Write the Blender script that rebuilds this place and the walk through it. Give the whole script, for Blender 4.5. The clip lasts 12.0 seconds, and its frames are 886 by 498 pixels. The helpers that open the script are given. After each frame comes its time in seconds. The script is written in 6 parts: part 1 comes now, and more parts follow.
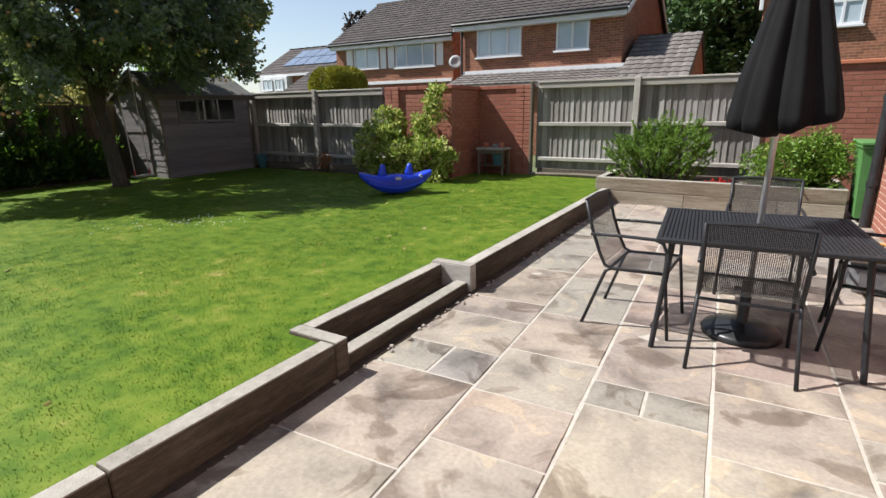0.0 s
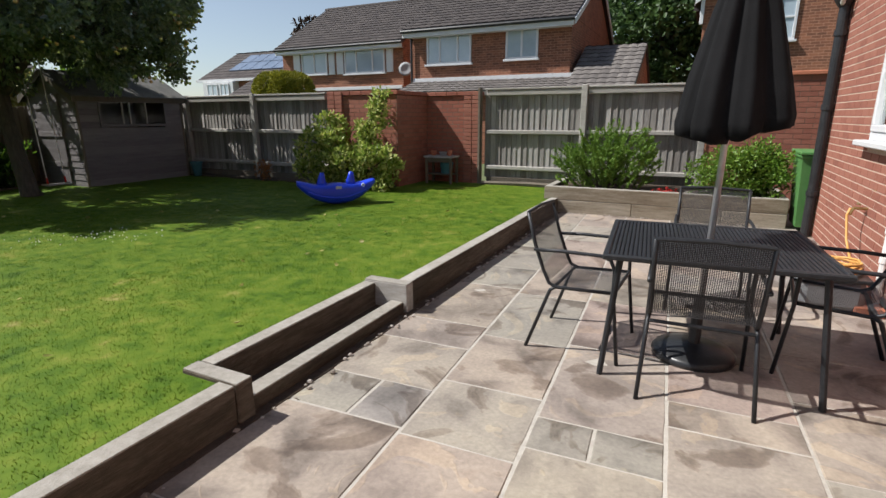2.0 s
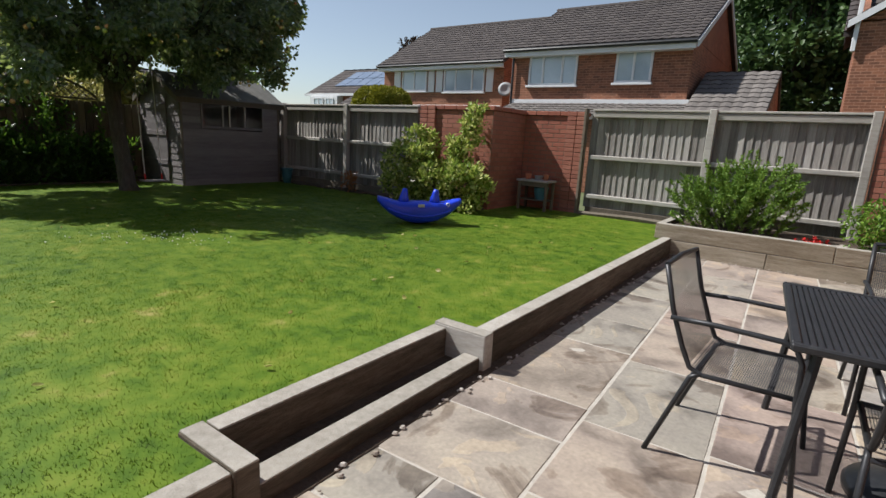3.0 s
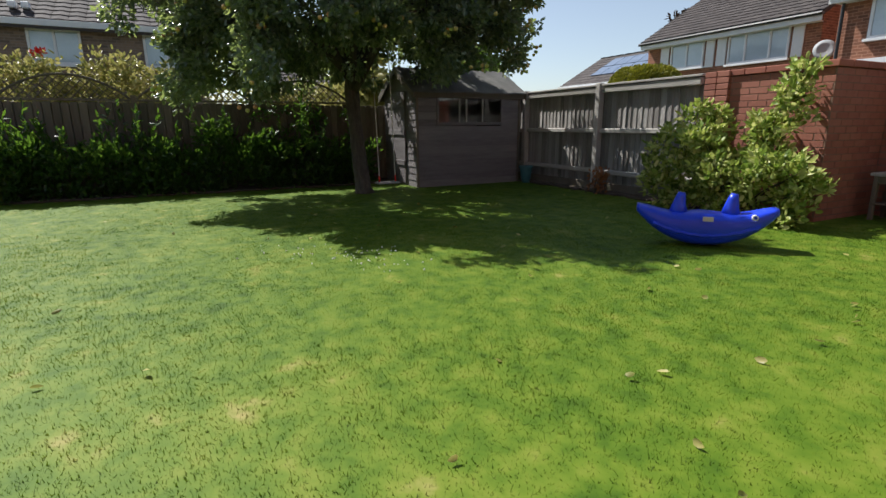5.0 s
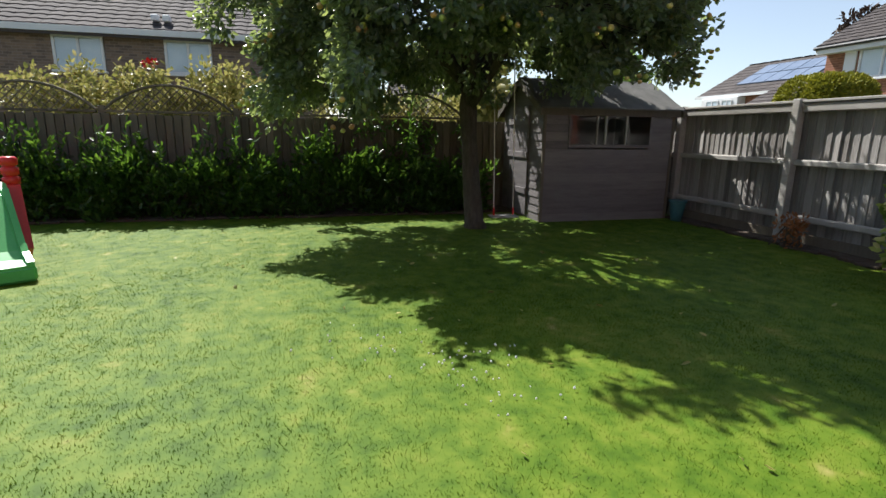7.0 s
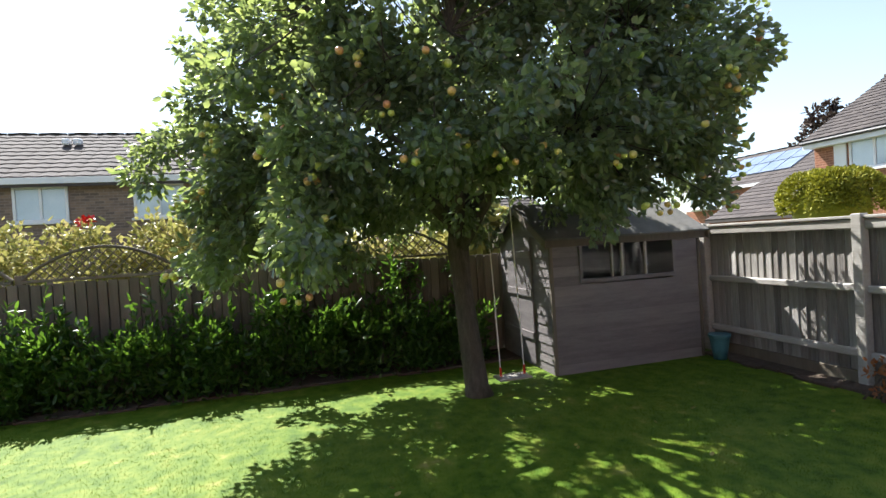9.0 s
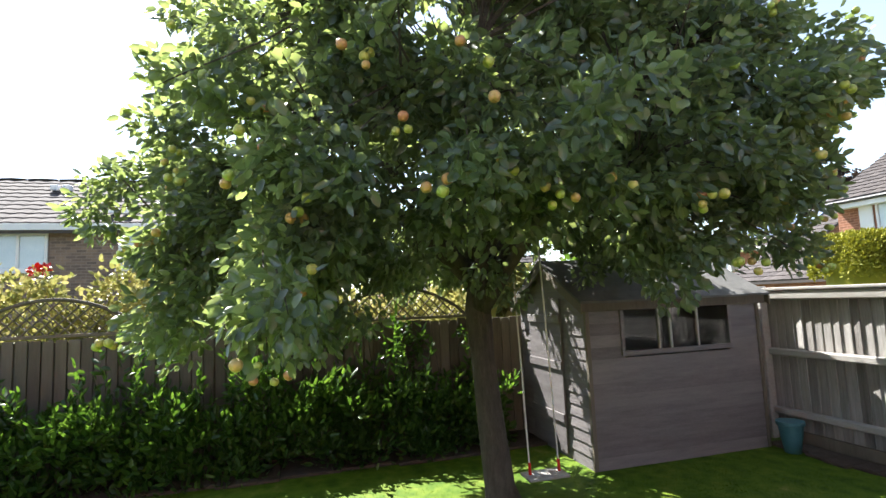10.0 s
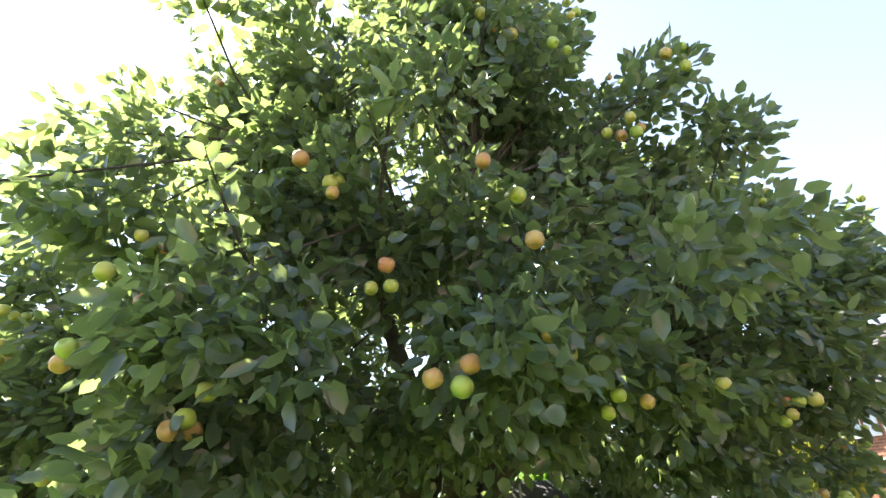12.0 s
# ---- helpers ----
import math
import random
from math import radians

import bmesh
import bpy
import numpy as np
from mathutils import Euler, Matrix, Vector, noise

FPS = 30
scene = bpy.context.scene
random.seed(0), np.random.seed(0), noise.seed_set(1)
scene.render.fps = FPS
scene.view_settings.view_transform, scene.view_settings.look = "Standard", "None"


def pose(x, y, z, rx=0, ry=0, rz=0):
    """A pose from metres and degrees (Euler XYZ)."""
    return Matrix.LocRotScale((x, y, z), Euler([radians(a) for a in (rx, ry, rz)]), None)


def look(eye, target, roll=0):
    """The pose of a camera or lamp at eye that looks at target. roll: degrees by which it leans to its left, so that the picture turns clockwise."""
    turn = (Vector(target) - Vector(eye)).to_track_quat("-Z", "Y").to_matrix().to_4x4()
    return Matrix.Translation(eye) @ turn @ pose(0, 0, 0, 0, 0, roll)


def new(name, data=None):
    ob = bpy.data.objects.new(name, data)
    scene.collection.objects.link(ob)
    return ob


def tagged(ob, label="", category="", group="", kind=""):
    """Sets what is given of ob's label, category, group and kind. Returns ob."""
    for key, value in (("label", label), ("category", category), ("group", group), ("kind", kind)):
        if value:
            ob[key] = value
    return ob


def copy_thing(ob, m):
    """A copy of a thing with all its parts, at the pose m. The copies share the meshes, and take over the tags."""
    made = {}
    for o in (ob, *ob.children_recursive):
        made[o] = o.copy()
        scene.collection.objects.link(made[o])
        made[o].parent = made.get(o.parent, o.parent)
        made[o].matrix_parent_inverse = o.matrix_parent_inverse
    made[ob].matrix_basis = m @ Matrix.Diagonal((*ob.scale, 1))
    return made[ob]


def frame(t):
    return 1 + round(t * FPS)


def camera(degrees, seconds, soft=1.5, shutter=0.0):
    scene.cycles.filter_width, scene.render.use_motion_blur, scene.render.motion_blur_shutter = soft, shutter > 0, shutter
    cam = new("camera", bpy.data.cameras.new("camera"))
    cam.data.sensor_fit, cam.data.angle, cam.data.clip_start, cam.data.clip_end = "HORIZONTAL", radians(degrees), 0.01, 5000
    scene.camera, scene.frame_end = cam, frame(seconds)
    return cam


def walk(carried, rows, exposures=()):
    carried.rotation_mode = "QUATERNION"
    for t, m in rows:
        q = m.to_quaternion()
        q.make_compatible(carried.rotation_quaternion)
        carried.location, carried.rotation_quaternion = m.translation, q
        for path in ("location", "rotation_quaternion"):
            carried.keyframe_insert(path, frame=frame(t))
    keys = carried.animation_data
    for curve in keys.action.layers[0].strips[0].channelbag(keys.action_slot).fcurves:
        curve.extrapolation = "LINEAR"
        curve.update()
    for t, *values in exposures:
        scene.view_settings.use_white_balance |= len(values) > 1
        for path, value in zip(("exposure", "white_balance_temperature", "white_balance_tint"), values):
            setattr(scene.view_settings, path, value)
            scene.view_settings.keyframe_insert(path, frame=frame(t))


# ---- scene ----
cam = camera(81.8, 12.0)
PATH = [
    (0, (0.209, -0.1, 1.478), (-0.791, 1.549, 0.948), -0.9),
    (0.5, (0.271, -0.084, 1.491), (-0.445, 1.726, 1.03), -0.2),
    (1, (0.312, -0.081, 1.495), (-0.128, 1.826, 1.082), 0.7),
    (1.5, (0.265, 0.001, 1.469), (-0.162, 1.891, 0.973), 0.1),
    (2, (0.167, 0.308, 1.439), (-0.687, 2.046, 0.938), -0.2),
    (2.5, (0.003, 0.61, 1.405), (-1.076, 2.228, 0.936), 0.5),
    (2.7, (-0.087, 0.753, 1.388), (-1.162, 2.384, 0.96), 2.5),
    (4.3, (-1.111, 1.913, 1.219), (-2.622, 3.123, 0.718), -1.0),
    (4.5, (-1.217, 2.005, 1.247), (-2.756, 3.19, 0.771), -1.0),
    (5, (-1.557, 2.281, 1.243), (-3.299, 3.146, 0.778), -0.4),
    (5.5, (-1.968, 2.413, 1.225), (-3.811, 3.035, 0.761), 1.3),
    (6, (-2.305, 2.544, 1.279), (-4.156, 3.17, 0.85), 0.4),
    (6.5, (-2.721, 2.733, 1.373), (-4.541, 3.307, 0.773), -1.4),
    (7, (-3.038, 2.736, 1.442), (-4.929, 3.217, 1.003), 0.8),
    (7.2, (-3.219, 2.729, 1.447), (-5.127, 3.159, 1.032), 0.5),
    (8.8, (-4.214, 3.102, 1.856), (-6.155, 3.581, 1.817), -4.2),
    (9, (-4.38, 3.128, 1.881), (-6.31, 3.653, 1.852), -3.5),
    (9.5, (-4.882, 3.234, 1.894), (-6.816, 3.744, 1.896), -4.2),
    (10, (-5.354, 3.227, 1.914), (-7.271, 3.763, 2.11), -2.4),
    (10.5, (-5.749, 3.228, 2.019), (-7.541, 3.964, 2.519), -3.0),
    (11, (-6.111, 3.295, 2.05), (-7.859, 3.916, 2.797), -2.2),
    (11.5, (-6.259, 3.254, 2.106), (-7.871, 4.014, 3.014), -3.2),
    (12, (-6.33, 3.247, 2.117), (-7.935, 4.025, 3.022), -3.3),
]
EXPOSURE = [(0.0, 0.75), (0.5, 0.5), (1.5, 0.4), (2.5, 0.4), (5.0, 0.62), (7.2, 0.98), (8.8, 1.6), (10.0, 2.1), (12.0, 2.65)]
walk(cam, [(t, look(eye, target, roll)) for t, eye, target, roll in PATH], EXPOSURE)
# ---------- world, sun ----------
SUN = Vector((-0.59, -0.245, 0.77)).normalized()
world = bpy.data.worlds.new("sky")
scene.world = world
world.use_nodes = True
wn = world.node_tree.nodes
sky = wn.new("ShaderNodeTexSky")
sky.sky_type = 'NISHITA'
sky.sun_disc = False
sky.sun_elevation = math.asin(SUN.z)
sky.sun_rotation = math.atan2(SUN.x, SUN.y)
sky.air_density, sky.dust_density, sky.ozone_density = 1.0, 0.5, 2.4
haze = wn.new("ShaderNodeHueSaturation")
haze.inputs["Saturation"].default_value, haze.inputs["Value"].default_value = 0.75, 1.0
world.node_tree.links.new(sky.outputs[0], haze.inputs["Color"])
world.node_tree.links.new(haze.outputs[0], wn["Background"].inputs[0])
wn["Background"].inputs[1].default_value = 0.086
sun = new("sun", bpy.data.lights.new("sun", 'SUN'))
sun.data.energy, sun.data.angle, sun.data.color = 5.0, radians(0.53), (1.0, 0.975, 0.94)
sun.matrix_world = look(SUN * 50, (0, 0, 0))


# ---------- materials ----------
def mat(name, cols, scale=6.0, rough=0.75, bump=0.25, metal=0.0, rnd="", stretch=(1, 1, 1), big=0.6, thin=0.0,
        spec=0.4, mixrnd=0.45, fine=40.0, bumpd=0.01, coords="Object", span=0.18, through_cols=None):
    m = bpy.data.materials.new(name)
    m.use_nodes = True
    nt = m.node_tree
    n, l = nt.nodes, nt.links
    bsdf = n["Principled BSDF"]
    tc = n.new("ShaderNodeTexCoord")
    mp = n.new("ShaderNodeMapping")
    mp.inputs["Scale"].default_value = stretch
    l.new(tc.outputs[coords], mp.inputs["Vector"])
    src = mp.outputs["Vector"]
    rout = None
    if rnd == "object":
        oi = n.new("ShaderNodeObjectInfo")
        rout = oi.outputs["Random"]
    elif rnd == "island":
        gi = n.new("ShaderNodeNewGeometry")
        rout = gi.outputs["Random Per Island"]
    if rout is not None:
        ad = n.new("ShaderNodeVectorMath")
        ad.operation = 'MULTIPLY_ADD'
        cmb = n.new("ShaderNodeCombineXYZ")
        for i in range(3):
            l.new(rout, cmb.inputs[i])
        l.new(cmb.outputs[0], ad.inputs[0])
        ad.inputs[1].default_value = (37.0, 23.0, 51.0)
        l.new(src, ad.inputs[2])
        src = ad.outputs[0]

    def tex(sc, det):
        t = n.new("ShaderNodeTexNoise")
        t.inputs["Scale"].default_value = sc
        t.inputs["Detail"].default_value = det
        t.inputs["Roughness"].default_value = 0.62
        l.new(src, t.inputs["Vector"])
        return t.outputs["Fac"]

    a, b = tex(scale, 5.0), tex(big, 3.0)
    f = tex(fine, 4.0)
    mix = n.new("ShaderNodeMix")
    mix.inputs["Factor"].default_value = 0.5
    l.new(a, mix.inputs["A"])
    l.new(b, mix.inputs["B"])
    fac = mix.outputs["Result"]
    mf = n.new("ShaderNodeMix")
    mf.inputs["Factor"].default_value = 0.22
    l.new(fac, mf.inputs["A"])
    l.new(f, mf.inputs["B"])
    fac = mf.outputs["Result"]
    st = n.new("ShaderNodeMapRange")
    st.inputs["From Min"].default_value, st.inputs["From Max"].default_value = 0.5 - span, 0.5 + span
    l.new(fac, st.inputs["Value"])
    fac = st.outputs["Result"]
    if rout is not None:
        m2 = n.new("ShaderNodeMix")
        m2.inputs["Factor"].default_value = mixrnd
        l.new(fac, m2.inputs["A"])
        l.new(rout, m2.inputs["B"])
        fac = m2.outputs["Result"]
    cr = n.new("ShaderNodeValToRGB")
    els = cr.color_ramp.elements
    while len(els) < len(cols):
        els.new(0.5)
    for i, c in enumerate(cols):
        els[i].position = i / (len(cols) - 1)
        els[i].color = (*c, 1)
    l.new(fac, cr.inputs["Fac"])
    l.new(cr.outputs["Color"], bsdf.inputs["Base Color"])
    bsdf.inputs["Roughness"].default_value = rough
    bsdf.inputs["Metallic"].default_value = metal
    bsdf.inputs["Specular IOR Level"].default_value = spec
    if bump:
        bp = n.new("ShaderNodeBump")
        bp.inputs["Strength"].default_value = bump
        bp.inputs["Distance"].default_value = bumpd
        mb = n.new("ShaderNodeMath")
        mb.operation = 'ADD'
        l.new(a, mb.inputs[0])
        l.new(f, mb.inputs[1])
        l.new(mb.outputs[0], bp.inputs["Height"])
        l.new(bp.outputs["Normal"], bsdf.inputs["Normal"])
    if thin:
        tr = n.new("ShaderNodeBsdfTranslucent")
        if through_cols:
            c2 = n.new("ShaderNodeValToRGB")
            for e2, c in zip(c2.color_ramp.elements, through_cols):
                e2.color = (*c, 1)
            l.new(fac, c2.inputs["Fac"])
            l.new(c2.outputs["Color"], tr.inputs["Color"])
        else:
            l.new(cr.outputs["Color"], tr.inputs["Color"])
        ms = n.new("ShaderNodeMixShader")
        ms.inputs[0].default_value = thin
        l.new(bsdf.outputs[0], ms.inputs[1])
        l.new(tr.outputs[0], ms.inputs[2])
        l.new(ms.outputs[0], n["Material Output"].inputs["Surface"])
    return m


def glass_mat(name):
    m = bpy.data.materials.new(name)
    m.use_nodes = True
    b = m.node_tree.nodes["Principled BSDF"]
    b.inputs["Base Color"].default_value = (0.9, 0.95, 0.95, 1)
    b.inputs["Roughness"].default_value = 0.01
    b.inputs["Transmission Weight"].default_value = 1.0
    b.inputs["IOR"].default_value = 1.45
    return m


def lawn_mat(name, cols, thin):
    """Grass: green tufts, paler tips and dry yellowed patches, by noise at three sizes over the lawn."""
    m = bpy.data.materials.new(name)
    m.use_nodes = True
    n, l = m.node_tree.nodes, m.node_tree.links
    bsdf = n["Principled BSDF"]
    tc = n.new("ShaderNodeTexCoord")
    flat = n.new("ShaderNodeVectorMath")
    flat.operation = 'MULTIPLY'
    flat.inputs[1].default_value = (1, 1, 0)
    l.new(tc.outputs["Object"], flat.inputs[0])

    def tex(sc, det, lo, hi, to):
        t = n.new("ShaderNodeTexNoise")
        t.inputs["Scale"].default_value, t.inputs["Detail"].default_value = sc, det
        l.new(flat.outputs[0], t.inputs["Vector"])
        r = n.new("ShaderNodeMapRange")
        r.inputs["From Min"].default_value, r.inputs["From Max"].default_value, r.inputs["To Max"].default_value = lo, hi, to
        l.new(t.outputs["Fac"], r.inputs["Value"])
        return r.outputs["Result"]

    def plus(a, b):
        q = n.new("ShaderNodeMath")
        l.new(a, q.inputs[0])
        l.new(b, q.inputs[1])
        return q.outputs[0]

    f = plus(plus(tex(7.0, 3.0, 0.34, 0.68, 0.44), tex(0.75, 2.0, 0.35, 0.7, 0.2)), plus(tex(2.4, 4.0, 0.53, 0.72, 0.32), tex(22.0, 2.0, 0.3, 0.7, 0.12)))
    gi = n.new("ShaderNodeNewGeometry")
    sc = n.new("ShaderNodeMath")
    sc.operation = 'MULTIPLY'
    sc.inputs[1].default_value = 0.14
    l.new(gi.outputs["Random Per Island"], sc.inputs[0])
    f = plus(f, sc.outputs[0])
    cr = n.new("ShaderNodeValToRGB")
    els = cr.color_ramp.elements
    while len(els) < len(cols):
        els.new(0.5)
    for i, c in enumerate(cols):
        els[i].position, els[i].color = (0.08, 0.3, 0.52, 0.74, 1.0)[i], (*c, 1)
    l.new(f, cr.inputs["Fac"])
    l.new(cr.outputs["Color"], bsdf.inputs["Base Color"])
    bsdf.inputs["Roughness"].default_value = 0.65
    bsdf.inputs["Specular IOR Level"].default_value = 0.15
    # blades are round and curl over: their normals are bent towards the sward's
    bend = n.new("ShaderNodeVectorMath")
    bend.operation = 'MULTIPLY_ADD'
    l.new(gi.outputs["Normal"], bend.inputs[0])
    bend.inputs[1].default_value, bend.inputs[2].default_value = (0.45, 0.45, 0.45), (0, 0, 0.8)
    nz = n.new("ShaderNodeVectorMath")
    nz.operation = 'NORMALIZE'
    l.new(bend.outputs[0], nz.inputs[0])
    l.new(nz.outputs[0], bsdf.inputs["Normal"])
    if thin:
        tr = n.new("ShaderNodeBsdfTranslucent")
        l.new(cr.outputs["Color"], tr.inputs["Color"])
        ms = n.new("ShaderNodeMixShader")
        ms.inputs[0].default_value = thin
        l.new(bsdf.outputs[0], ms.inputs[1])
        l.new(tr.outputs[0], ms.inputs[2])
        l.new(ms.outputs[0], n["Material Output"].inputs["Surface"])
    return m


def slab_mat(name):
    """Riven sandstone: a tint for each slab, soft clouds, and flaked layers with crisp edges."""
    m = bpy.data.materials.new(name)
    m.use_nodes = True
    n, l = m.node_tree.nodes, m.node_tree.links
    bsdf = n["Principled BSDF"]
    tc = n.new("ShaderNodeTexCoord")
    oi = n.new("ShaderNodeObjectInfo")
    sh = n.new("ShaderNodeVectorMath")
    sh.operation = 'MULTIPLY_ADD'
    l.new(oi.outputs["Random"], sh.inputs[0])
    sh.inputs[1].default_value = (41.0, 29.0, 17.0)
    l.new(tc.outputs["Object"], sh.inputs[2])

    def tex(sc, det, dist=0.0, rough=0.55):
        t = n.new("ShaderNodeTexNoise")
        t.inputs["Scale"].default_value, t.inputs["Detail"].default_value = sc, det
        t.inputs["Distortion"].default_value, t.inputs["Roughness"].default_value = dist, rough
        l.new(sh.outputs[0], t.inputs["Vector"])
        return t.outputs["Fac"]

    def ramp(f, *stops):
        cr = n.new("ShaderNodeValToRGB")
        els = cr.color_ramp.elements
        while len(els) < len(stops):
            els.new(0.5)
        for e, (p, c) in zip(els, stops):
            e.position, e.color = p, (*(c if isinstance(c, tuple) else (c, c, c)), 1)
        l.new(f, cr.inputs["Fac"])
        return cr.outputs["Color"]

    def mult(a, b, k):
        x = n.new("ShaderNodeMix")
        x.data_type, x.blend_type = 'RGBA', 'MULTIPLY'
        x.inputs[0].default_value = k
        l.new(a, x.inputs[6])
        l.new(b, x.inputs[7])
        return x.outputs[2]

    tint = ramp(oi.outputs["Random"], (0.0, (0.28, 0.24, 0.215)), (0.2, (0.30, 0.265, 0.225)), (0.4, (0.255, 0.242, 0.212)), (0.6, (0.295, 0.238, 0.212)), (0.8, (0.305, 0.27, 0.222)), (1.0, (0.25, 0.235, 0.222)))
    cloud, flake, fine = tex(1.9, 5.0, 0.6), tex(2.2, 4.0, 1.1, 0.55), tex(45.0, 5.0)
    c = mult(tint, ramp(cloud, (0.34, (0.46, 0.44, 0.43)), (0.47, (0.88, 0.86, 0.84)), (0.62, (1.1, 1.08, 1.02)), (0.75, (1.0, 0.93, 0.86))), 1.0)
    c = mult(c, ramp(flake, (0.36, (0.52, 0.47, 0.44)), (0.415, (0.80, 0.76, 0.73)), (0.43, 1.0), (0.60, 1.0), (0.615, (1.22, 1.17, 1.07))), 0.85)
    c = mult(c, ramp(fine, (0.3, 0.9), (0.7, 1.2)), 0.9)
    l.new(c, bsdf.inputs["Base Color"])
    bsdf.inputs["Roughness"].default_value = 0.72
    bsdf.inputs["Specular IOR Level"].default_value = 0.35
    hs = n.new("ShaderNodeMath")
    l.new(ramp(flake, (0.37, 0.0), (0.39, 0.5), (0.60, 0.5), (0.615, 1.0)), hs.inputs[0])
    l.new(fine, hs.inputs[1])
    bp = n.new("ShaderNodeBump")
    bp.inputs["Strength"].default_value, bp.inputs["Distance"].default_value = 0.4, 0.006
    l.new(hs.outputs[0], bp.inputs["Height"])
    l.new(bp.outputs["Normal"], bsdf.inputs["Normal"])
    return m


def wall_mat(name, cols, mortar):
    """Far brickwork in courses of 75 mm on upright walls of either direction."""
    m = mat(name, cols, 5, 0.9, 0.15, fine=30)
    n, l = m.node_tree.nodes, m.node_tree.links
    tc = n.new("ShaderNodeTexCoord")
    xyz = n.new("ShaderNodeSeparateXYZ")
    l.new(tc.outputs["Object"], xyz.inputs[0])
    ad = n.new("ShaderNodeMath")
    l.new(xyz.outputs[0], ad.inputs[0])
    l.new(xyz.outputs[1], ad.inputs[1])
    cb = n.new("ShaderNodeCombineXYZ")
    l.new(ad.outputs[0], cb.inputs[0])
    l.new(xyz.outputs[2], cb.inputs[1])
    bt = n.new("ShaderNodeTexBrick")
    bt.inputs["Scale"].default_value = 1.0
    bt.inputs["Brick Width"].default_value, bt.inputs["Row Height"].default_value, bt.inputs["Mortar Size"].default_value = 0.225, 0.075, 0.008
    bt.inputs["Color1"].default_value, bt.inputs["Color2"].default_value, bt.inputs["Mortar"].default_value = (0.72, 0.72, 0.72, 1), (1.3, 1.2, 1.1, 1), (*mortar, 1)
    l.new(cb.outputs[0], bt.inputs["Vector"])
    base = n["Principled BSDF"].inputs["Base Color"]
    src = base.links[0].from_socket
    x = n.new("ShaderNodeMix")
    x.data_type, x.blend_type = 'RGBA', 'MULTIPLY'
    x.inputs[0].default_value = 1.0
    l.new(src, x.inputs[6])
    l.new(bt.outputs["Color"], x.inputs[7])
    l.new(x.outputs[2], base)
    return m


M = {}
GRASS = [(0.037, 0.085, 0.004), (0.068, 0.128, 0.007), (0.104, 0.162, 0.012), (0.148, 0.19, 0.022), (0.28, 0.25, 0.08)]
M["grass"] = lawn_mat("grass_blades", GRASS, 0.5)
M["turf"] = lawn_mat("turf", [tuple(0.95 * q for q in c) for c in GRASS], 0.0)
M["soil"] = mat("soil", [(0.03, 0.022, 0.015), (0.07, 0.05, 0.035), (0.11, 0.085, 0.06)], 9, 0.95, 0.8, bumpd=0.03)
M["ground"] = mat("far_ground", [(0.05, 0.08, 0.03), (0.10, 0.12, 0.05), (0.14, 0.13, 0.08)], 0.4, 0.95, 0.2)
M["mortar"] = mat("pale_mortar", [(0.30, 0.275, 0.24), (0.40, 0.37, 0.325), (0.49, 0.46, 0.41)], 12, 0.95, 0.5)
M["slab"] = slab_mat("riven_sandstone")
M["pebble"] = mat("pebbles", [(0.16, 0.13, 0.10), (0.33, 0.29, 0.25), (0.55, 0.52, 0.48)], 10, 0.85, 0.3, rnd="island", mixrnd=0.8)
# the dark tone includes the shade on the sleepers' sides
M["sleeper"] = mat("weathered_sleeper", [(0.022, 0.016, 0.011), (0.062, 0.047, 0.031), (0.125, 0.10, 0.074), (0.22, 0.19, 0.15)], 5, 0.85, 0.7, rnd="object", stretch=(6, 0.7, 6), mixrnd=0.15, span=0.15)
# sunlight on the sleepers' tops, put in as a paler colour
M["sunlit_top"] = mat("sunlit_tint_sleeper_top", [(0.16, 0.145, 0.12), (0.27, 0.25, 0.215), (0.36, 0.335, 0.295), (0.45, 0.425, 0.38)], 6, 0.85, 0.5, rnd="object", stretch=(4, 4, 4), mixrnd=0.2)
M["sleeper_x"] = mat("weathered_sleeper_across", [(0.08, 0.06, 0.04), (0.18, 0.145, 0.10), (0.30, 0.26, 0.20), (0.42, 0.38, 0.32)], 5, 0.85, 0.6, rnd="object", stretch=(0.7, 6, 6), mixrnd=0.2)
M["pale"] = mat("pale_bleached_timber", [(0.18, 0.165, 0.14), (0.34, 0.32, 0.29), (0.46, 0.44, 0.41)], 6, 0.8, 0.3, stretch=(0.8, 5, 5))
M["board"] = mat("silvered_fence_board", [(0.085, 0.076, 0.068), (0.20, 0.185, 0.17), (0.31, 0.295, 0.275), (0.44, 0.42, 0.395)], 7, 0.85, 0.6, rnd="object", stretch=(6, 6, 0.4), mixrnd=0.45, span=0.14)
M["rail"] = mat("silvered_fence_rail", [(0.22, 0.205, 0.18), (0.36, 0.34, 0.31), (0.48, 0.46, 0.42)], 7, 0.85, 0.4, rnd="object", stretch=(0.6, 5, 5), mixrnd=0.3)
M["picket"] = mat("brown_fence_board", [(0.055, 0.045, 0.033), (0.12, 0.10, 0.075), (0.20, 0.17, 0.13)], 7, 0.85, 0.4, rnd="object", stretch=(5, 5, 0.45), mixrnd=0.45)
M["brick"] = mat("red_brick", [(0.21, 0.074, 0.05), (0.29, 0.10, 0.066), (0.34, 0.13, 0.085), (0.265, 0.102, 0.075)], 9, 0.85, 0.5, rnd="object", fine=90, mixrnd=0.4, bumpd=0.004)
M["brick_isl"] = mat("red_brick_far", [(0.19, 0.072, 0.05), (0.265, 0.097, 0.066), (0.31, 0.125, 0.085), (0.245, 0.10, 0.075)], 9, 0.85, 0.5, rnd="island", fine=90, mixrnd=0.4, bumpd=0.004)
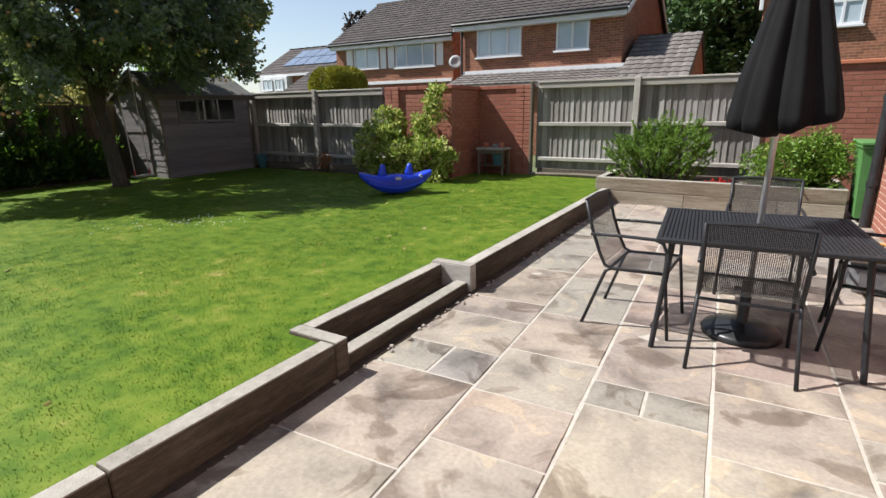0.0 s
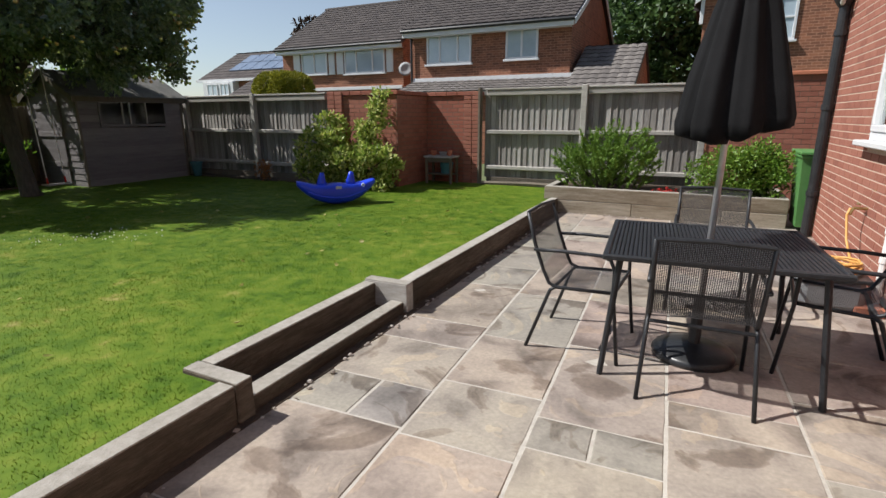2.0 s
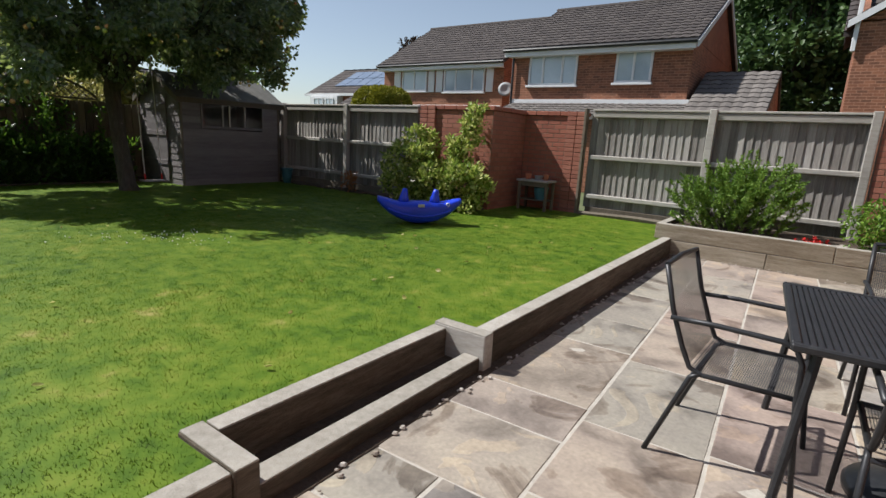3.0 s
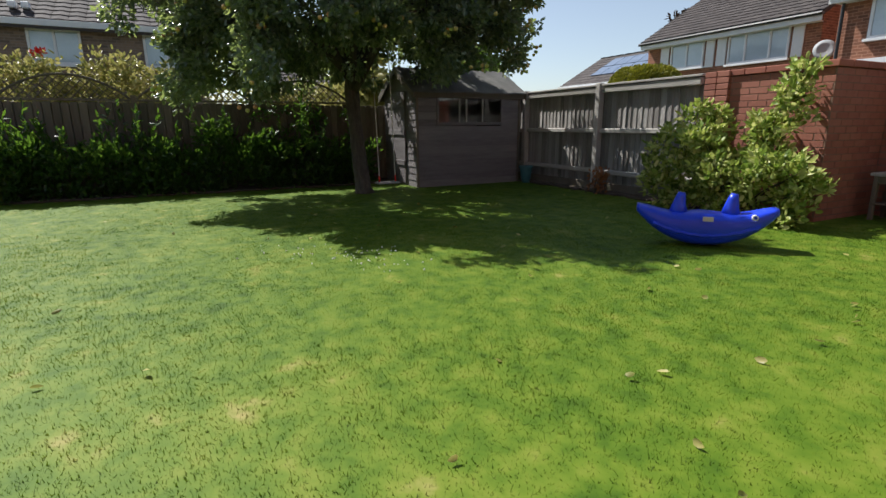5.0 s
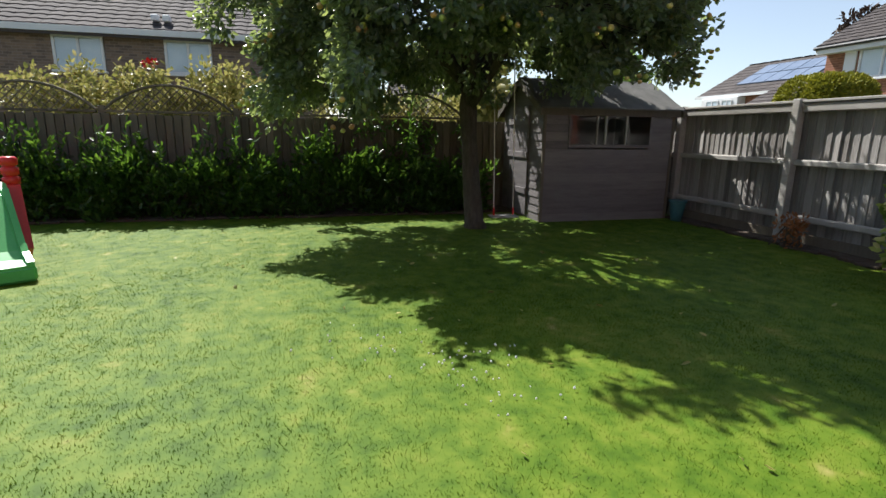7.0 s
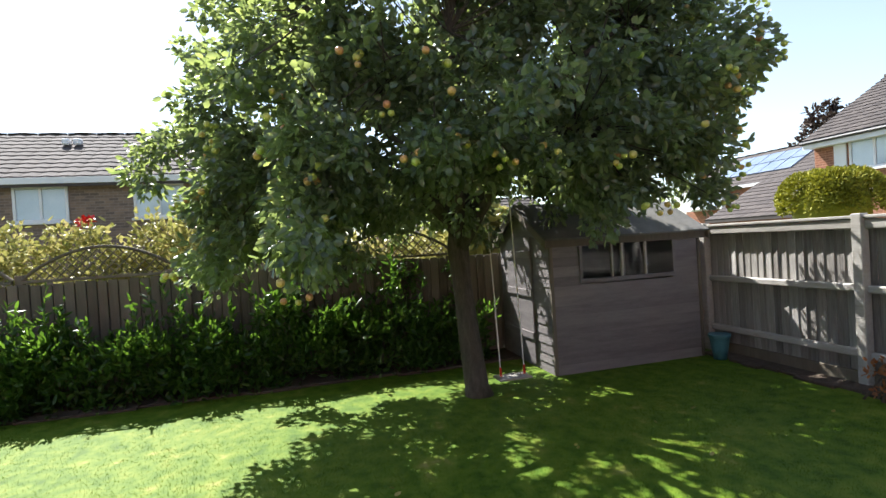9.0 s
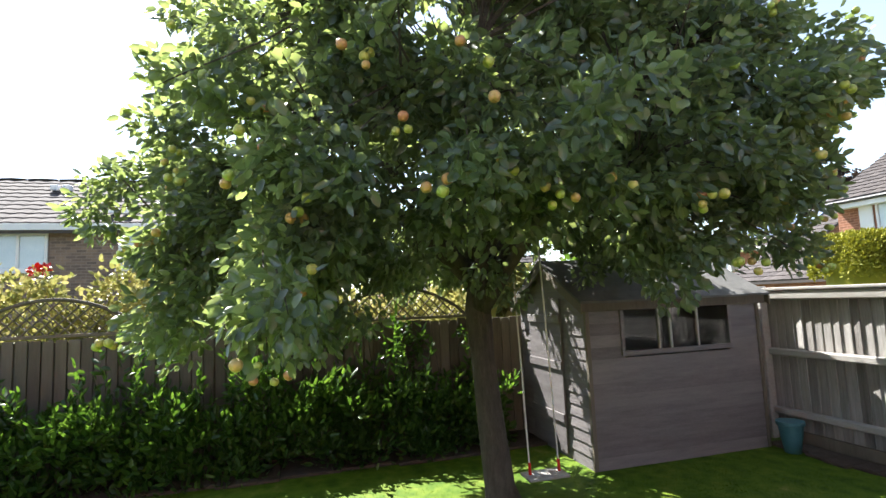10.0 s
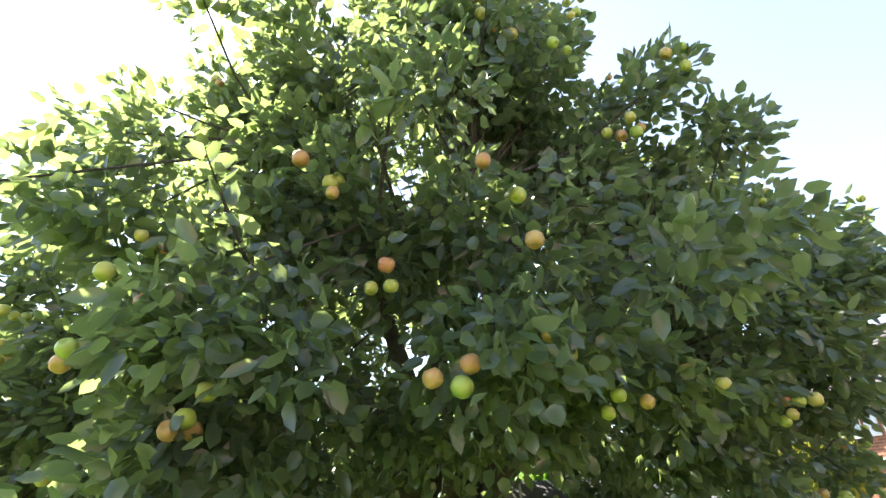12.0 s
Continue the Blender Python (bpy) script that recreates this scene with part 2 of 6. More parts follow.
M["gbrick"] = mat("garden_wall_brick", [(0.19, 0.062, 0.042), (0.28, 0.095, 0.062), (0.34, 0.13, 0.085)], 9, 0.85, 0.5, rnd="object", fine=90, mixrnd=0.4, bumpd=0.004)
M["bmortar"] = mat("brick_mortar", [(0.42, 0.31, 0.24), (0.54, 0.42, 0.33), (0.62, 0.51, 0.42)], 14, 0.95, 0.4)
M["dmortar"] = mat("dark_mortar", [(0.13, 0.07, 0.05), (0.19, 0.11, 0.08), (0.25, 0.16, 0.12)], 14, 0.95, 0.4)
M["upvc"] = mat("white_upvc", [(0.58, 0.59, 0.61), (0.66, 0.665, 0.67), (0.71, 0.71, 0.71)], 3, 0.35, 0.03)
M["glass"] = glass_mat("window_glass")
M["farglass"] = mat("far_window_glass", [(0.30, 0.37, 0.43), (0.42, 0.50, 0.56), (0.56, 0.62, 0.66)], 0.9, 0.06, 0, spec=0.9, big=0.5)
M["net"] = mat("net_curtain", [(0.55, 0.58, 0.60), (0.68, 0.70, 0.71), (0.76, 0.77, 0.77)], 4, 0.8, 0.2, stretch=(6, 6, 0.4))
M["steel"] = mat("dark_grey_powder_coat", [(0.018, 0.019, 0.021), (0.028, 0.029, 0.032), (0.04, 0.041, 0.044)], 20, 0.42, 0.05, metal=0.3)
M["mesh"] = mat("black_woven_mesh", [(0.02, 0.02, 0.022), (0.035, 0.035, 0.038), (0.05, 0.05, 0.053)], 30, 0.55, 0.1)
M["canvas"] = mat("black_canvas", [(0.005, 0.005, 0.0055), (0.009, 0.009, 0.0098), (0.014, 0.0137, 0.015)], 5, 0.9, 0.2, fine=120, spec=0.15)
M["alu"] = mat("aluminium_pole", [(0.45, 0.45, 0.46), (0.56, 0.56, 0.57), (0.63, 0.63, 0.63)], 8, 0.35, 0.03, metal=0.7)
M["rubber"] = mat("black_plastic", [(0.012, 0.013, 0.015), (0.024, 0.025, 0.027), (0.04, 0.04, 0.042)], 10, 0.35, 0.05)
M["cream"] = mat("cream_paint", [(0.36, 0.335, 0.30), (0.455, 0.43, 0.39), (0.51, 0.485, 0.445)], 4, 0.55, 0.12)
M["lid"] = mat("dark_brown_plank", [(0.016, 0.0135, 0.0125), (0.028, 0.024, 0.0225), (0.046, 0.040, 0.037)], 6, 0.42, 0.2, rnd="object", stretch=(5, 0.6, 5))
M["groove"] = mat("pale_groove", [(0.10, 0.09, 0.08), (0.16, 0.15, 0.14), (0.2, 0.19, 0.18)], 8, 0.8, 0.1)
M["bark"] = mat("apple_bark", [(0.03, 0.025, 0.02), (0.08, 0.066, 0.052), (0.15, 0.13, 0.10)], 9, 0.9, 1.0, stretch=(2.5, 2.5, 0.7), bumpd=0.03)
M["leaf"] = mat("apple_leaf", [(0.028, 0.048, 0.040), (0.054, 0.086, 0.064), (0.088, 0.128, 0.085), (0.15, 0.20, 0.115)], 3, 0.3, 0, rnd="island", thin=0.42, spec=0.85, mixrnd=0.7, through_cols=((0.18, 0.26, 0.07), (0.50, 0.58, 0.17)))
M["apple"] = mat("apple_skin", [(0.40, 0.11, 0.07), (0.45, 0.29, 0.11), (0.42, 0.42, 0.11), (0.33, 0.42, 0.09), (0.30, 0.40, 0.09)], 9, 0.35, 0.02, rnd="object", mixrnd=0.75)
M["laurel"] = mat("laurel_leaf", [(0.012, 0.032, 0.008), (0.026, 0.064, 0.013), (0.048, 0.105, 0.018), (0.09, 0.165, 0.028)], 1.5, 0.4, 0, rnd="island", thin=0.35, spec=0.45, mixrnd=0.6, through_cols=((0.05, 0.14, 0.012), (0.22, 0.38, 0.04)))
M["shrub"] = mat("pale_shrub_leaf", [(0.10, 0.17, 0.025), (0.22, 0.31, 0.05), (0.42, 0.48, 0.11), (0.68, 0.66, 0.30)], 2, 0.45, 0, rnd="island", thin=0.4, mixrnd=0.85)
M["rosemary"] = mat("rosemary_needle", [(0.05, 0.115, 0.018), (0.11, 0.21, 0.03), (0.19, 0.31, 0.045), (0.30, 0.42, 0.085)], 2, 0.5, 0, rnd="island", thin=0.3, mixrnd=0.55)
M["berry"] = mat("green_bush_leaf", [(0.06, 0.13, 0.016), (0.125, 0.23, 0.026), (0.23, 0.35, 0.045)], 2, 0.45, 0, rnd="island", thin=0.35, mixrnd=0.6)
M["conifer"] = mat("golden_conifer", [(0.10, 0.12, 0.012), (0.24, 0.24, 0.02), (0.40, 0.37, 0.035)], 3, 0.7, 0, rnd="island", thin=0.2, mixrnd=0.6)
M["rose"] = mat("yellowing_shrub_leaf", [(0.12, 0.15, 0.03), (0.26, 0.26, 0.07), (0.42, 0.38, 0.13), (0.5, 0.42, 0.2)], 2, 0.45, 0, rnd="island", thin=0.35, mixrnd=0.6)
M["rust"] = mat("rusty_leaf", [(0.20, 0.07, 0.02), (0.35, 0.14, 0.05), (0.40, 0.22, 0.10)], 3, 0.6, 0, rnd="island", thin=0.3)
M["fartree"] = mat("far_tree_leaf", [(0.030, 0.062, 0.020), (0.060, 0.115, 0.032), (0.105, 0.17, 0.05)], 0.8, 0.5, 0, rnd="island", thin=0.35, mixrnd=0.6)
M["purple"] = mat("copper_leaf", [(0.03, 0.02, 0.016), (0.055, 0.035, 0.028), (0.07, 0.06, 0.03)], 0.8, 0.6, 0, rnd="island", thin=0.2)
M["blue"] = mat("blue_plastic", [(0.008, 0.03, 0.42), (0.012, 0.045, 0.55), (0.02, 0.06, 0.62)], 3, 0.32, 0.04, fine=70)
M["green"] = mat("green_plastic", [(0.07, 0.34, 0.09), (0.09, 0.42, 0.12), (0.13, 0.48, 0.16)], 3, 0.35, 0.04)
M["red"] = mat("red_plastic", [(0.42, 0.015, 0.012), (0.55, 0.022, 0.018), (0.60, 0.05, 0.04)], 3, 0.3, 0.04)
M["teal"] = mat("faded_teal_plastic", [(0.03, 0.10, 0.12), (0.045, 0.14, 0.165), (0.08, 0.18, 0.20)], 5, 0.55, 0.1)
M["bin"] = mat("bin_green_plastic", [(0.06, 0.17, 0.05), (0.085, 0.22, 0.065), (0.11, 0.26, 0.09)], 3, 0.45, 0.05)
M["shedw"] = mat("shed_cladding", [(0.09, 0.08, 0.08), (0.16, 0.145, 0.145), (0.235, 0.215, 0.207)], 5, 0.8, 0.35, rnd="object", stretch=(0.6, 0.6, 5), mixrnd=0.3)
M["felt"] = mat("mineral_roof_felt", [(0.06, 0.06, 0.056), (0.11, 0.108, 0.10), (0.165, 0.16, 0.148)], 5, 0.9, 0.5, fine=150)
M["tile"] = mat("brown_concrete_tile", [(0.036, 0.03, 0.029), (0.06, 0.05, 0.047), (0.09, 0.077, 0.07)], 3, 0.9, 0.2, rnd="island", mixrnd=0.5)
M["nbrick"] = wall_mat("neighbour_brick", [(0.15, 0.066, 0.042), (0.22, 0.098, 0.06), (0.28, 0.13, 0.078)], (1.7, 1.9, 2.0))
M["tbrick"] = wall_mat("terrace_brick", [(0.13, 0.098, 0.08), (0.18, 0.135, 0.11), (0.23, 0.175, 0.14)], (1.3, 1.35, 1.4))
M["tile_pale"] = mat("weathered_pale_tile", [(0.09, 0.08, 0.075), (0.14, 0.125, 0.115), (0.20, 0.18, 0.165)], 3, 0.9, 0.2, rnd="island", mixrnd=0.5)
M["solar"] = mat("solar_panel", [(0.10, 0.14, 0.2), (0.16, 0.20, 0.27), (0.2, 0.25, 0.32)], 2, 0.15, 0, spec=0.8)
M["pvcpipe"] = mat("white_pipe", [(0.66, 0.66, 0.64), (0.74, 0.74, 0.72), (0.78, 0.78, 0.76)], 6, 0.45, 0.04)
M["hose"] = mat("orange_hose", [(0.50, 0.22, 0.05), (0.62, 0.32, 0.09), (0.66, 0.42, 0.18)], 6, 0.5, 0.05)
M["brass"] = mat("brass", [(0.35, 0.24, 0.10), (0.45, 0.32, 0.14), (0.5, 0.38, 0.2)], 8, 0.35, 0.05, metal=0.8)
M["terra"] = mat("terracotta_vent", [(0.36, 0.12, 0.07), (0.44, 0.16, 0.09), (0.48, 0.20, 0.12)], 8, 0.85, 0.2)
M["rope"] = mat("pale_rope", [(0.45, 0.42, 0.38), (0.6, 0.57, 0.52), (0.66, 0.64, 0.6)], 30, 0.8, 0.2)
# near-black colour stands in for the dark reflections in the panes
M["room"] = mat("dark_painted_room", [(0.03, 0.03, 0.03), (0.055, 0.052, 0.05), (0.08, 0.076, 0.072)], 2, 0.9, 0)
M["lead"] = mat("grey_lead", [(0.2, 0.21, 0.22), (0.28, 0.29, 0.3), (0.34, 0.35, 0.36)], 3, 0.6, 0.1)


# ---------- mesh helpers ----------
class Geo:
    """Collects vertices and faces for one mesh."""

    def __init__(self):
        self.v, self.f = [], []

    def add(self, vs, fs):
        o = len(self.v)
        self.v.extend(tuple(p) for p in vs)
        self.f.extend(tuple(i + o for i in f) for f in fs)
        return self

    def box(self, x0, y0, z0, x1, y1, z1, c=0.004, m=None):
        """A box with chamfered edges."""
        h = ((x1 - x0) / 2, (y1 - y0) / 2, (z1 - z0) / 2)
        k = ((x1 + x0) / 2, (y1 + y0) / 2, (z1 + z0) / 2)
        c = min(c, 0.45 * min(h))
        ids, vs, fs = {}, [], []
        for sx in (-1, 1):
            for sy in (-1, 1):
                for sz in (-1, 1):
                    s = (sx, sy, sz)
                    for a in range(3):
                        ids[s, a] = len(vs)
                        p = Vector([k[i] + s[i] * (h[i] if i == a else h[i] - c) for i in range(3)])
                        vs.append(m @ p if m else p)
        for a in range(3):
            b, d = (a + 1) % 3, (a + 2) % 3
            for s in (-1, 1):
                q = []
                for sb, sd in ((-1, -1), (1, -1), (1, 1), (-1, 1)):
                    t = [0, 0, 0]
                    t[a], t[b], t[d] = s, sb, sd
                    q.append(ids[tuple(t), a])
                fs.append(q if s > 0 else q[::-1])
            for sb in (-1, 1):
                for sd in (-1, 1):
                    t0, t1 = [0, 0, 0], [0, 0, 0]
                    t0[a], t0[b], t0[d] = -1, sb, sd
                    t1[a], t1[b], t1[d] = 1, sb, sd
                    q = [ids[tuple(t0), b], ids[tuple(t1), b], ids[tuple(t1), d], ids[tuple(t0), d]]
                    fs.append(q if sb * sd < 0 else q[::-1])
        for s in {k2[0] for k2 in ids}:
            q = [ids[s, 0], ids[s, 1], ids[s, 2]]
            fs.append(q if s[0] * s[1] * s[2] > 0 else q[::-1])
        return self.add(vs, fs)

    def tube(self, pts, r, n=8, cap=True):
        """A round tube along a polyline; r is a number or one radius per point."""
        pts = [Vector(p) for p in pts]
        rs = r if isinstance(r, (list, tuple)) else [r] * len(pts)
        vs, fs = [], []
        up = None
        for i, p in enumerate(pts):
            d = (pts[min(i + 1, len(pts) - 1)] - pts[max(i - 1, 0)]).normalized()
            if up is None:
                up = d.orthogonal().normalized()
            up = (up - d * up.dot(d)).normalized()
            side = d.cross(up)
            for j in range(n):
                a = 2 * math.pi * j / n
                vs.append(p + (up * math.cos(a) + side * math.sin(a)) * rs[i])
        for i in range(len(pts) - 1):
            for j in range(n):
                k = (j + 1) % n
                fs.append((i * n + j, i * n + k, (i + 1) * n + k, (i + 1) * n + j))
        if cap:
            fs.append(tuple(range(n))[::-1])
            fs.append(tuple((len(pts) - 1) * n + j for j in range(n)))
        return self.add(vs, fs)

    def lathe(self, prof, n=20, c=(0, 0, 0), shape=None):
        """A turned shape from (radius, height) pairs; shape(angle, index) scales the radius."""
        vs, fs = [], []
        for i, (r, z) in enumerate(prof):
            for j in range(n):
                a = 2 * math.pi * j / n
                k = shape(a, i) if shape else 1
                vs.append((c[0] + r * k * math.cos(a), c[1] + r * k * math.sin(a), c[2] + z))
        for i in range(len(prof) - 1):
            for j in range(n):
                k = (j + 1) % n
                fs.append((i * n + j, i * n + k, (i + 1) * n + k, (i + 1) * n + j))
        fs.append(tuple(range(n))[::-1])
        fs.append(tuple((len(prof) - 1) * n + j for j in range(n)))
        return self.add(vs, fs)

    def prism(self, outline, m, depth):
        """A flat outline (x, z) pushed through by depth along y, placed by m."""
        n = len(outline)
        vs = [m @ Vector((x, 0, z)) for x, z in outline] + [m @ Vector((x, depth, z)) for x, z in outline]
        fs = [tuple(range(n))[::-1], tuple(range(n, 2 * n))]
        fs += [(i, (i + 1) % n, n + (i + 1) % n, n + i) for i in range(n)]
        return self.add(vs, fs)

    def mesh(self, name, material, smooth=False):
        me = bpy.data.meshes.new(name)
        me.from_pydata(self.v, [], self.f)
        b = bmesh.new()
        b.from_mesh(me)
        bmesh.ops.recalc_face_normals(b, faces=b.faces)
        b.to_mesh(me)
        b.free()
        if smooth:
            me.shade_smooth()
        me.materials.append(material)
        return me


def part(name, geo, material, parent=None, label="", smooth=False):
    """One mesh object, built in the world's or its thing's own axes."""
    ob = new(name, geo.mesh(name, material, smooth))
    if parent is not None:
        ob.parent = parent
        ob.matrix_parent_inverse = Matrix.Translation(-Vector(parent.get("base", (0, 0, 0))))
    if label:
        ob["label"] = label
    return ob


def thing(name, base, label, category, group="", kind=""):
    """An empty at a thing's base; its parts are built in world axes."""
    ob = new(name)
    ob.empty_display_size = 0.1
    ob.location = base
    ob["base"] = tuple(base)
    return tagged(ob, label, category, group, kind)


def np_mesh(name, verts, tris, material):
    me = bpy.data.meshes.new(name)
    verts, tris = np.asarray(verts, np.float32), np.asarray(tris, np.int32)
    me.vertices.add(len(verts))
    me.vertices.foreach_set("co", verts.ravel())
    me.loops.add(tris.size)
    me.loops.foreach_set("vertex_index", tris.ravel())
    me.polygons.add(len(tris))
    me.polygons.foreach_set("loop_start", np.arange(0, tris.size, 3, dtype=np.int32))
    me.update(calc_edges=True)
    me.materials.append(material)
    return me


rng = np.random.default_rng(7)


def unit(a):
    return a / np.maximum(np.linalg.norm(a, axis=1, keepdims=True), 1e-9)


def leaf_arrays(pos, way, length, width, fold=0.3, curl=0.28):
    """Folded oval leaves of six triangles at pos, growing along way."""
    n = len(pos)
    way = unit(way)
    side = unit(np.cross(way, rng.normal(size=(n, 3))))
    nor = np.cross(side, way)
    ln = (length * rng.uniform(0.65, 1.2, n))[:, None]
    wd = (width * rng.uniform(0.7, 1.15, n))[:, None]
    base = pos
    bend = nor * ln * curl
    mid = pos + way * ln * 0.5 - nor * wd * fold - bend * 0.25
    l1, r1 = (pos + way * ln * 0.25 + side * wd * q for q in (0.42, -0.42))
    l2, r2 = (pos + way * ln * 0.68 + side * wd * q - bend * 0.5 for q in (0.4, -0.4))
    tip = pos + way * ln - bend
    v = np.stack([base, l1, l2, mid, r1, r2, tip], 1).reshape(-1, 3)
    t = np.array([[0, 3, 1], [1, 3, 2], [2, 3, 6], [0, 4, 3], [4, 5, 3], [5, 6, 3]])
    f = (t[None] + (np.arange(n) * 7)[:, None, None]).reshape(-1, 3)
    return v, f


def leaves(name, pos, way, length, width, material, parent, fold=0.3, label=""):
    v, f = leaf_arrays(pos, way, length, width, fold)
    base = np.array(parent.get("base", (0, 0, 0))) if parent is not None else np.zeros(3)
    ob = new(name, np_mesh(name, v - base, f, material))
    if parent is not None:
        ob.parent = parent
    if label:
        ob["label"] = label
    return ob


def clumps(centres, spread, per, flat=0.7):
    """Points scattered round clump centres, with outward ways."""
    c = np.repeat(centres, per, 0)
    d = rng.normal(size=c.shape) * np.array([1, 1, flat])
    d = unit(d) * (rng.uniform(0.15, 1, len(c)) ** 0.6)[:, None]
    return c + d * spread, d + rng.normal(size=c.shape) * 0.5


def blob(n, c, r, inner=0.35, low=-1.0, lump=0.18, freq=1.6):
    """Clump centres in an uneven ellipsoid, thicker towards its skin."""
    out = []
    while len(out) < n:
        d = unit(rng.normal(size=(1, 3)))[0]
        if d[2] < low:
            continue
        k = 1 + lump * noise.noise(Vector(d * freq) + Vector(c)) * 2
        s = inner + (1 - inner) * rng.uniform(0, 1) ** 0.45
        out.append(np.array(c) + d * np.array(r) * k * s)
    return np.array(out)


# ---------- ground, lawn, patio ----------
LAWN = 0.19
g = Geo().add([(-900, -900, -0.05), (900, -900, -0.05), (900, 900, -0.05), (-900, 900, -0.05)], [(0, 1, 2, 3)])
tagged(part("ground", g, M["ground"]), "flat grassy ground beyond the gardens", "ground", kind="structure")
g = Geo().box(-1.66, -6, -0.045, 4.5, 9.5, -0.004, 0.002)
patio = tagged(part("patio", g, M["mortar"]), "sandstone patio with pale mortar joints", "patio", kind="structure")


def lawn_z(x, y):
    return LAWN + 0.003 * noise.noise(Vector((x * 0.7, y * 0.7, 0))) + 0.002 * noise.noise(Vector((x * 2.1, y * 2.1, 4)))


g = Geo()
xs = [-11.6 + 9.6 * i / 96 for i in range(97)] + [-1.87, -1.74]
ys = [-6 + 7.88 * i / 79 for i in range(80)] + [1.88 + 1.61 * i / 16 for i in range(1, 17)] + [3.49 + 6.01 * i / 60 for i in range(1, 61)]
NX, NY = len(xs) - 1, len(ys) - 1
keep = {}
for j, y in enumerate(ys):
    for i, x in enumerate(xs):
        keep[i, j] = len(g.v)
        g.v.append((x, y, lawn_z(x, y)))
for j in range(NY):
    for i in range(NX):
        x, y = (xs[i] + xs[i + 1]) / 2, (ys[j] + ys[j + 1]) / 2
        if not (x > -2.0 and 1.88 < y < 3.49):
            g.f.append((keep[i, j], keep[i + 1, j], keep[i + 1, j + 1], keep[i, j + 1]))
lawn = tagged(part("lawn", g, M["turf"], smooth=True), "short green lawn with dry yellowish patches", "lawn", kind="structure")
# soil under the hedge and along the fence
g = Geo()
for x0, y0, x1, y1 in ((-11.6, -6, -10.9, 8.4), (-10.0, 8.12, -4.75, 8.4)):
    n = 24
    for i in range(n):
        a, b = i / n, (i + 1) / n
        if x1 - x0 > y1 - y0:
            g.box(x0 + (x1 - x0) * a, y0 + 0.05 * math.sin(i * 1.7), LAWN - 0.03, x0 + (x1 - x0) * b, y1, LAWN + 0.03, 0.01)
        else:
            g.box(x0, y0 + (y1 - y0) * a, LAWN - 0.03, x1 + 0.04 * math.sin(i * 1.9), y0 + (y1 - y0) * b, LAWN + 0.03, 0.01)
tagged(part("soil_bed", g, M["soil"]), "narrow strip of bare dark soil along the fences", "soil bed", kind="structure")


def grass(name, n, x0, x1, y0, y1, h, w, fade):
    p = np.stack([rng.uniform(x0, x1, n), rng.uniform(y0, y1, n)], 1)
    edge = np.minimum(np.minimum(p[:, 0] - x0, 99), np.minimum(p[:, 1] - y0, y1 - p[:, 1]))
    k = (p[:, 0] > -10.95) & (p[:, 0] < -1.77) & (p[:, 1] < 8.2) & ~((p[:, 0] > -2.05) & (p[:, 1] > 1.83) & (p[:, 1] < 3.55))
    k |= (p[:, 0] > -4.6) & (p[:, 0] < -1.95) & (p[:, 1] < 9.3) & (p[:, 1] > 8.0)
    k &= rng.uniform(size=n) < np.clip(edge / fade, 0, 1)
    p = p[k]
    n = len(p)
    z = np.full(n, LAWN - 0.006)
    tuft = np.array([noise.noise(Vector((a * 3.6, b * 3.6, 2.0))) + 0.6 * noise.noise(Vector((a * 11.0, b * 11.0, 5.0))) for a, b in p])
    hh = h * rng.uniform(0.5, 1.15, n) * np.clip(1 + 0.35 * tuft, 0.5, 1.7)
    ang, lean = rng.uniform(0, 2 * np.pi, n), rng.uniform(0.1, 0.9, n)
    a2 = rng.uniform(0, 2 * np.pi, n)
    base = np.stack([p[:, 0], p[:, 1], z], 1)
    sd = np.stack([np.cos(a2), np.sin(a2), np.zeros(n)], 1) * (w * rng.uniform(0.6, 1.2, n))[:, None]
    tip = base + np.stack([np.cos(ang) * lean * hh, np.sin(ang) * lean * hh, hh], 1)
    v = np.stack([base - sd, base + sd, tip], 1).reshape(-1, 3)
    f = np.arange(3 * n).reshape(-1, 3)
    return tagged(new(name, np_mesh(name, v, f, M["grass"])), "short mown grass blades of the lawn", "grass", kind="stuff")


grass("grass", 360000, -9.6, -1.7, -1.2, 8.4, 0.018, 0.0024, 2.6)
grass("grass", 230000, -11.0, -1.7, -3.0, 9.3, 0.018, 0.0040, 0.01)
# white clover heads and a dark clump of weed
g = Geo()
for i in range(70):
    a, b = random.gauss(0, 0.45), random.gauss(0, 0.14)
    r = random.uniform(0.004, 0.008)
    g.lathe([(r * 0.4, 0), (r, r * 0.8), (r * 0.5, r * 1.7)], 6, (-5.55 + a * 0.75 - b * 0.6, 3.45 + a * 0.6 + b, LAWN + 0.016))
tagged(part("clover_flowers", g, M["net"]), "tiny white clover heads scattered in the lawn", "flowers", kind="stuff")


# ---------- sleepers ----------
def sleeper(x0, y0, z0, x1, y1, z1, material, label, group="sleepers edging the lawn"):
    g = Geo()
    g.box(x0, y0, z0, x1, y1, z1, 0.007)
    for i, p in enumerate(g.v):
        q = Vector(p)
        g.v[i] = tuple(q + Vector((0.005 * noise.noise(q * 3.1), 0.005 * noise.noise(q * 2.3 + Vector((5, 0, 0))), 0.004 * noise.noise(q * 2.7 + Vector((0, 9, 0))))))
    ob = tagged(part("sleeper", g, material), label, "sleeper", group)
    # thin cap whose paler colour carries the sunlit look of the top
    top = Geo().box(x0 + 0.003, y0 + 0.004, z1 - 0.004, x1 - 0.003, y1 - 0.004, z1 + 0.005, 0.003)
    part("top_face", top, M["sunlit_top"], ob, "grey upper face tinted paler for sunlight")
    return ob


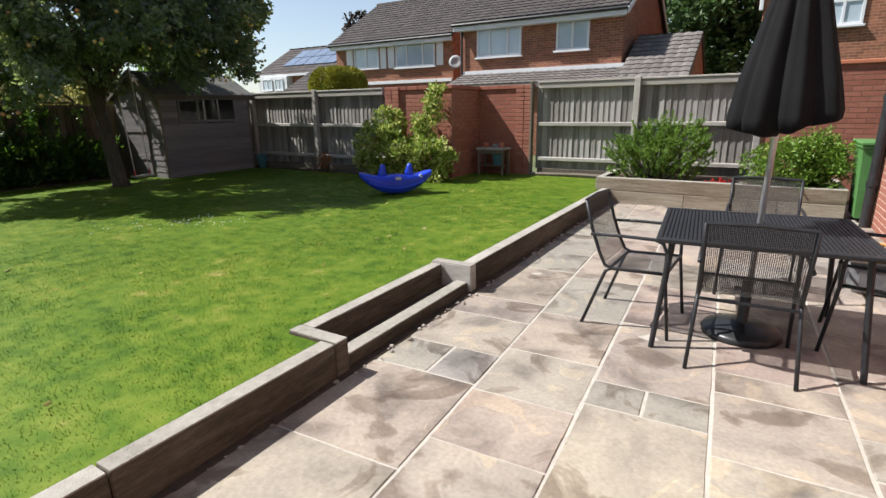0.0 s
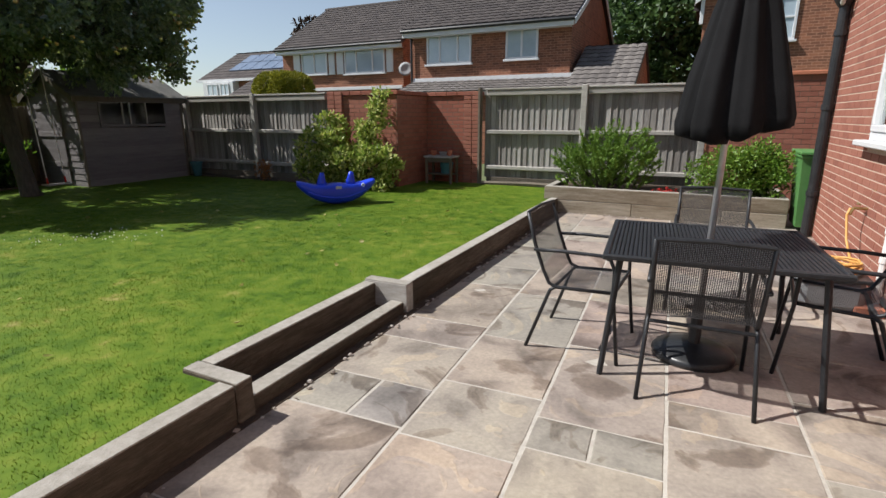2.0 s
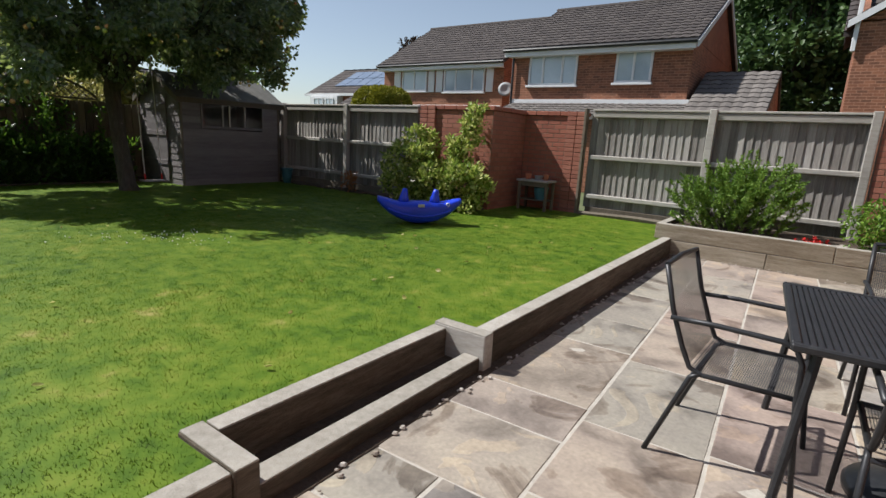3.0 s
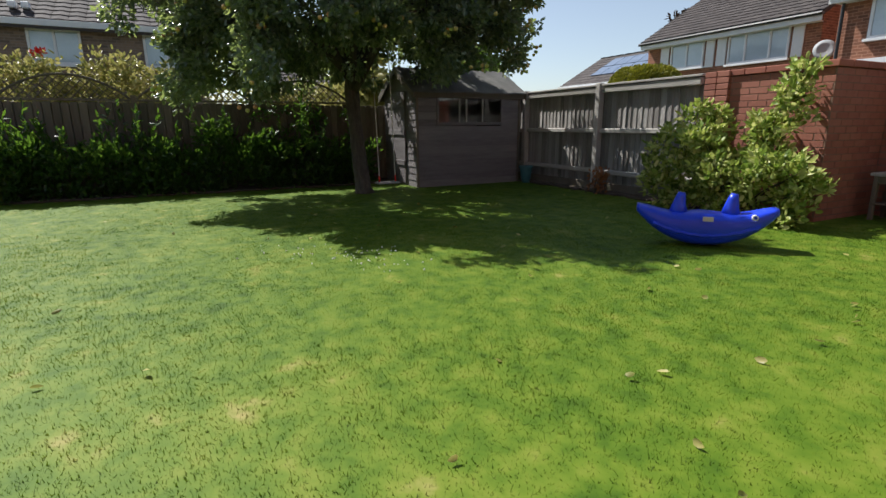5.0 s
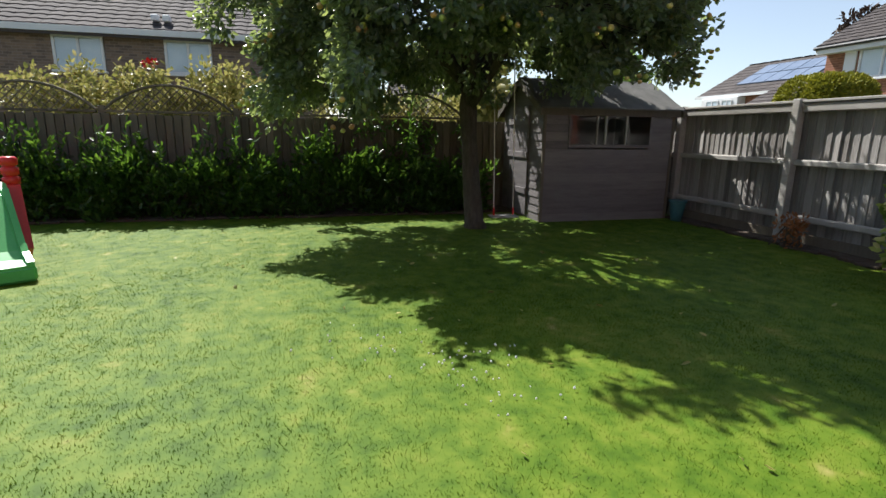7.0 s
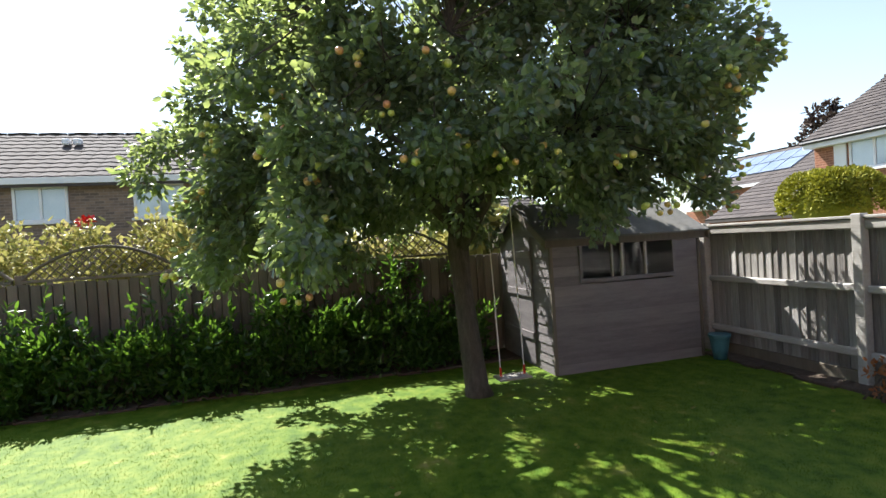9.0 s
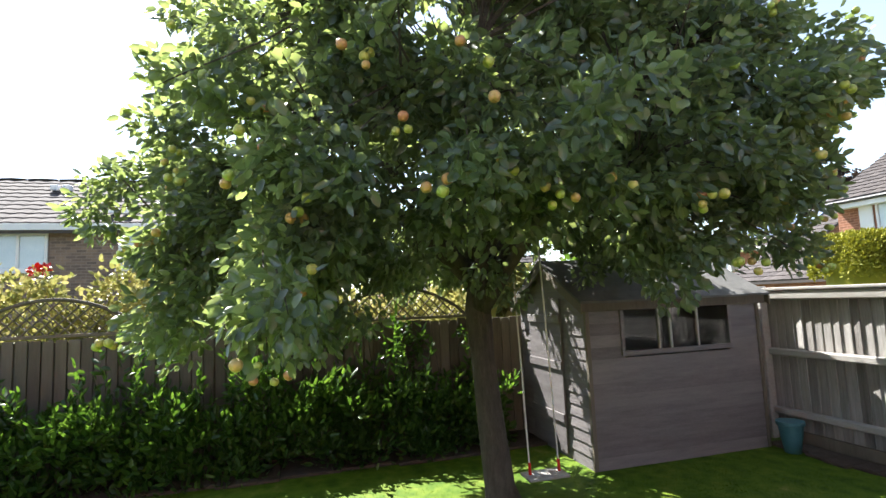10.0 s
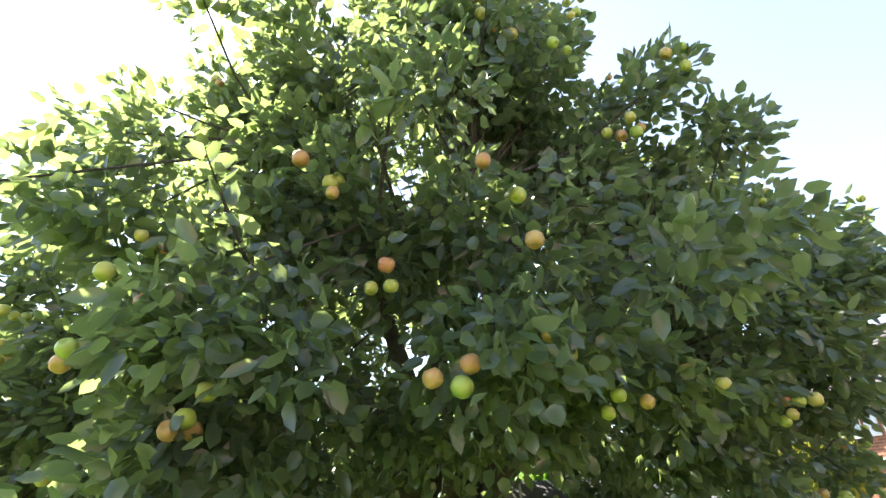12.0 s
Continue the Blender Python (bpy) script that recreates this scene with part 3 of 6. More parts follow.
SL = "weathered grey-brown timber sleeper edging the raised lawn"
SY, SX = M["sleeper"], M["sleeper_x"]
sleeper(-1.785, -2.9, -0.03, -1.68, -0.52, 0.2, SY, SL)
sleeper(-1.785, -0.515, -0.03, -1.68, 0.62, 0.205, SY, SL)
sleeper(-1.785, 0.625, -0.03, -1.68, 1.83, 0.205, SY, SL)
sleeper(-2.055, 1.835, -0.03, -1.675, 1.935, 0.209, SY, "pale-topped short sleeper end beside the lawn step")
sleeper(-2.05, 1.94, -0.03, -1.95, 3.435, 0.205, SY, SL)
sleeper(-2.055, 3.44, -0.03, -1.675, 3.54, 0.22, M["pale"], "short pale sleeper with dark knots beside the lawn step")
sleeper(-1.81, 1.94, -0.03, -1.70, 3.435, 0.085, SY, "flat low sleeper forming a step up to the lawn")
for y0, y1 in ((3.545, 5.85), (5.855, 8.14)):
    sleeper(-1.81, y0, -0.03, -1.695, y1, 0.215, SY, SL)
g = Geo().box(-1.95, 1.94, -0.04, -1.81, 3.435, 0.03, 0.005)
tagged(part("step_soil", g, M["soil"]), "dark soil behind the low step", "soil bed", kind="structure")
# dark strip: soil, and the sleepers' shadow on the paving put into its colour
g = Geo()
for i in range(90):
    y = -3.0 + i * 0.123
    g.box(-1.70, y, -0.02, -1.635 + 0.014 * noise.noise(Vector((y * 4, 0, 0))), y + 0.123, 0.006, 0.003)
tagged(part("edge_soil", g, M["soil"]), "dark soil and painted sleeper shadow between sleepers and paving", "soil bed", kind="structure")
# planter of stacked sleepers
PL = "weathered grey sleeper of the raised planter"
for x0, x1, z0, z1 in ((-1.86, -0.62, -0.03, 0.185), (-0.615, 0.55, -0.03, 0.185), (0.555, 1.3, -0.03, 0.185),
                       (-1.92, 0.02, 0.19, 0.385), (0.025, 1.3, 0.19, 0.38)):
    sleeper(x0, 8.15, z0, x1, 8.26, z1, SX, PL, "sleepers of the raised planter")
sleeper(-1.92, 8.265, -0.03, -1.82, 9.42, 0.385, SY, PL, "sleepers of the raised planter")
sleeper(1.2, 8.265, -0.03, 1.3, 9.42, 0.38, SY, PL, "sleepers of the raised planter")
g = Geo().box(-1.82, 8.26, -0.04, 1.2, 9.45, 0.33, 0.01)
tagged(part("planter_soil", g, M["soil"]), "dark soil filling the raised planter", "soil bed", kind="structure")

# pebbles along the edging and the planter
g = Geo()
for i in range(170):
    y = random.uniform(-1.0, 8.1)
    x = -1.63 + random.gauss(0, 0.02) if random.random() < 0.75 else random.uniform(-1.62, 1.1)
    if x > -1.58:
        y = 8.13 - abs(random.gauss(0, 0.02))
    r = random.uniform(0.006, 0.017)
    g.lathe([(r * 0.6, -r * 0.3), (r, r * 0.2), (r * 0.55, r * 0.75)], 6, (x, y, 0.006), lambda a, k: 1 + 0.25 * math.sin(2 * a))
tagged(part("pebbles", g, M["pebble"]), "small loose pebbles along the patio edge", "pebbles", kind="stuff")


# ---------- fences ----------
def fence_run(x0, x1, y, posts, top, label, bottom=0.16, joint=0.105):
    """Close-boarded fence along x, its rails towards the garden."""
    f = thing("fence", ((x0 + x1) / 2, y, LAWN), label, "fence", kind="structure")
    x = x0
    while x < x1 - 0.02:
        w = min(joint * random.uniform(0.9, 1.08), x1 - x)
        zt = top - 0.02 + random.uniform(-0.012, 0.012)
        a = -random.uniform(0.04, 0.26)
        g = Geo().box(-w / 2 - 0.011, -0.007, LAWN + 0.12, w / 2 + 0.011, 0.007, zt, 0.003, pose(x + w / 2, y + 0.06, 0, 0, 0, math.degrees(a)))
        part("board", g, M["board"], f)
        x += w
    xs2 = sorted(posts)
    for p in xs2:
        g = Geo().box(p - 0.05, y - 0.075, 0.0, p + 0.05, y + 0.03, top + 0.03, 0.008)
        part("post", g, M["rail"], f)
    ends = [x0] + [p for p in xs2 if x0 + 0.1 < p < x1 - 0.1] + [x1]
    for a, b in zip(ends, ends[1:]):
        for z, h in ((LAWN + 0.28, 0.075), (LAWN + 0.94, 0.075), (top - 0.12, 0.10)):
            d = random.uniform(-0.01, 0.01)
            g = Geo().box(a + 0.05, y - 0.035, z + d, b - 0.05, y + 0.035, z + h + d, 0.012)
            part("rail", g, M["rail"], f)
        g = Geo().box(a + 0.03, y - 0.05, top - 0.02, b - 0.03, y + 0.085, top + 0.012, 0.006)
        part("capping", g, M["rail"], f)
        g = Geo().box(a + 0.05, y + 0.0, LAWN - 0.06, b - 0.05, y + 0.04, LAWN + 0.13, 0.006)
        part("gravel_board", g, M["picket"], f)
    return f


fence_run(-12.2, -6.26, 8.45, (-10.2, -8.17), 1.88, "tall silvered close-boarded timber fence behind the lawn")
fence_run(-3.50, 0.22, 9.56, (-1.66, 0.2), 1.93, "tall silvered close-boarded timber fence behind the planter")
g = Geo().tube([(-3.5, 9.42, LAWN + 0.02), (-2.6, 9.44, LAWN + 0.04), (-1.95, 9.43, LAWN + 0.03)], 0.045, 6)
tagged(part("log", g, M["picket"]), "old grey timber lying along the fence base", "timber")

# picket fence with arched trellis at the far side
pf = thing("picket_fence", (-11.6, 2, LAWN), "brown slatted timber fence with arched trellis tops", "fence", kind="structure")
y = -6.2
while y < 6.1:
    w = random.uniform(0.10, 0.11)
    dx = 0.0
    z = 1.66 + random.uniform(-0.015, 0.015)
    g = Geo().box(-11.63 - dx, y, LAWN, -11.61 - dx, y + w, z, 0.004)
    part("picket", g, M["picket"], pf)
    part("picket", Geo().box(-11.66, y + 0.06, LAWN, -11.64, y + 0.165, z - 0.02, 0.004), M["picket"], pf)
    y += 0.118
for z in (0.55, 1.45):
    part("rail", Geo().box(-11.74, -6.2, z, -11.665, 6.1, z + 0.08, 0.006), M["picket"], pf)
PW = 1.83
for k in range(6):
    y0 = -5.69 + k * PW
    part("post", Geo().box(-11.74, y0 - 0.045, 0, -11.66, y0 + 0.045, 1.78, 0.008), M["picket"], pf)

    def arch(s):
        return 1.72 + 0.36 * math.sin(math.pi * s) ** 0.8

    y0 += 0.05
    w = PW - 0.1
    pts = [(-11.64, y0 + w * s / 16, arch(s / 16)) for s in range(17)]
    part("trellis_arch", Geo().tube(pts, 0.022, 6), M["picket"], pf)
    part("trellis_rail", Geo().box(-11.66, y0, 1.68, -11.62, y0 + w, 1.715, 0.004), M["picket"], pf)
    g = Geo()
    for d in (-1, 1):
        for i in range(-5, 22):
            s0 = i * 0.115
            run = []
            for q in range(0, 9):
                h = q * 0.05
                yy = s0 + d * h if d > 0 else s0 - h + 0.35
                if 0 <= yy <= w and 1.7 + h <= arch(yy / w):
                    run.append((-11.64 + 0.008 * d, y0 + yy, 1.7 + h))
            if len(run) > 1:
                g.tube([run[0], run[-1]], 0.009, 4)
    part("lattice", g, M["picket"], pf)
g = Geo().box(-12, -8.2, 0, 3, -8.0, 1.8, 0.01)
tagged(part("fence_south", g, M["picket"]), "plain timber fence closing the garden", "fence", kind="structure")


# ---------- brick walls ----------
def wall_frame(origin, along, out):
    """Axes of a wall: local x along it, local y out of it, z up."""
    a, o = Vector(along), Vector(out)
    m = Matrix.Identity(4)
    for i in range(3):
        m[i][0], m[i][1], m[i][2], m[i][3] = a[i], o[i], (0, 0, 1)[i], origin[i]
    return m


def brick_mesh(name, length, material, h=0.065, d=0.006):
    g, e = Geo(), 0.004
    a, b = length / 2, h / 2
    g.add([(-a, 0, -b), (a, 0, -b), (a, 0, b), (-a, 0, b), (-a + e, d, -b + e), (a - e, d, -b + e), (a - e, d, b - e), (-a + e, d, b - e)],
          [(4, 5, 6, 7), (0, 1, 5, 4), (1, 2, 6, 5), (2, 3, 7, 6), (3, 0, 4, 7)])
    return g.mesh(name, material)


def bricks(parent, m, u0, u1, v0, v1, holes, material, rest, nearest=None, name="brick"):
    """Stretcher-bond bricks; those within the stretch 'nearest' are objects of their own."""
    cache, g = {}, Geo()
    rows = int(round((v1 - v0) / 0.075))
    count = 0
    flip = m.to_3x3().determinant() < 0
    for r in range(rows):
        z = v0 + (r + 0.5) * 0.075
        spans = [(u0, u1)]
        for a, b, c, d in holes:
            if c - 0.03 < z < d + 0.03:
                spans = [s for lo, hi in spans for s in ((lo, min(hi, a)), (max(lo, b), hi)) if s[1] - s[0] > 0.03]
        for lo, hi in spans:
            u = u0 - (0.1125 if r % 2 else 0.0)
            while u < hi:
                a, b = max(u + 0.005, lo), min(u + 0.22, hi)
                u += 0.225
                if b - a < 0.03:
                    continue
                ln = round((b - a) / 0.02) * 0.02 if b - a < 0.21 else 0.215
                c = (a + b) / 2
                if nearest and nearest[0] < c < nearest[1] and nearest[2] < z < nearest[3] and count < 300:
                    if ln not in cache:
                        cache[ln] = brick_mesh(name, ln, material)
                    ob = new(name, cache[ln])
                    ob.parent = parent
                    ob.matrix_basis = m @ pose(c, random.uniform(-0.0045, -0.003), z)
                    count += 1
                else:
                    e, d = 0.0015, 0.003 + random.uniform(-0.0008, 0.0008)
                    p, q = ln / 2, 0.0325
                    vs = [(-p, 0, -q), (p, 0, -q), (p, 0, q), (-p, 0, q), (-p + e, d, -q + e), (p - e, d, -q + e), (p - e, d, q - e), (-p + e, d, q - e)]
                    vs = [m @ Vector((c + x, yy, z + zz)) for x, yy, zz in vs]
                    fs = [(4, 5, 6, 7), (0, 1, 5, 4), (1, 2, 6, 5), (2, 3, 7, 6), (3, 0, 4, 7)]
                    g.add(vs, [f[::-1] for f in fs])
    if g.v:
        ob = part("brickwork", g, rest, parent, "rows of red bricks")
        ob["kind"] = "stuff"


# garden wall: near part, return and recessed part, with coping bricks and piers
W1, W2, XR = 8.42, 9.56, -4.72
gw = thing("garden_wall", (-4.9, 9, LAWN), "red brick garden wall with a stepped return and brick coping", "wall", kind="structure")
g = Geo()
g.box(-6.2, W1, 0, XR, W1 + 0.2, 1.82, 0.003)
g.box(XR - 0.2, W1 + 0.2, 0, XR, W2 + 0.2, 1.82, 0.003)
g.box(XR, W2, 0, -3.62, W2 + 0.2, 1.82, 0.003)
part("wall_core", g, M["dmortar"], gw)
for nm, m, u0, u1 in (("a", wall_frame((0, W1, 0), (1, 0, 0), (0, -1, 0)), -6.2, XR), ("b", wall_frame((XR, 0, 0), (0, 1, 0), (1, 0, 0)), W1, W2),
                      ("c", wall_frame((0, W2, 0), (1, 0, 0), (0, -1, 0)), XR, -3.62)):
    mm = Matrix.Translation((4.9, -9, -LAWN)) @ m
    if nm == "c":
        bricks(gw, mm, u0, u1, 0.17, 1.82, [], M["gbrick"], M["brick_isl"], (XR, -3.6, 0.1, 1.9))
    else:
        bricks(gw, m, u0, u1, 0.17, 1.82, [], M["gbrick"], M["brick_isl"])
for x0, y0, x1, y1 in ((-6.22, W1 - 0.03, XR + 0.03, W1 + 0.23), (XR - 0.23, W1 + 0.235, XR + 0.03, W2 - 0.04), (XR - 0.23, W2 - 0.035, -3.6, W2 + 0.23)):
    n = max(2, int(max(x1 - x0, y1 - y0) / 0.225))
    for i in range(n):
        a, b = i / n, (i + 1) / n
        g = Geo()
        if x1 - x0 > y1 - y0:
            g.box(x0 + (x1 - x0) * a + 0.003, y0, 1.825, x0 + (x1 - x0) * b - 0.003, y1, 1.895, 0.006)
        else:
            g.box(x0, y0 + (y1 - y0) * a + 0.003, 1.825, x1, y0 + (y1 - y0) * b - 0.003, 1.895, 0.006)
        part("coping_brick", g, M["gbrick"], gw)
for px, py in ((-6.05, W1 - 0.06), (-3.74, W2 - 0.05)):
    g = Geo()
    for r in range(23):
        z = 0.17 + r * 0.075
        for s in (0, 1):
            o = 0.11 if r % 2 else 0.0
            g.box(px - 0.165 + s * 0.17, py, z + 0.005, px - 0.005 + s * 0.17, py + 0.12, z + 0.07, 0.004)
    part("pier", g, M["brick_isl"], gw)
part("post", Geo().box(-3.60, W2 - 0.09, 0.1, -3.555, W2 + 0.03, 1.95, 0.006), M["picket"], gw)
# boundary wall beyond the bin
bw = thing("boundary_wall", (2.5, 9.6, 0), "tall red brick boundary wall behind the planter", "wall", kind="structure")
part("wall_core", Geo().box(0.28, 9.52, 0, 6.0, 9.75, 2.0, 0.003), M["dmortar"], bw)
bricks(bw, wall_frame((0, 9.52, 0), (1, 0, 0), (0, -1, 0)), 0.28, 6.0, 0.2, 1.99, [], M["gbrick"], M["brick_isl"])
part("coping", Geo().box(0.26, 9.48, 2.0, 6.0, 9.78, 2.06, 0.01), M["terra"], bw)


# ---------- own house ----------
HX, HY = 1.53, 7.9
WINS = ((0.44, 2.83, 1.225, 2.575), (3.87, 6.17, 1.225, 2.575))
house = tagged(new("house_wall"), "red brick house wall with white framed windows", "house wall", kind="structure")
g = Geo()
x0, x1 = HX, HX + 0.28
cuts = [-6.0, 0.44, 2.83, 3.87, 6.17, HY]
for i in range(5):
    a, b = cuts[i], cuts[i + 1]
    if i in (1, 3):
        g.box(x0, a, -0.05, x1, b, 1.175, 0.001)
        g.box(x0, a, 2.575, x1, b, 5.2, 0.001)
    else:
        g.box(x0, a, -0.05, x1, b, 5.2, 0.001)
g.box(x1, HY - 0.28, -0.05, 9, HY, 5.2, 0.001)
g.box(x1, -6, -0.05, 9, -5.8, 5.2, 0.001)
g.box(9, -6, -0.05, 9.2, HY, 5.2, 0.001)
part("wall_core", g, M["bmortar"], house)
g = Geo().box(HX - 0.35, -6.2, 5.2, 9.4, HY + 0.2, 5.35, 0.01)
tagged(part("house_roof", g, M["tile"]), "brown tiled house roof", "roof", kind="structure")
# floor, wall and ceiling coloured dark so the glass looks dark
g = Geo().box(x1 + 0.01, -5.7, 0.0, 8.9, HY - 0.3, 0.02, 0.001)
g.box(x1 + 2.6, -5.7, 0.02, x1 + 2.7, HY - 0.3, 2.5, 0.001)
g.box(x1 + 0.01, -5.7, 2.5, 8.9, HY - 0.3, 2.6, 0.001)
tagged(part("house_room", g, M["room"]), "room painted dark to dim the windows", "room", kind="structure")


def window(y0, y1, z0, z1, n):
    w = tagged(new("window_1"), "white plastic window with three lights and a white sill", "window", kind="structure")
    xf = HX - 0.006
    g = Geo()
    for a, b, c, d in ((y0, y1, z0, z0 + 0.07), (y0, y1, z1 - 0.07, z1), (y0, y0 + 0.07, z0 + 0.07, z1 - 0.07), (y1 - 0.07, y1, z0 + 0.07, z1 - 0.07)):
        g.box(xf, a, c, xf + 0.07, b, d, 0.006)
    part("window_frame", g, M["upvc"], w)
    s = (y1 - y0) / n
    for i in range(1, n):
        part("mullion", Geo().box(xf, y0 + s * i - 0.035, z0 + 0.07, xf + 0.065, y0 + s * i + 0.035, z1 - 0.07, 0.006), M["upvc"], w)
    for i in range(n):
        a, b = y0 + s * i + 0.045, y0 + s * (i + 1) - 0.045
        if i != 1:
            g = Geo()
            for p, q, c, d in ((a, b, z0 + 0.075, z0 + 0.135), (a, b, z1 - 0.135, z1 - 0.075), (a, a + 0.055, z0 + 0.135, z1 - 0.135), (b - 0.055, b, z0 + 0.135, z1 - 0.135)):
                g.box(xf - 0.015, p, c, xf + 0.05, q, d, 0.008)
            part("casement", g, M["upvc"], w)
        p = part("pane", Geo().box(xf + 0.025, a - 0.01, z0 + 0.06, xf + 0.03, b + 0.01, z1 - 0.06, 0.0005), M["glass"], w)
        p.visible_shadow = False
    part("window_sill", Geo().box(HX - 0.10, y0 - 0.09, z0 - 0.05, HX + 0.1, y1 + 0.09, z0, 0.008), M["upvc"], w)
    # added dark sheets that cover the sunlit reveals behind the glass
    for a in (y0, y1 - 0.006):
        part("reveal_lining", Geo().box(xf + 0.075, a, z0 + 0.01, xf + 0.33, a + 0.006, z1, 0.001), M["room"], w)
    part("window_board", Geo().box(xf + 0.09, y0, z0 - 0.03, xf + 0.33, y1, z0 + 0.01, 0.005), M["upvc"], w)
    return w


for wn_ in WINS:
    window(*wn_, 3)
# vase on the inner sill and a pale blind edge
for i, (yy, r, h) in enumerate(((4.0, 0.05, 0.2), (4.6, 0.06, 0.16), (1.4, 0.05, 0.22))):
    g = Geo().lathe([(r * 0.6, 0), (r, h * 0.4), (r * 0.45, h * 0.85), (r * 0.6, h)], 14, (HX + 0.2, yy, 1.236))
    tagged(part("vase", g, M["net"], smooth=True), "small pale ornament on the inner window sill", "ornament")

# downpipe, hopper, overflow
dp = thing("downpipe", (HX - 0.07, 7.78, 0), "black plastic rainwater downpipe on the house corner", "downpipe")
part("pipe", Geo().tube([(HX - 0.07, 7.78, 0.0), (HX - 0.07, 7.78, 2.62)], 0.055, 14), M["rubber"], dp, smooth=False)
for z in (0.5, 1.5, 2.3):
    part("bracket", Geo().tube([(HX - 0.07, 7.78, z), (HX - 0.07, 7.78, z + 0.06)], 0.066, 14), M["rubber"], dp)
part("hopper", Geo().lathe([(0.06, 2.6), (0.13, 2.72), (0.14, 2.95), (0.12, 2.97)], 12, (HX - 0.08, 7.78, 0)), M["rubber"], dp)
part("gutter", Geo().tube([(HX - 0.08, 7.78, 2.95), (HX - 0.2, 8.0, 3.3), (HX - 0.25, 8.1, 5.1)], 0.05, 8), M["rubber"], dp)
g = Geo().tube([(HX + 0.02, 7.4, 2.88), (HX - 0.1, 7.45, 2.88), (HX - 0.13, 7.5, 2.84), (HX - 0.13, 7.6, 2.68), (HX - 0.11, 7.72, 2.63)], 0.024, 8)
tagged(part("overflow_pipe", g, M["pvcpipe"]), "short white overflow pipe leading to the downpipe", "pipe")
wp = thing("waste_pipe", (HX - 0.05, 5.0, 0), "white plastic waste pipe up the brick wall", "pipe")
part("pipe", Geo().tube([(HX - 0.04, 5.0, 0.03), (HX - 0.04, 5.0, 0.62), (HX - 0.03, 5.0, 0.66), (HX + 0.02, 5.0, 0.66)], 0.026, 10), M["pvcpipe"], wp)
for z in (0.12, 0.38, 0.6):
    part("collar", Geo().tube([(HX - 0.04, 5.0, z), (HX - 0.04, 5.0, z + 0.05)], 0.033, 10), M["pvcpipe"], wp)
g = Geo().box(HX - 0.2, 4.83, 0.0, HX - 0.012, 5.18, 0.07, 0.008)
tagged(part("drain_gully", g, M["terra"]), "low brick surround of a drain gully", "drain")
tap = thing("garden_tap", (HX - 0.08, 5.80, 0.66), "brass garden tap on the brick wall", "tap")
part("body", Geo().tube([(HX, 5.80, 0.66), (HX - 0.1, 5.80, 0.66), (HX - 0.12, 5.80, 0.60)], 0.014, 8), M["brass"], tap)
part("handle", Geo().tube([(HX - 0.07, 5.76, 0.70), (HX - 0.07, 5.84, 0.70)], 0.009, 6), M["brass"], tap)
pts = [(HX - 0.12, 5.80, 0.66), (HX - 0.14, 5.79, 0.6), (HX - 0.13, 5.7, 0.4), (HX - 0.2, 5.1, 0.3)]
for i in range(150):
    a = i * 0.22
    r = 0.2 - 0.02 * (i % 29) / 29
    pts.append((HX - 0.34 + r * math.cos(a), 5.05 + r * math.sin(a), 0.28 + 0.07 * (i / 150) + 0.02 * math.sin(a * 1.3)))
tagged(part("garden_hose", Geo().tube(pts, 0.010, 6), M["hose"], smooth=True), "coiled orange garden hose on its box", "hose")
hb = thing("hose_box", (HX - 0.34, 5.1, 0), "grey plastic hose box beside the wall", "hose box")
part("body", Geo().box(HX - 0.55, 4.85, 0.0, HX - 0.13, 5.28, 0.26, 0.05), M["lead"], hb)
part("rim", Geo().box(HX - 0.57, 4.83, 0.24, HX - 0.11, 5.30, 0.27, 0.01), M["rubber"], hb)

for yy, zz in ((2.69, 0.75), (2.77, 0.45)):
    av = thing("air_brick", (HX, yy, zz), "terracotta air brick with square holes in the wall", "air brick", "air bricks")
    g = Geo()
    for i in range(7):
        g.box(HX - 0.019, yy - 0.105 + i * 0.033, zz - 0.065, HX - 0.001, yy - 0.09 + i * 0.033, zz + 0.065, 0.002)
    part("upright", g, M["terra"], av)
    g = Geo()
    for i in range(5):
        g.box(HX - 0.021, yy - 0.11, zz - 0.07 + i * 0.031, HX - 0.002, yy + 0.11, zz - 0.055 + i * 0.031, 0.002)
    part("crossbar", g, M["terra"], av)
    part("backing", Geo().box(HX - 0.008, yy - 0.105, zz - 0.068, HX - 0.003, yy + 0.105, zz + 0.068, 0.001), M["dmortar"], av)


# ---------- table, chairs, umbrella ----------
def tab(v):
    return pose(0.29, 3.66, 0, 0, 0, 4.5) @ Vector(v)


tb = thing("garden_table", (0.29, 3.66, 0), "square dark grey metal garden table with a mesh top", "table")
tm = pose(0.29, 3.66, 0, 0, 0, 4.5)
TW, TD = 0.57, 0.53
g = Geo()
for a, b, c, d in ((-TW, -TD, TW, -TD + 0.035), (-TW, TD - 0.035, TW, TD), (-TW, -TD + 0.035, -TW + 0.035, TD - 0.035), (TW - 0.035, -TD + 0.035, TW, TD - 0.035)):
    g.box(a, b, 0.685, c, d, 0.715, 0.008, tm)
part("top_frame", g, M["steel"], tb)
g = Geo()
n = 46
for i in range(n):
    x = -TW + 0.035 + (2 * TW - 0.07) * (i + 0.5) / n
    g.box(x - 0.0085, -TD + 0.03, 0.700, x + 0.0085, TD - 0.03, 0.709, 0.002, tm)
for i in range(44):
    yv = -TD + 0.035 + (2 * TD - 0.07) * (i + 0.5) / 44
    g.box(-TW + 0.03, yv - 0.006, 0.694, TW - 0.03, yv + 0.006, 0.7005, 0.001, tm)
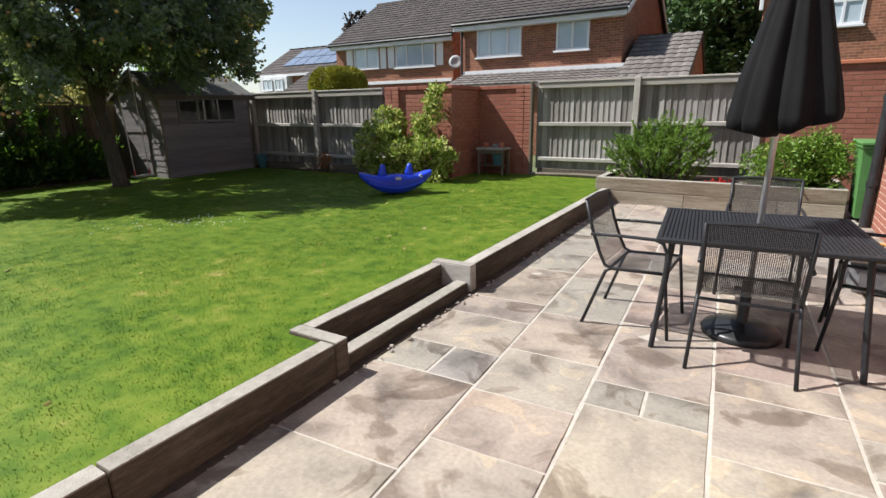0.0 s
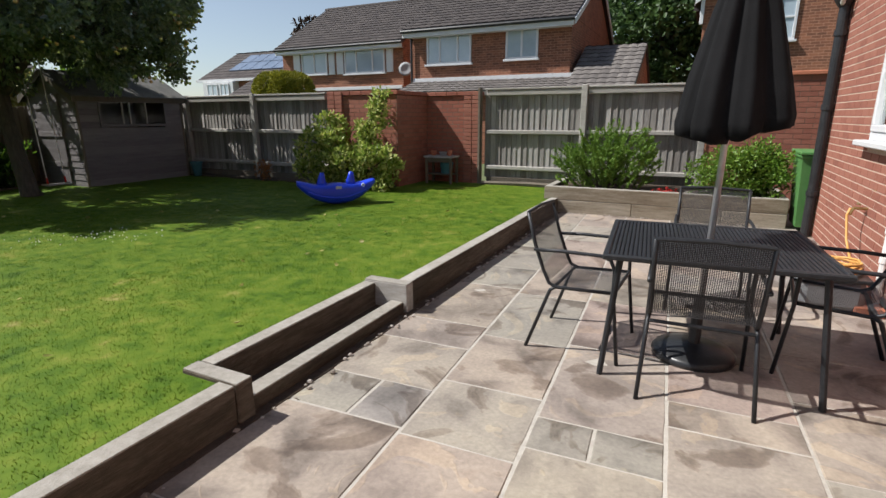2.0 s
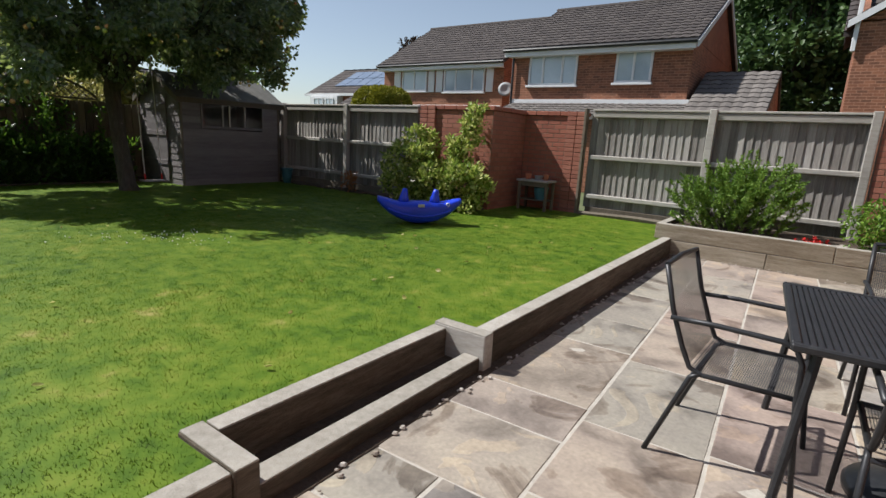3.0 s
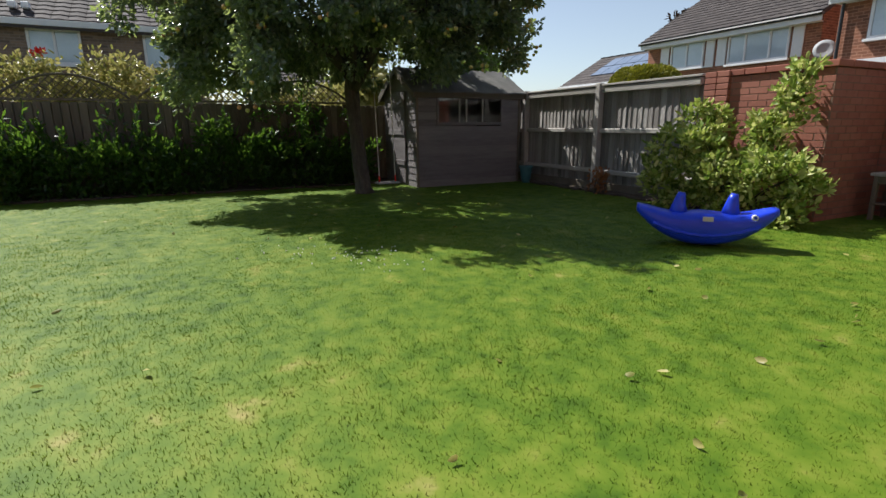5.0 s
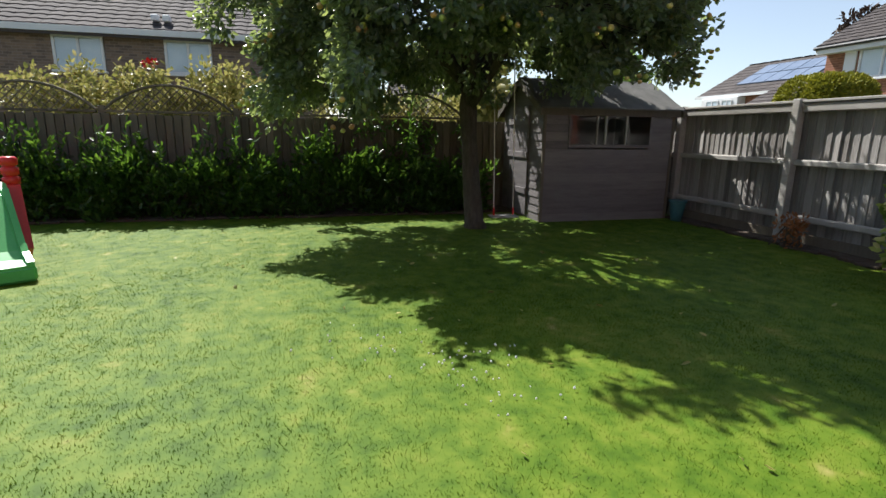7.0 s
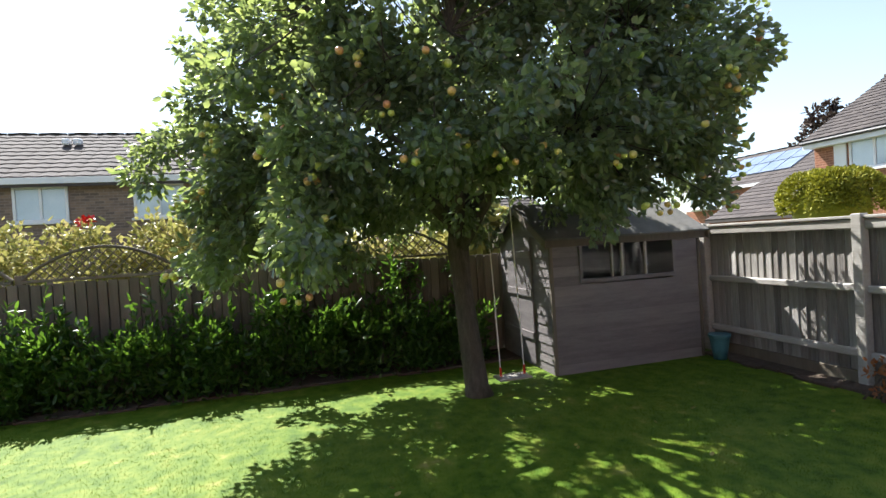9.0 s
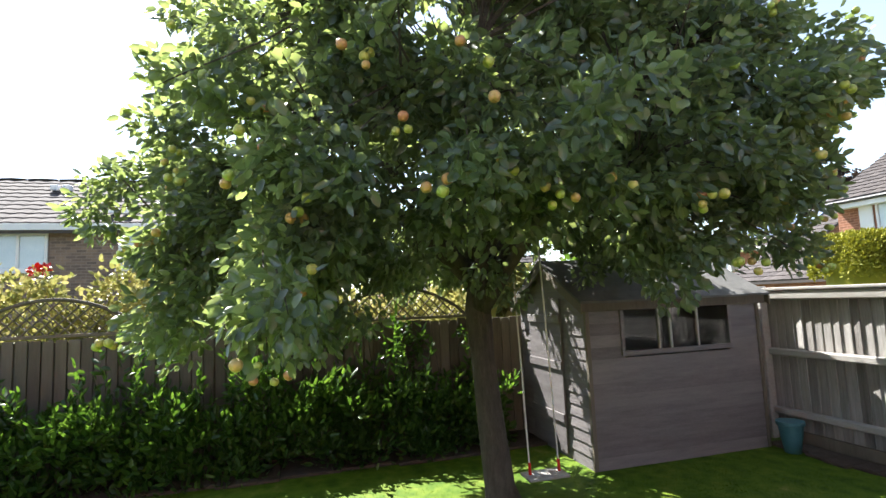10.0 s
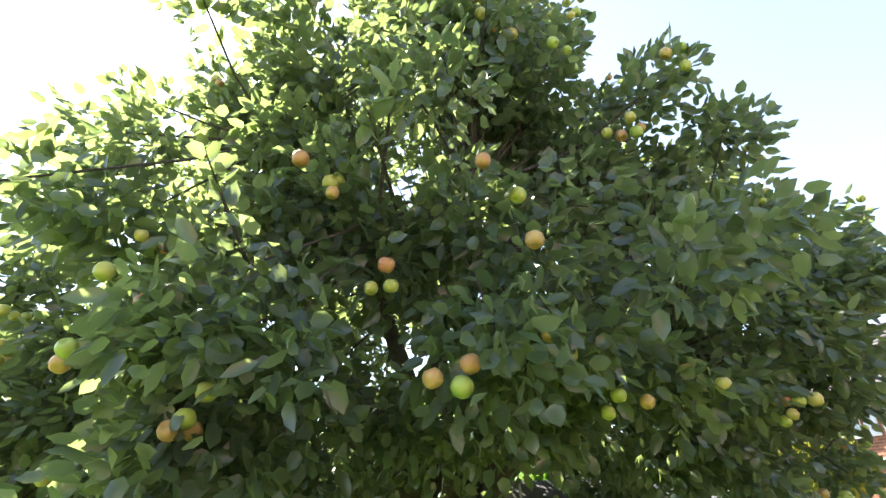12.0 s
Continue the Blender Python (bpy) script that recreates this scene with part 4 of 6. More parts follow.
part("mesh_top", g, M["steel"], tb, "ribbed dark metal mesh")
for sx in (-1, 1):
    for sy in (-1, 1):
        part("leg", Geo().tube([tab((sx * (TW - 0.09), sy * (TD - 0.08), 0.69)), tab((sx * (TW - 0.03), sy * (TD - 0.02), 0.0))], 0.017, 8), M["steel"], tb)
part("brace", Geo().tube([tab((-TW + 0.08, 0, 0.675)), tab((TW - 0.08, 0, 0.675))], 0.012, 6), M["steel"], tb)


def chair():
    """Stacking mesh armchair facing +y, its base at the origin."""
    c = new("garden_chair")
    tagged(c, "black metal garden armchair with woven mesh seat at the table", "chair", "chairs round the table")
    W, r = 0.26, 0.0115
    for s in (-1, 1):
        x = s * W
        pts = [(x * 1.04, 0.27, 0), (x, 0.22, 0.42), (x, 0.215, 0.58), (x, 0.19, 0.635), (x, 0.14, 0.655), (x, -0.1, 0.655), (x, -0.27, 0.645)]
        part("front_leg", Geo().tube(pts, r, 8), M["steel"], c, smooth=True)
        part("rear_leg", Geo().tube([(x * 1.04, -0.30, 0), (x * 0.97, -0.16, 0.40), (x * 0.95, -0.12, 0.425)], r, 8), M["steel"], c, smooth=True)
        pts = [(x * 0.95, 0.22, 0.435), (x * 0.95, -0.12, 0.42), (x * 0.95, -0.17, 0.44), (x * 0.95, -0.21, 0.52), (x * 0.95, -0.27, 0.68), (x * 0.95, -0.32, 0.87)]
        part("side_rail", Geo().tube(pts, r, 8), M["steel"], c, smooth=True)
    part("top_rail", Geo().tube([(-W * 0.95, -0.32, 0.87), (0, -0.325, 0.88), (W * 0.95, -0.32, 0.87)], r, 8), M["steel"], c)
    part("front_rail", Geo().tube([(-W * 0.95, 0.22, 0.435), (W * 0.95, 0.22, 0.435)], r, 8), M["steel"], c)
    part("cross_rail", Geo().tube([(-W * 0.97, -0.16, 0.395), (W * 0.97, -0.16, 0.395)], r * 0.9, 8), M["steel"], c)

    def weave(pts, nm):
        """A perforated sheet of fine crossing threads along a profile of (y, z) points."""
        us = []
        n = 52
        for i in range(n + 1):
            x = -W * 0.94 + 2 * W * 0.94 * i / n
            us += [x - 0.0016, x + 0.0016]
        rows = []
        for p, q in zip(pts, pts[1:]):
            steps = max(1, int(math.dist(p, q) / 0.0085))
            for i in range(steps):
                for s in (i / steps, (i + 0.36) / steps):
                    rows.append((p[0] + (q[0] - p[0]) * s, p[1] + (q[1] - p[1]) * s))
        rows.append(pts[-1])
        vs = [(x, *r) for r in rows for x in us]
        nu = len(us)
        fs = [(j * nu + i, j * nu + i + 1, (j + 1) * nu + i + 1, (j + 1) * nu + i)
              for j in range(len(rows) - 1) for i in range(nu - 1) if j % 2 == 0 or i % 2 == 0]
        part(nm, Geo().add(vs, fs), M["mesh"], c, "see-through black woven mesh")

    weave([(0.22, 0.438), (0.05, 0.425), (-0.12, 0.423), (-0.17, 0.445)], "seat")
    weave([(-0.175, 0.45), (-0.21, 0.525), (-0.27, 0.68), (-0.30, 0.78), (-0.322, 0.87)], "backrest")
    return c


ch = chair()
ch.matrix_basis = pose(0.27, 3.22, 0, 0, 0, 2)
copy_thing(ch, pose(-0.39, 3.54, 0, 0, 0, -93))
copy_thing(ch, pose(0.98, 3.78, 0, 0, 0, 84))
copy_thing(ch, pose(0.33, 4.62, 0, 0, 0, 181))

UX, UY = 0.29, 3.70
um = thing("parasol", (UX, UY, 0), "closed black garden parasol standing through the table", "parasol")
part("pole", Geo().tube([(UX - 0.012, UY, 0.06), (UX + 0.015, UY, 1.5), (UX + 0.035, UY, 2.36)], 0.019, 12), M["alu"], um, "pale aluminium pole", True)
NP = 8


def pleat(a, i):
    """Sharp folds that gather towards the top."""
    k = (1.0, 1.0, 1.0, 1.0, 0.95, 0.9, 0.8, 0.6, 0.5, 0.3)[min(i, 9)]
    f = abs(math.sin(4 * a + 0.5 + 0.05 * i)) ** 0.7
    return 1 + k * (0.30 * f - 0.20 + 0.08 * math.cos(3 * a + 1.2) + 0.03 * math.cos(19 * a))


prof = [(0.03, 1.38), (0.17, 1.38), (0.262, 1.40), (0.268, 1.45), (0.235, 1.62), (0.19, 1.82), (0.15, 2.0), (0.125, 2.1), (0.11, 2.18), (0.09, 2.22)]
g = Geo().lathe(prof, 96, (UX + 0.035, UY, 0), pleat)
for i, p in enumerate(g.v):
    a = math.atan2(p[1] - UY, p[0] - UX - 0.035)
    k = max(0.0, (1.6 - p[2]) / 0.3)
    g.v[i] = (p[0], p[1], p[2] + k * (0.05 * math.cos(a) + 0.085 * math.sin(a) - 0.035 * abs(math.sin(4 * a + 0.5))))
part("canopy", g, M["canvas"], um, "black folded canvas", True)
g = Geo().lathe([(0.118, 2.125), (0.125, 2.135), (0.11, 2.19), (0.075, 2.28), (0.04, 2.36), (0.018, 2.395)], 64, (UX + 0.035, UY, 0), lambda a, i: 1 + 0.16 * math.cos(NP * a))
part("vent_cap", g, M["canvas"], um, "", True)
part("finial", Geo().lathe([(0.02, 2.375), (0.022, 2.40), (0.01, 2.425)], 12, (UX + 0.035, UY, 0)), M["alu"], um)
g = Geo().lathe([(0.235, 0.0), (0.24, 0.03), (0.225, 0.05), (0.15, 0.07), (0.06, 0.085), (0.04, 0.09)], 36, (UX - 0.02, UY - 0.1, 0))
part("base", g, M["rubber"], um, "round black parasol base", True)
part("base_tube", Geo().tube([(UX - 0.02, UY - 0.1, 0.08), (UX - 0.016, UY - 0.05, 0.36)], 0.034, 14), M["rubber"], um)
part("knob", Geo().tube([(UX - 0.016, UY - 0.06, 0.3), (UX - 0.09, UY - 0.06, 0.3)], 0.014, 8), M["rubber"], um)

# ---------- storage bench ----------
BX0, BX1, BY0, BY1 = 0.885, 1.42, 0.86, 2.12
bn = thing("storage_bench", (1.0, 1.5, 0), "cream painted storage bench with a dark planked lid", "bench")
part("front_panel", Geo().box(BX0 + 0.025, BY0 + 0.03, 0.06, BX0 + 0.045, BY1 - 0.03, 0.41, 0.004), M["cream"], bn)
for yy in (BY0 + 0.02, BY1 - 0.04):
    part("side_panel", Geo().box(BX0 + 0.05, yy, 0.06, BX1 - 0.03, yy + 0.02, 0.41, 0.004), M["cream"], bn)
part("rail", Geo().box(BX0 + 0.018, BY0 + 0.065, 0.06, BX0 + 0.024, BY1 - 0.065, 0.12, 0.003), M["cream"], bn)
part("back_panel", Geo().box(BX1 - 0.03, BY0 + 0.03, 0.06, BX1 - 0.01, BY1 - 0.03, 0.42, 0.004), M["cream"], bn)
for i in range(5):
    a = BX0 - 0.01 + i * 0.101
    part("lid_plank", Geo().box(a + 0.0015, BY0 + 0.005, 0.415, a + 0.0995, BY1 - 0.035, 0.437, 0.003), M["lid"], bn, "dark brown plank")
part("lid_core", Geo().box(BX0, BY0 + 0.02, 0.405, BX0 + 0.49, BY1 - 0.05, 0.425, 0.001), M["groove"], bn)
for yy in (BY0, BY1 - 0.055):
    m = pose(0, yy, 0)
    part("front_leg", Geo().prism([(BX0 - 0.005, 0), (BX0 + 0.05, 0), (BX0 + 0.052, 0.45), (BX0 + 0.075, 0.62), (BX0 + 0.015, 0.62), (BX0, 0.5)], m, 0.055), M["cream"], bn)
    part("rear_leg", Geo().prism([(BX1 - 0.06, 0), (BX1, 0), (BX1 + 0.005, 0.45), (BX1 + 0.06, 0.87), (BX1 + 0.005, 0.88), (BX1 - 0.055, 0.45)], m, 0.055), M["cream"], bn)
    out = [(BX0 - 0.045, 0.645), (BX0 - 0.03, 0.622), (BX0 + 0.05, 0.618), (BX1 - 0.01, 0.60), (BX1 - 0.005, 0.645), (BX0 + 0.1, 0.675), (BX0, 0.685), (BX0 - 0.04, 0.67)]
    part("armrest", Geo().prism(out, pose(0, yy - 0.008, 0), 0.072), M["cream"], bn)
part("top_rail", Geo().box(BX1 + 0.008, BY0 + 0.055, 0.755, BX1 + 0.04, BY1 - 0.055, 0.85, 0.01), M["cream"], bn)
part("lower_rail", Geo().box(BX1 - 0.035, BY0 + 0.055, 0.45, BX1 - 0.005, BY1 - 0.055, 0.51, 0.008), M["cream"], bn)
for i in range(9):
    yy = BY0 + 0.10 + i * (BY1 - BY0 - 0.25) / 8
    part("slat", Geo().prism([(BX1 - 0.03, 0.50), (BX1 - 0.01, 0.50), (BX1 + 0.034, 0.765), (BX1 + 0.014, 0.765)], pose(0, yy, 0), 0.05), M["cream"], bn)
for ob in list(bn.children):
    if not ob.name.startswith(("lid", "front_panel", "side_panel")):
        bv = ob.modifiers.new("rounded", 'BEVEL')
        bv.width, bv.segments, bv.limit_method = 0.009, 3, 'ANGLE'
part("latch", Geo().tube([(BX0 + 0.02, 1.62, 0.37), (BX0 - 0.004, 1.62, 0.37), (BX0 - 0.006, 1.62, 0.34)], 0.008, 6), M["alu"], bn)

# ---------- wheelie bin ----------
wb = thing("wheelie_bin", (1.63, 8.29, 0), "green plastic wheelie bin beside the house", "bin")
g = Geo().add([(1.38, 8.02, 0.06), (1.82, 8.02, 0.06), (1.82, 8.54, 0.06), (1.38, 8.54, 0.06), (1.33, 7.94, 0.95), (1.88, 7.94, 0.95), (1.88, 8.62, 0.95), (1.33, 8.62, 0.95)],
              [(0, 1, 2, 3), (4, 5, 6, 7), (0, 1, 5, 4), (1, 2, 6, 5), (2, 3, 7, 6), (3, 0, 4, 7)])
part("body", g, M["bin"], wb)
part("rim", Geo().box(1.31, 7.92, 0.93, 1.90, 8.64, 0.965, 0.01), M["bin"], wb)
part("lid", Geo().box(1.30, 7.90, 0.97, 1.91, 8.66, 1.01, 0.018), M["bin"], wb)
for yy in (8.14, 8.44):
    part("wheel", Geo().tube([(1.84, yy, 0.1), (1.89, yy, 0.1)], 0.1, 16), M["rubber"], wb)


# ---------- shed ----------
SX0, SX1, SY0, SY1 = -11.5, -9.93, 5.95, 8.08
SE, SR = 1.85, 2.27
SXM = (SX0 + SX1) / 2
shed = thing("garden_shed", (SXM, 7.0, LAWN), "grey weathered timber shed with felt roof and windows", "shed")
W0, W1y, WZ0, WZ1 = 6.36, 7.66, 1.32, 1.81
h = 0.118
k = 0
z = LAWN
while z < SE - 0.005:
    zt = min(z + h, SE)
    spans = [(SY0, SY1)]
    if z + 0.02 > WZ0 - 0.1 and z < WZ1:
        spans = [(SY0, W0), (W1y, SY1)]
    for a, b in spans:
        g = Geo().add([(SX1 - 0.018, a, z), (SX1 + 0.004, a, z), (SX1 - 0.006, a, zt), (SX1 - 0.018, a, zt), (SX1 - 0.018, b, z), (SX1 + 0.004, b, z), (SX1 - 0.006, b, zt), (SX1 - 0.018, b, zt)],
                      [(0, 1, 2, 3), (4, 5, 6, 7), (0, 1, 5, 4), (1, 2, 6, 5), (2, 3, 7, 6), (3, 0, 4, 7)])
        part("board", g, M["shedw"], shed)
    for yy, s in ((SY0, -1), (SY1, 1)):
        g = Geo().add([(SX0, yy - s * 0.018, z), (SX1 - 0.02, yy - s * 0.018, z), (SX1 - 0.02, yy + s * 0.004, z), (SX0, yy + s * 0.004, z),
                       (SX0, yy - s * 0.018, zt), (SX1 - 0.02, yy - s * 0.018, zt), (SX1 - 0.02, yy - s * 0.006, zt), (SX0, yy - s * 0.006, zt)],
                      [(0, 1, 2, 3), (4, 5, 6, 7), (0, 1, 5, 4), (1, 2, 6, 5), (2, 3, 7, 6), (3, 0, 4, 7)])
        part("board", g, M["shedw"], shed)
    z += h
for yy in (SY0 + 0.01, SY1 - 0.01):
    while_z = [(SE + i * 0.1, SE + (i + 1) * 0.1) for i in range(4)]
    for a, b in while_z:
        wa, wb2 = (SX1 - SXM) * (SR - a) / (SR - SE), (SX1 - SXM) * max(0.01, (SR - b) / (SR - SE))
        g = Geo().add([(SXM - wa, yy - 0.01, a), (SXM + wa, yy - 0.01, a), (SXM + wb2, yy - 0.01, b), (SXM - wb2, yy - 0.01, b),
                       (SXM - wa, yy + 0.01, a), (SXM + wa, yy + 0.01, a), (SXM + wb2, yy + 0.01, b), (SXM - wb2, yy + 0.01, b)],
                      [(0, 1, 2, 3), (4, 5, 6, 7), (0, 1, 5, 4), (1, 2, 6, 5), (2, 3, 7, 6), (3, 0, 4, 7)])
        part("gable_board", g, M["shedw"], shed)
part("rear_wall", Geo().box(SX0 - 0.01, SY0, LAWN, SX0 + 0.01, SY1, SE, 0.002), M["shedw"], shed)
part("floor_board", Geo().box(SX0 + 0.02, SY0 + 0.03, LAWN + 0.02, SX1 - 0.03, SY1 - 0.03, LAWN + 0.05, 0.002), M["picket"], shed)
for x, yy in ((SX1 - 0.03, SY0 - 0.012), (SX1 - 0.03, SY1 - 0.03)):
    part("corner_post", Geo().box(x, yy, LAWN, x + 0.042, yy + 0.042, SE, 0.004), M["picket"], shed)
dx, dz = SX1 + 0.09 - SXM, (SR - SE) * (SX1 + 0.09 - SXM) / (SX1 - SXM)
for s in (-1, 1):
    g = Geo()
    vs = []
    for i in range(21):
        yy = SY0 - 0.1 + i * (SY1 - SY0 + 0.2) / 20
        for j in range(7):
            t = j / 6
            q = Vector((SXM + s * dx * t, yy, SR + 0.035 - dz * t))
            vs.append((q.x, q.y, q.z + 0.012 * noise.noise(q * 3)))
    fs = [(i * 7 + j, i * 7 + j + 1, (i + 1) * 7 + j + 1, (i + 1) * 7 + j) for i in range(20) for j in range(6)]
    nb = len(vs)
    vs += [(a, b, c - 0.022) for a, b, c in vs]
    fs += [tuple(nb + i for i in f[::-1]) for f in fs]
    rim = [i * 7 for i in range(21)] + [20 * 7 + j for j in range(1, 7)] + [i * 7 + 6 for i in range(19, -1, -1)] + [j for j in range(5, 0, -1)]
    fs += [(rim[i], rim[(i + 1) % len(rim)], nb + rim[(i + 1) % len(rim)], nb + rim[i]) for i in range(len(rim))]
    part("roof_felt", Geo().add(vs, fs), M["felt"], shed, "green-grey mineral felt")
    part("eaves_board", Geo().box(SXM + s * (dx - 0.06) - 0.01, SY0 - 0.08, SE - 0.12, SXM + s * (dx - 0.06) + 0.01, SY1 + 0.08, SE - 0.02, 0.003), M["picket"], shed)
    for yy in (SY0 - 0.1, SY1 + 0.085):
        g = Geo().add([(SXM, yy, SR + 0.005), (SXM + s * dx, yy, SR + 0.005 - dz), (SXM + s * dx, yy, SR - 0.09 - dz), (SXM, yy, SR - 0.09),
                       (SXM, yy + 0.015, SR + 0.005), (SXM + s * dx, yy + 0.015, SR + 0.005 - dz), (SXM + s * dx, yy + 0.015, SR - 0.09 - dz), (SXM, yy + 0.015, SR - 0.09)],
                      [(0, 1, 2, 3), (4, 5, 6, 7), (0, 1, 5, 4), (1, 2, 6, 5), (2, 3, 7, 6), (3, 0, 4, 7)])
        part("bargeboard", g, M["picket"], shed)
sw = part("window_frame", Geo().box(SX1 - 0.01, W0 - 0.03, WZ0 - 0.05, SX1 + 0.025, W1y + 0.03, WZ0, 0.004).box(SX1 - 0.01, W0 - 0.03, WZ1 - 0.02, SX1 + 0.02, W1y + 0.03, WZ1 + 0.02, 0.004), M["shedw"], shed)
for yy, w in ((W0 - 0.03, 0.04), (6.77, 0.025), (6.91, 0.03), (7.25, 0.025), (W1y, 0.04)):
    part("glazing_bar", Geo().box(SX1 - 0.012, yy, WZ0, SX1 + 0.022, yy + w, WZ1 - 0.02, 0.004), M["rail"] if w < 0.035 else M["shedw"], shed)
for a, b in ((W0 + 0.01, 6.77), (6.795, 6.91), (6.94, 7.25), (7.275, W1y)):
    p = part("pane", Geo().box(SX1 - 0.004, a, WZ0, SX1 - 0.001, b, WZ1 - 0.02, 0.0004), M["glass"], shed)
    p.visible_shadow = False
part("shelf_board", Geo().box(SX1 - 0.35, W0, WZ0 - 0.12, SX1 - 0.05, W1y, WZ0 - 0.1, 0.003), M["rail"], shed)
part("door", Geo().box(-11.2, SY0 - 0.03, LAWN + 0.04, -10.42, SY0 - 0.008, SE + 0.02, 0.004), M["shedw"], shed)
for z in (0.55, 1.1, 1.6):
    part("door_batten", Geo().box(-11.2, SY0 - 0.048, z, -10.42, SY0 - 0.03, z + 0.09, 0.004), M["shedw"], shed)

# ---------- apple tree ----------
rng = np.random.default_rng(23)
TX, TY = -9.68, 4.86
tree = thing("apple_tree", (TX, TY, LAWN - 0.04), "apple tree with a broad crown full of ripening apples", "tree")
tp = [(TX + 0.02, TY + 0.02, LAWN - 0.05), (TX, TY, LAWN + 0.1), (TX - 0.02, TY - 0.05, 0.8), (TX - 0.05, TY - 0.09, 1.4), (TX - 0.06, TY - 0.1, 1.8), (TX - 0.03, TY - 0.08, 2.2), (TX + 0.02, TY - 0.1, 2.9), (TX + 0.1, TY - 0.05, 3.7)]
g = Geo().tube(tp, [0.17, 0.128, 0.112, 0.108, 0.115, 0.097, 0.068, 0.03], 16)
for i, p in enumerate(g.v):
    q = Vector(p)
    c = Vector((TX, TY, q.z))
    g.v[i] = tuple(q + (q - c).normalized() * 0.02 * noise.noise(q * 6))
part("trunk", g, M["bark"], tree, "rough grey-brown bark", True)
CC, CR = np.array([-9.5, 4.80, 2.95]), np.array([2.25, 2.95, 3.0])
cen = []
while len(cen) < 330:
    d = unit(rng.normal(size=(1, 3)))[0]
    kk = 1 + 0.16 * noise.noise(Vector(d * 1.7) + Vector((3, 1, 7))) + 0.16 * noise.noise(Vector(d * 4.3) + Vector((9, 2, 1)))
    s = 0.25 + 0.72 * rng.uniform() ** 0.42
    p = CC + d * CR * kk * s
    low = 2.06 + 0.25 * noise.noise(Vector((p[0] * 1.1, p[1] * 1.1, 3)))
    if p[1] < 3.5:
        low -= min(0.42, (3.5 - p[1]) * 0.5)
    if p[1] > 5.2:
        low += min(0.2, (p[1] - 5.2) * 0.2)
    if p[0] > -8.2 and p[2] > 3.6 and not 3.2 < p[1] < 5.6:
        continue
    if p[1] < 4.3 and p[2] > 3.7 + (p[1] - 2.2) * 1.05:
        continue
    if p[2] > low:
        cen.append(p)
# each bough carries a spray of smaller clumps
boughs = np.array(cen)
cen = np.repeat(boughs, 4, 0) + np.clip(rng.normal(size=(len(boughs) * 4, 3)), -1.6, 1.6) * np.array([0.17, 0.17, 0.13])
g = Geo()
heads = []
for i in range(11):
    a = 2 * math.pi * i / 11 + 0.3
    z0 = 1.75 + 0.12 * (i % 5)
    o = Vector((TX - 0.05, TY - 0.09, z0))
    e = Vector((CC[0] + 1.4 * math.cos(a), CC[1] + 1.85 * math.sin(a), 2.75 + 0.55 * ((i * 7) % 4) / 1.5))
    mid = o.lerp(e, 0.5) + Vector((0, 0, 0.28)) + Vector((noise.noise(e), noise.noise(e * 2), 0)) * 0.2
    pts = [o, o.lerp(mid, 0.5) + Vector((0, 0, 0.03)), mid, mid.lerp(e, 0.5) + Vector((0, 0, 0.08)), e]
    part("limb", Geo().tube(pts, [0.065, 0.055, 0.045, 0.034, 0.02], 8), M["bark"], tree, "", True)
    heads += [mid, pts[3], e]
heads += [Vector(p) for p in tp[5:]]
g = Geo()
for c in cen[::2]:
    c = Vector(c)
    hd = min(heads, key=lambda q: (q - c).length)
    md = hd.lerp(c, 0.55) + Vector((noise.noise(c), noise.noise(c * 1.7), noise.noise(c * 2.3))) * 0.12
    out = c + (c - hd).normalized() * 0.12
    g.tube([hd, md, c, out], [0.007, 0.006, 0.004, 0.002], 4, False)
part("twig_spray", g, M["bark"], tree)["kind"] = "stuff"
pos, way = clumps(cen, 0.18, 86)
way = way + np.array([0, 0, -0.45]) + unit(pos - CC) * 0.6
leaves("crown", pos, way, 0.078, 0.053, M["leaf"], tree, label="mid-green apple leaves")["kind"] = "stuff"
# a few twigs that stick out of the crown
sp, sw2 = [], []
for i in range(60):
    c = Vector(cen[rng.integers(len(cen))])
    d = (c - Vector(CC)).normalized()
    if d.z < -0.2 or (d.y < -0.2 and d.z > 0.35):
        continue
    c = Vector(CC) + Vector((d.x * CR[0], d.y * CR[1], d.z * CR[2])) * 0.93
    d = (d + Vector((0, 0, 0.35)) + Vector(rng.normal(size=3)) * 0.25).normalized()
    ln = rng.uniform(0.12, 0.32)
    part("shoot", Geo().tube([c - d * 0.3, c, c + d * ln], [0.008, 0.006, 0.002], 5), M["bark"], tree)
    for q in range(12):
        sp.append(c + d * ln * (q + 1) / 12)
        sw2.append(d + Vector(rng.normal(size=3)) * 0.8)
leaves("shoot_leaves", np.array([tuple(p) for p in sp]), np.array([tuple(p) for p in sw2]), 0.085, 0.05, M["leaf"], tree)["kind"] = "stuff"
g = Geo().lathe([(0.004, 0.006), (0.018, 0.0), (0.030, 0.012), (0.034, 0.03), (0.031, 0.046), (0.02, 0.058), (0.008, 0.054), (0.003, 0.05)], 14)
apple_mesh = g.mesh("apple", M["apple"], True)
g = Geo().tube([(0, 0, 0.05), (0.004, 0, 0.075)], 0.002, 5)
na = 0
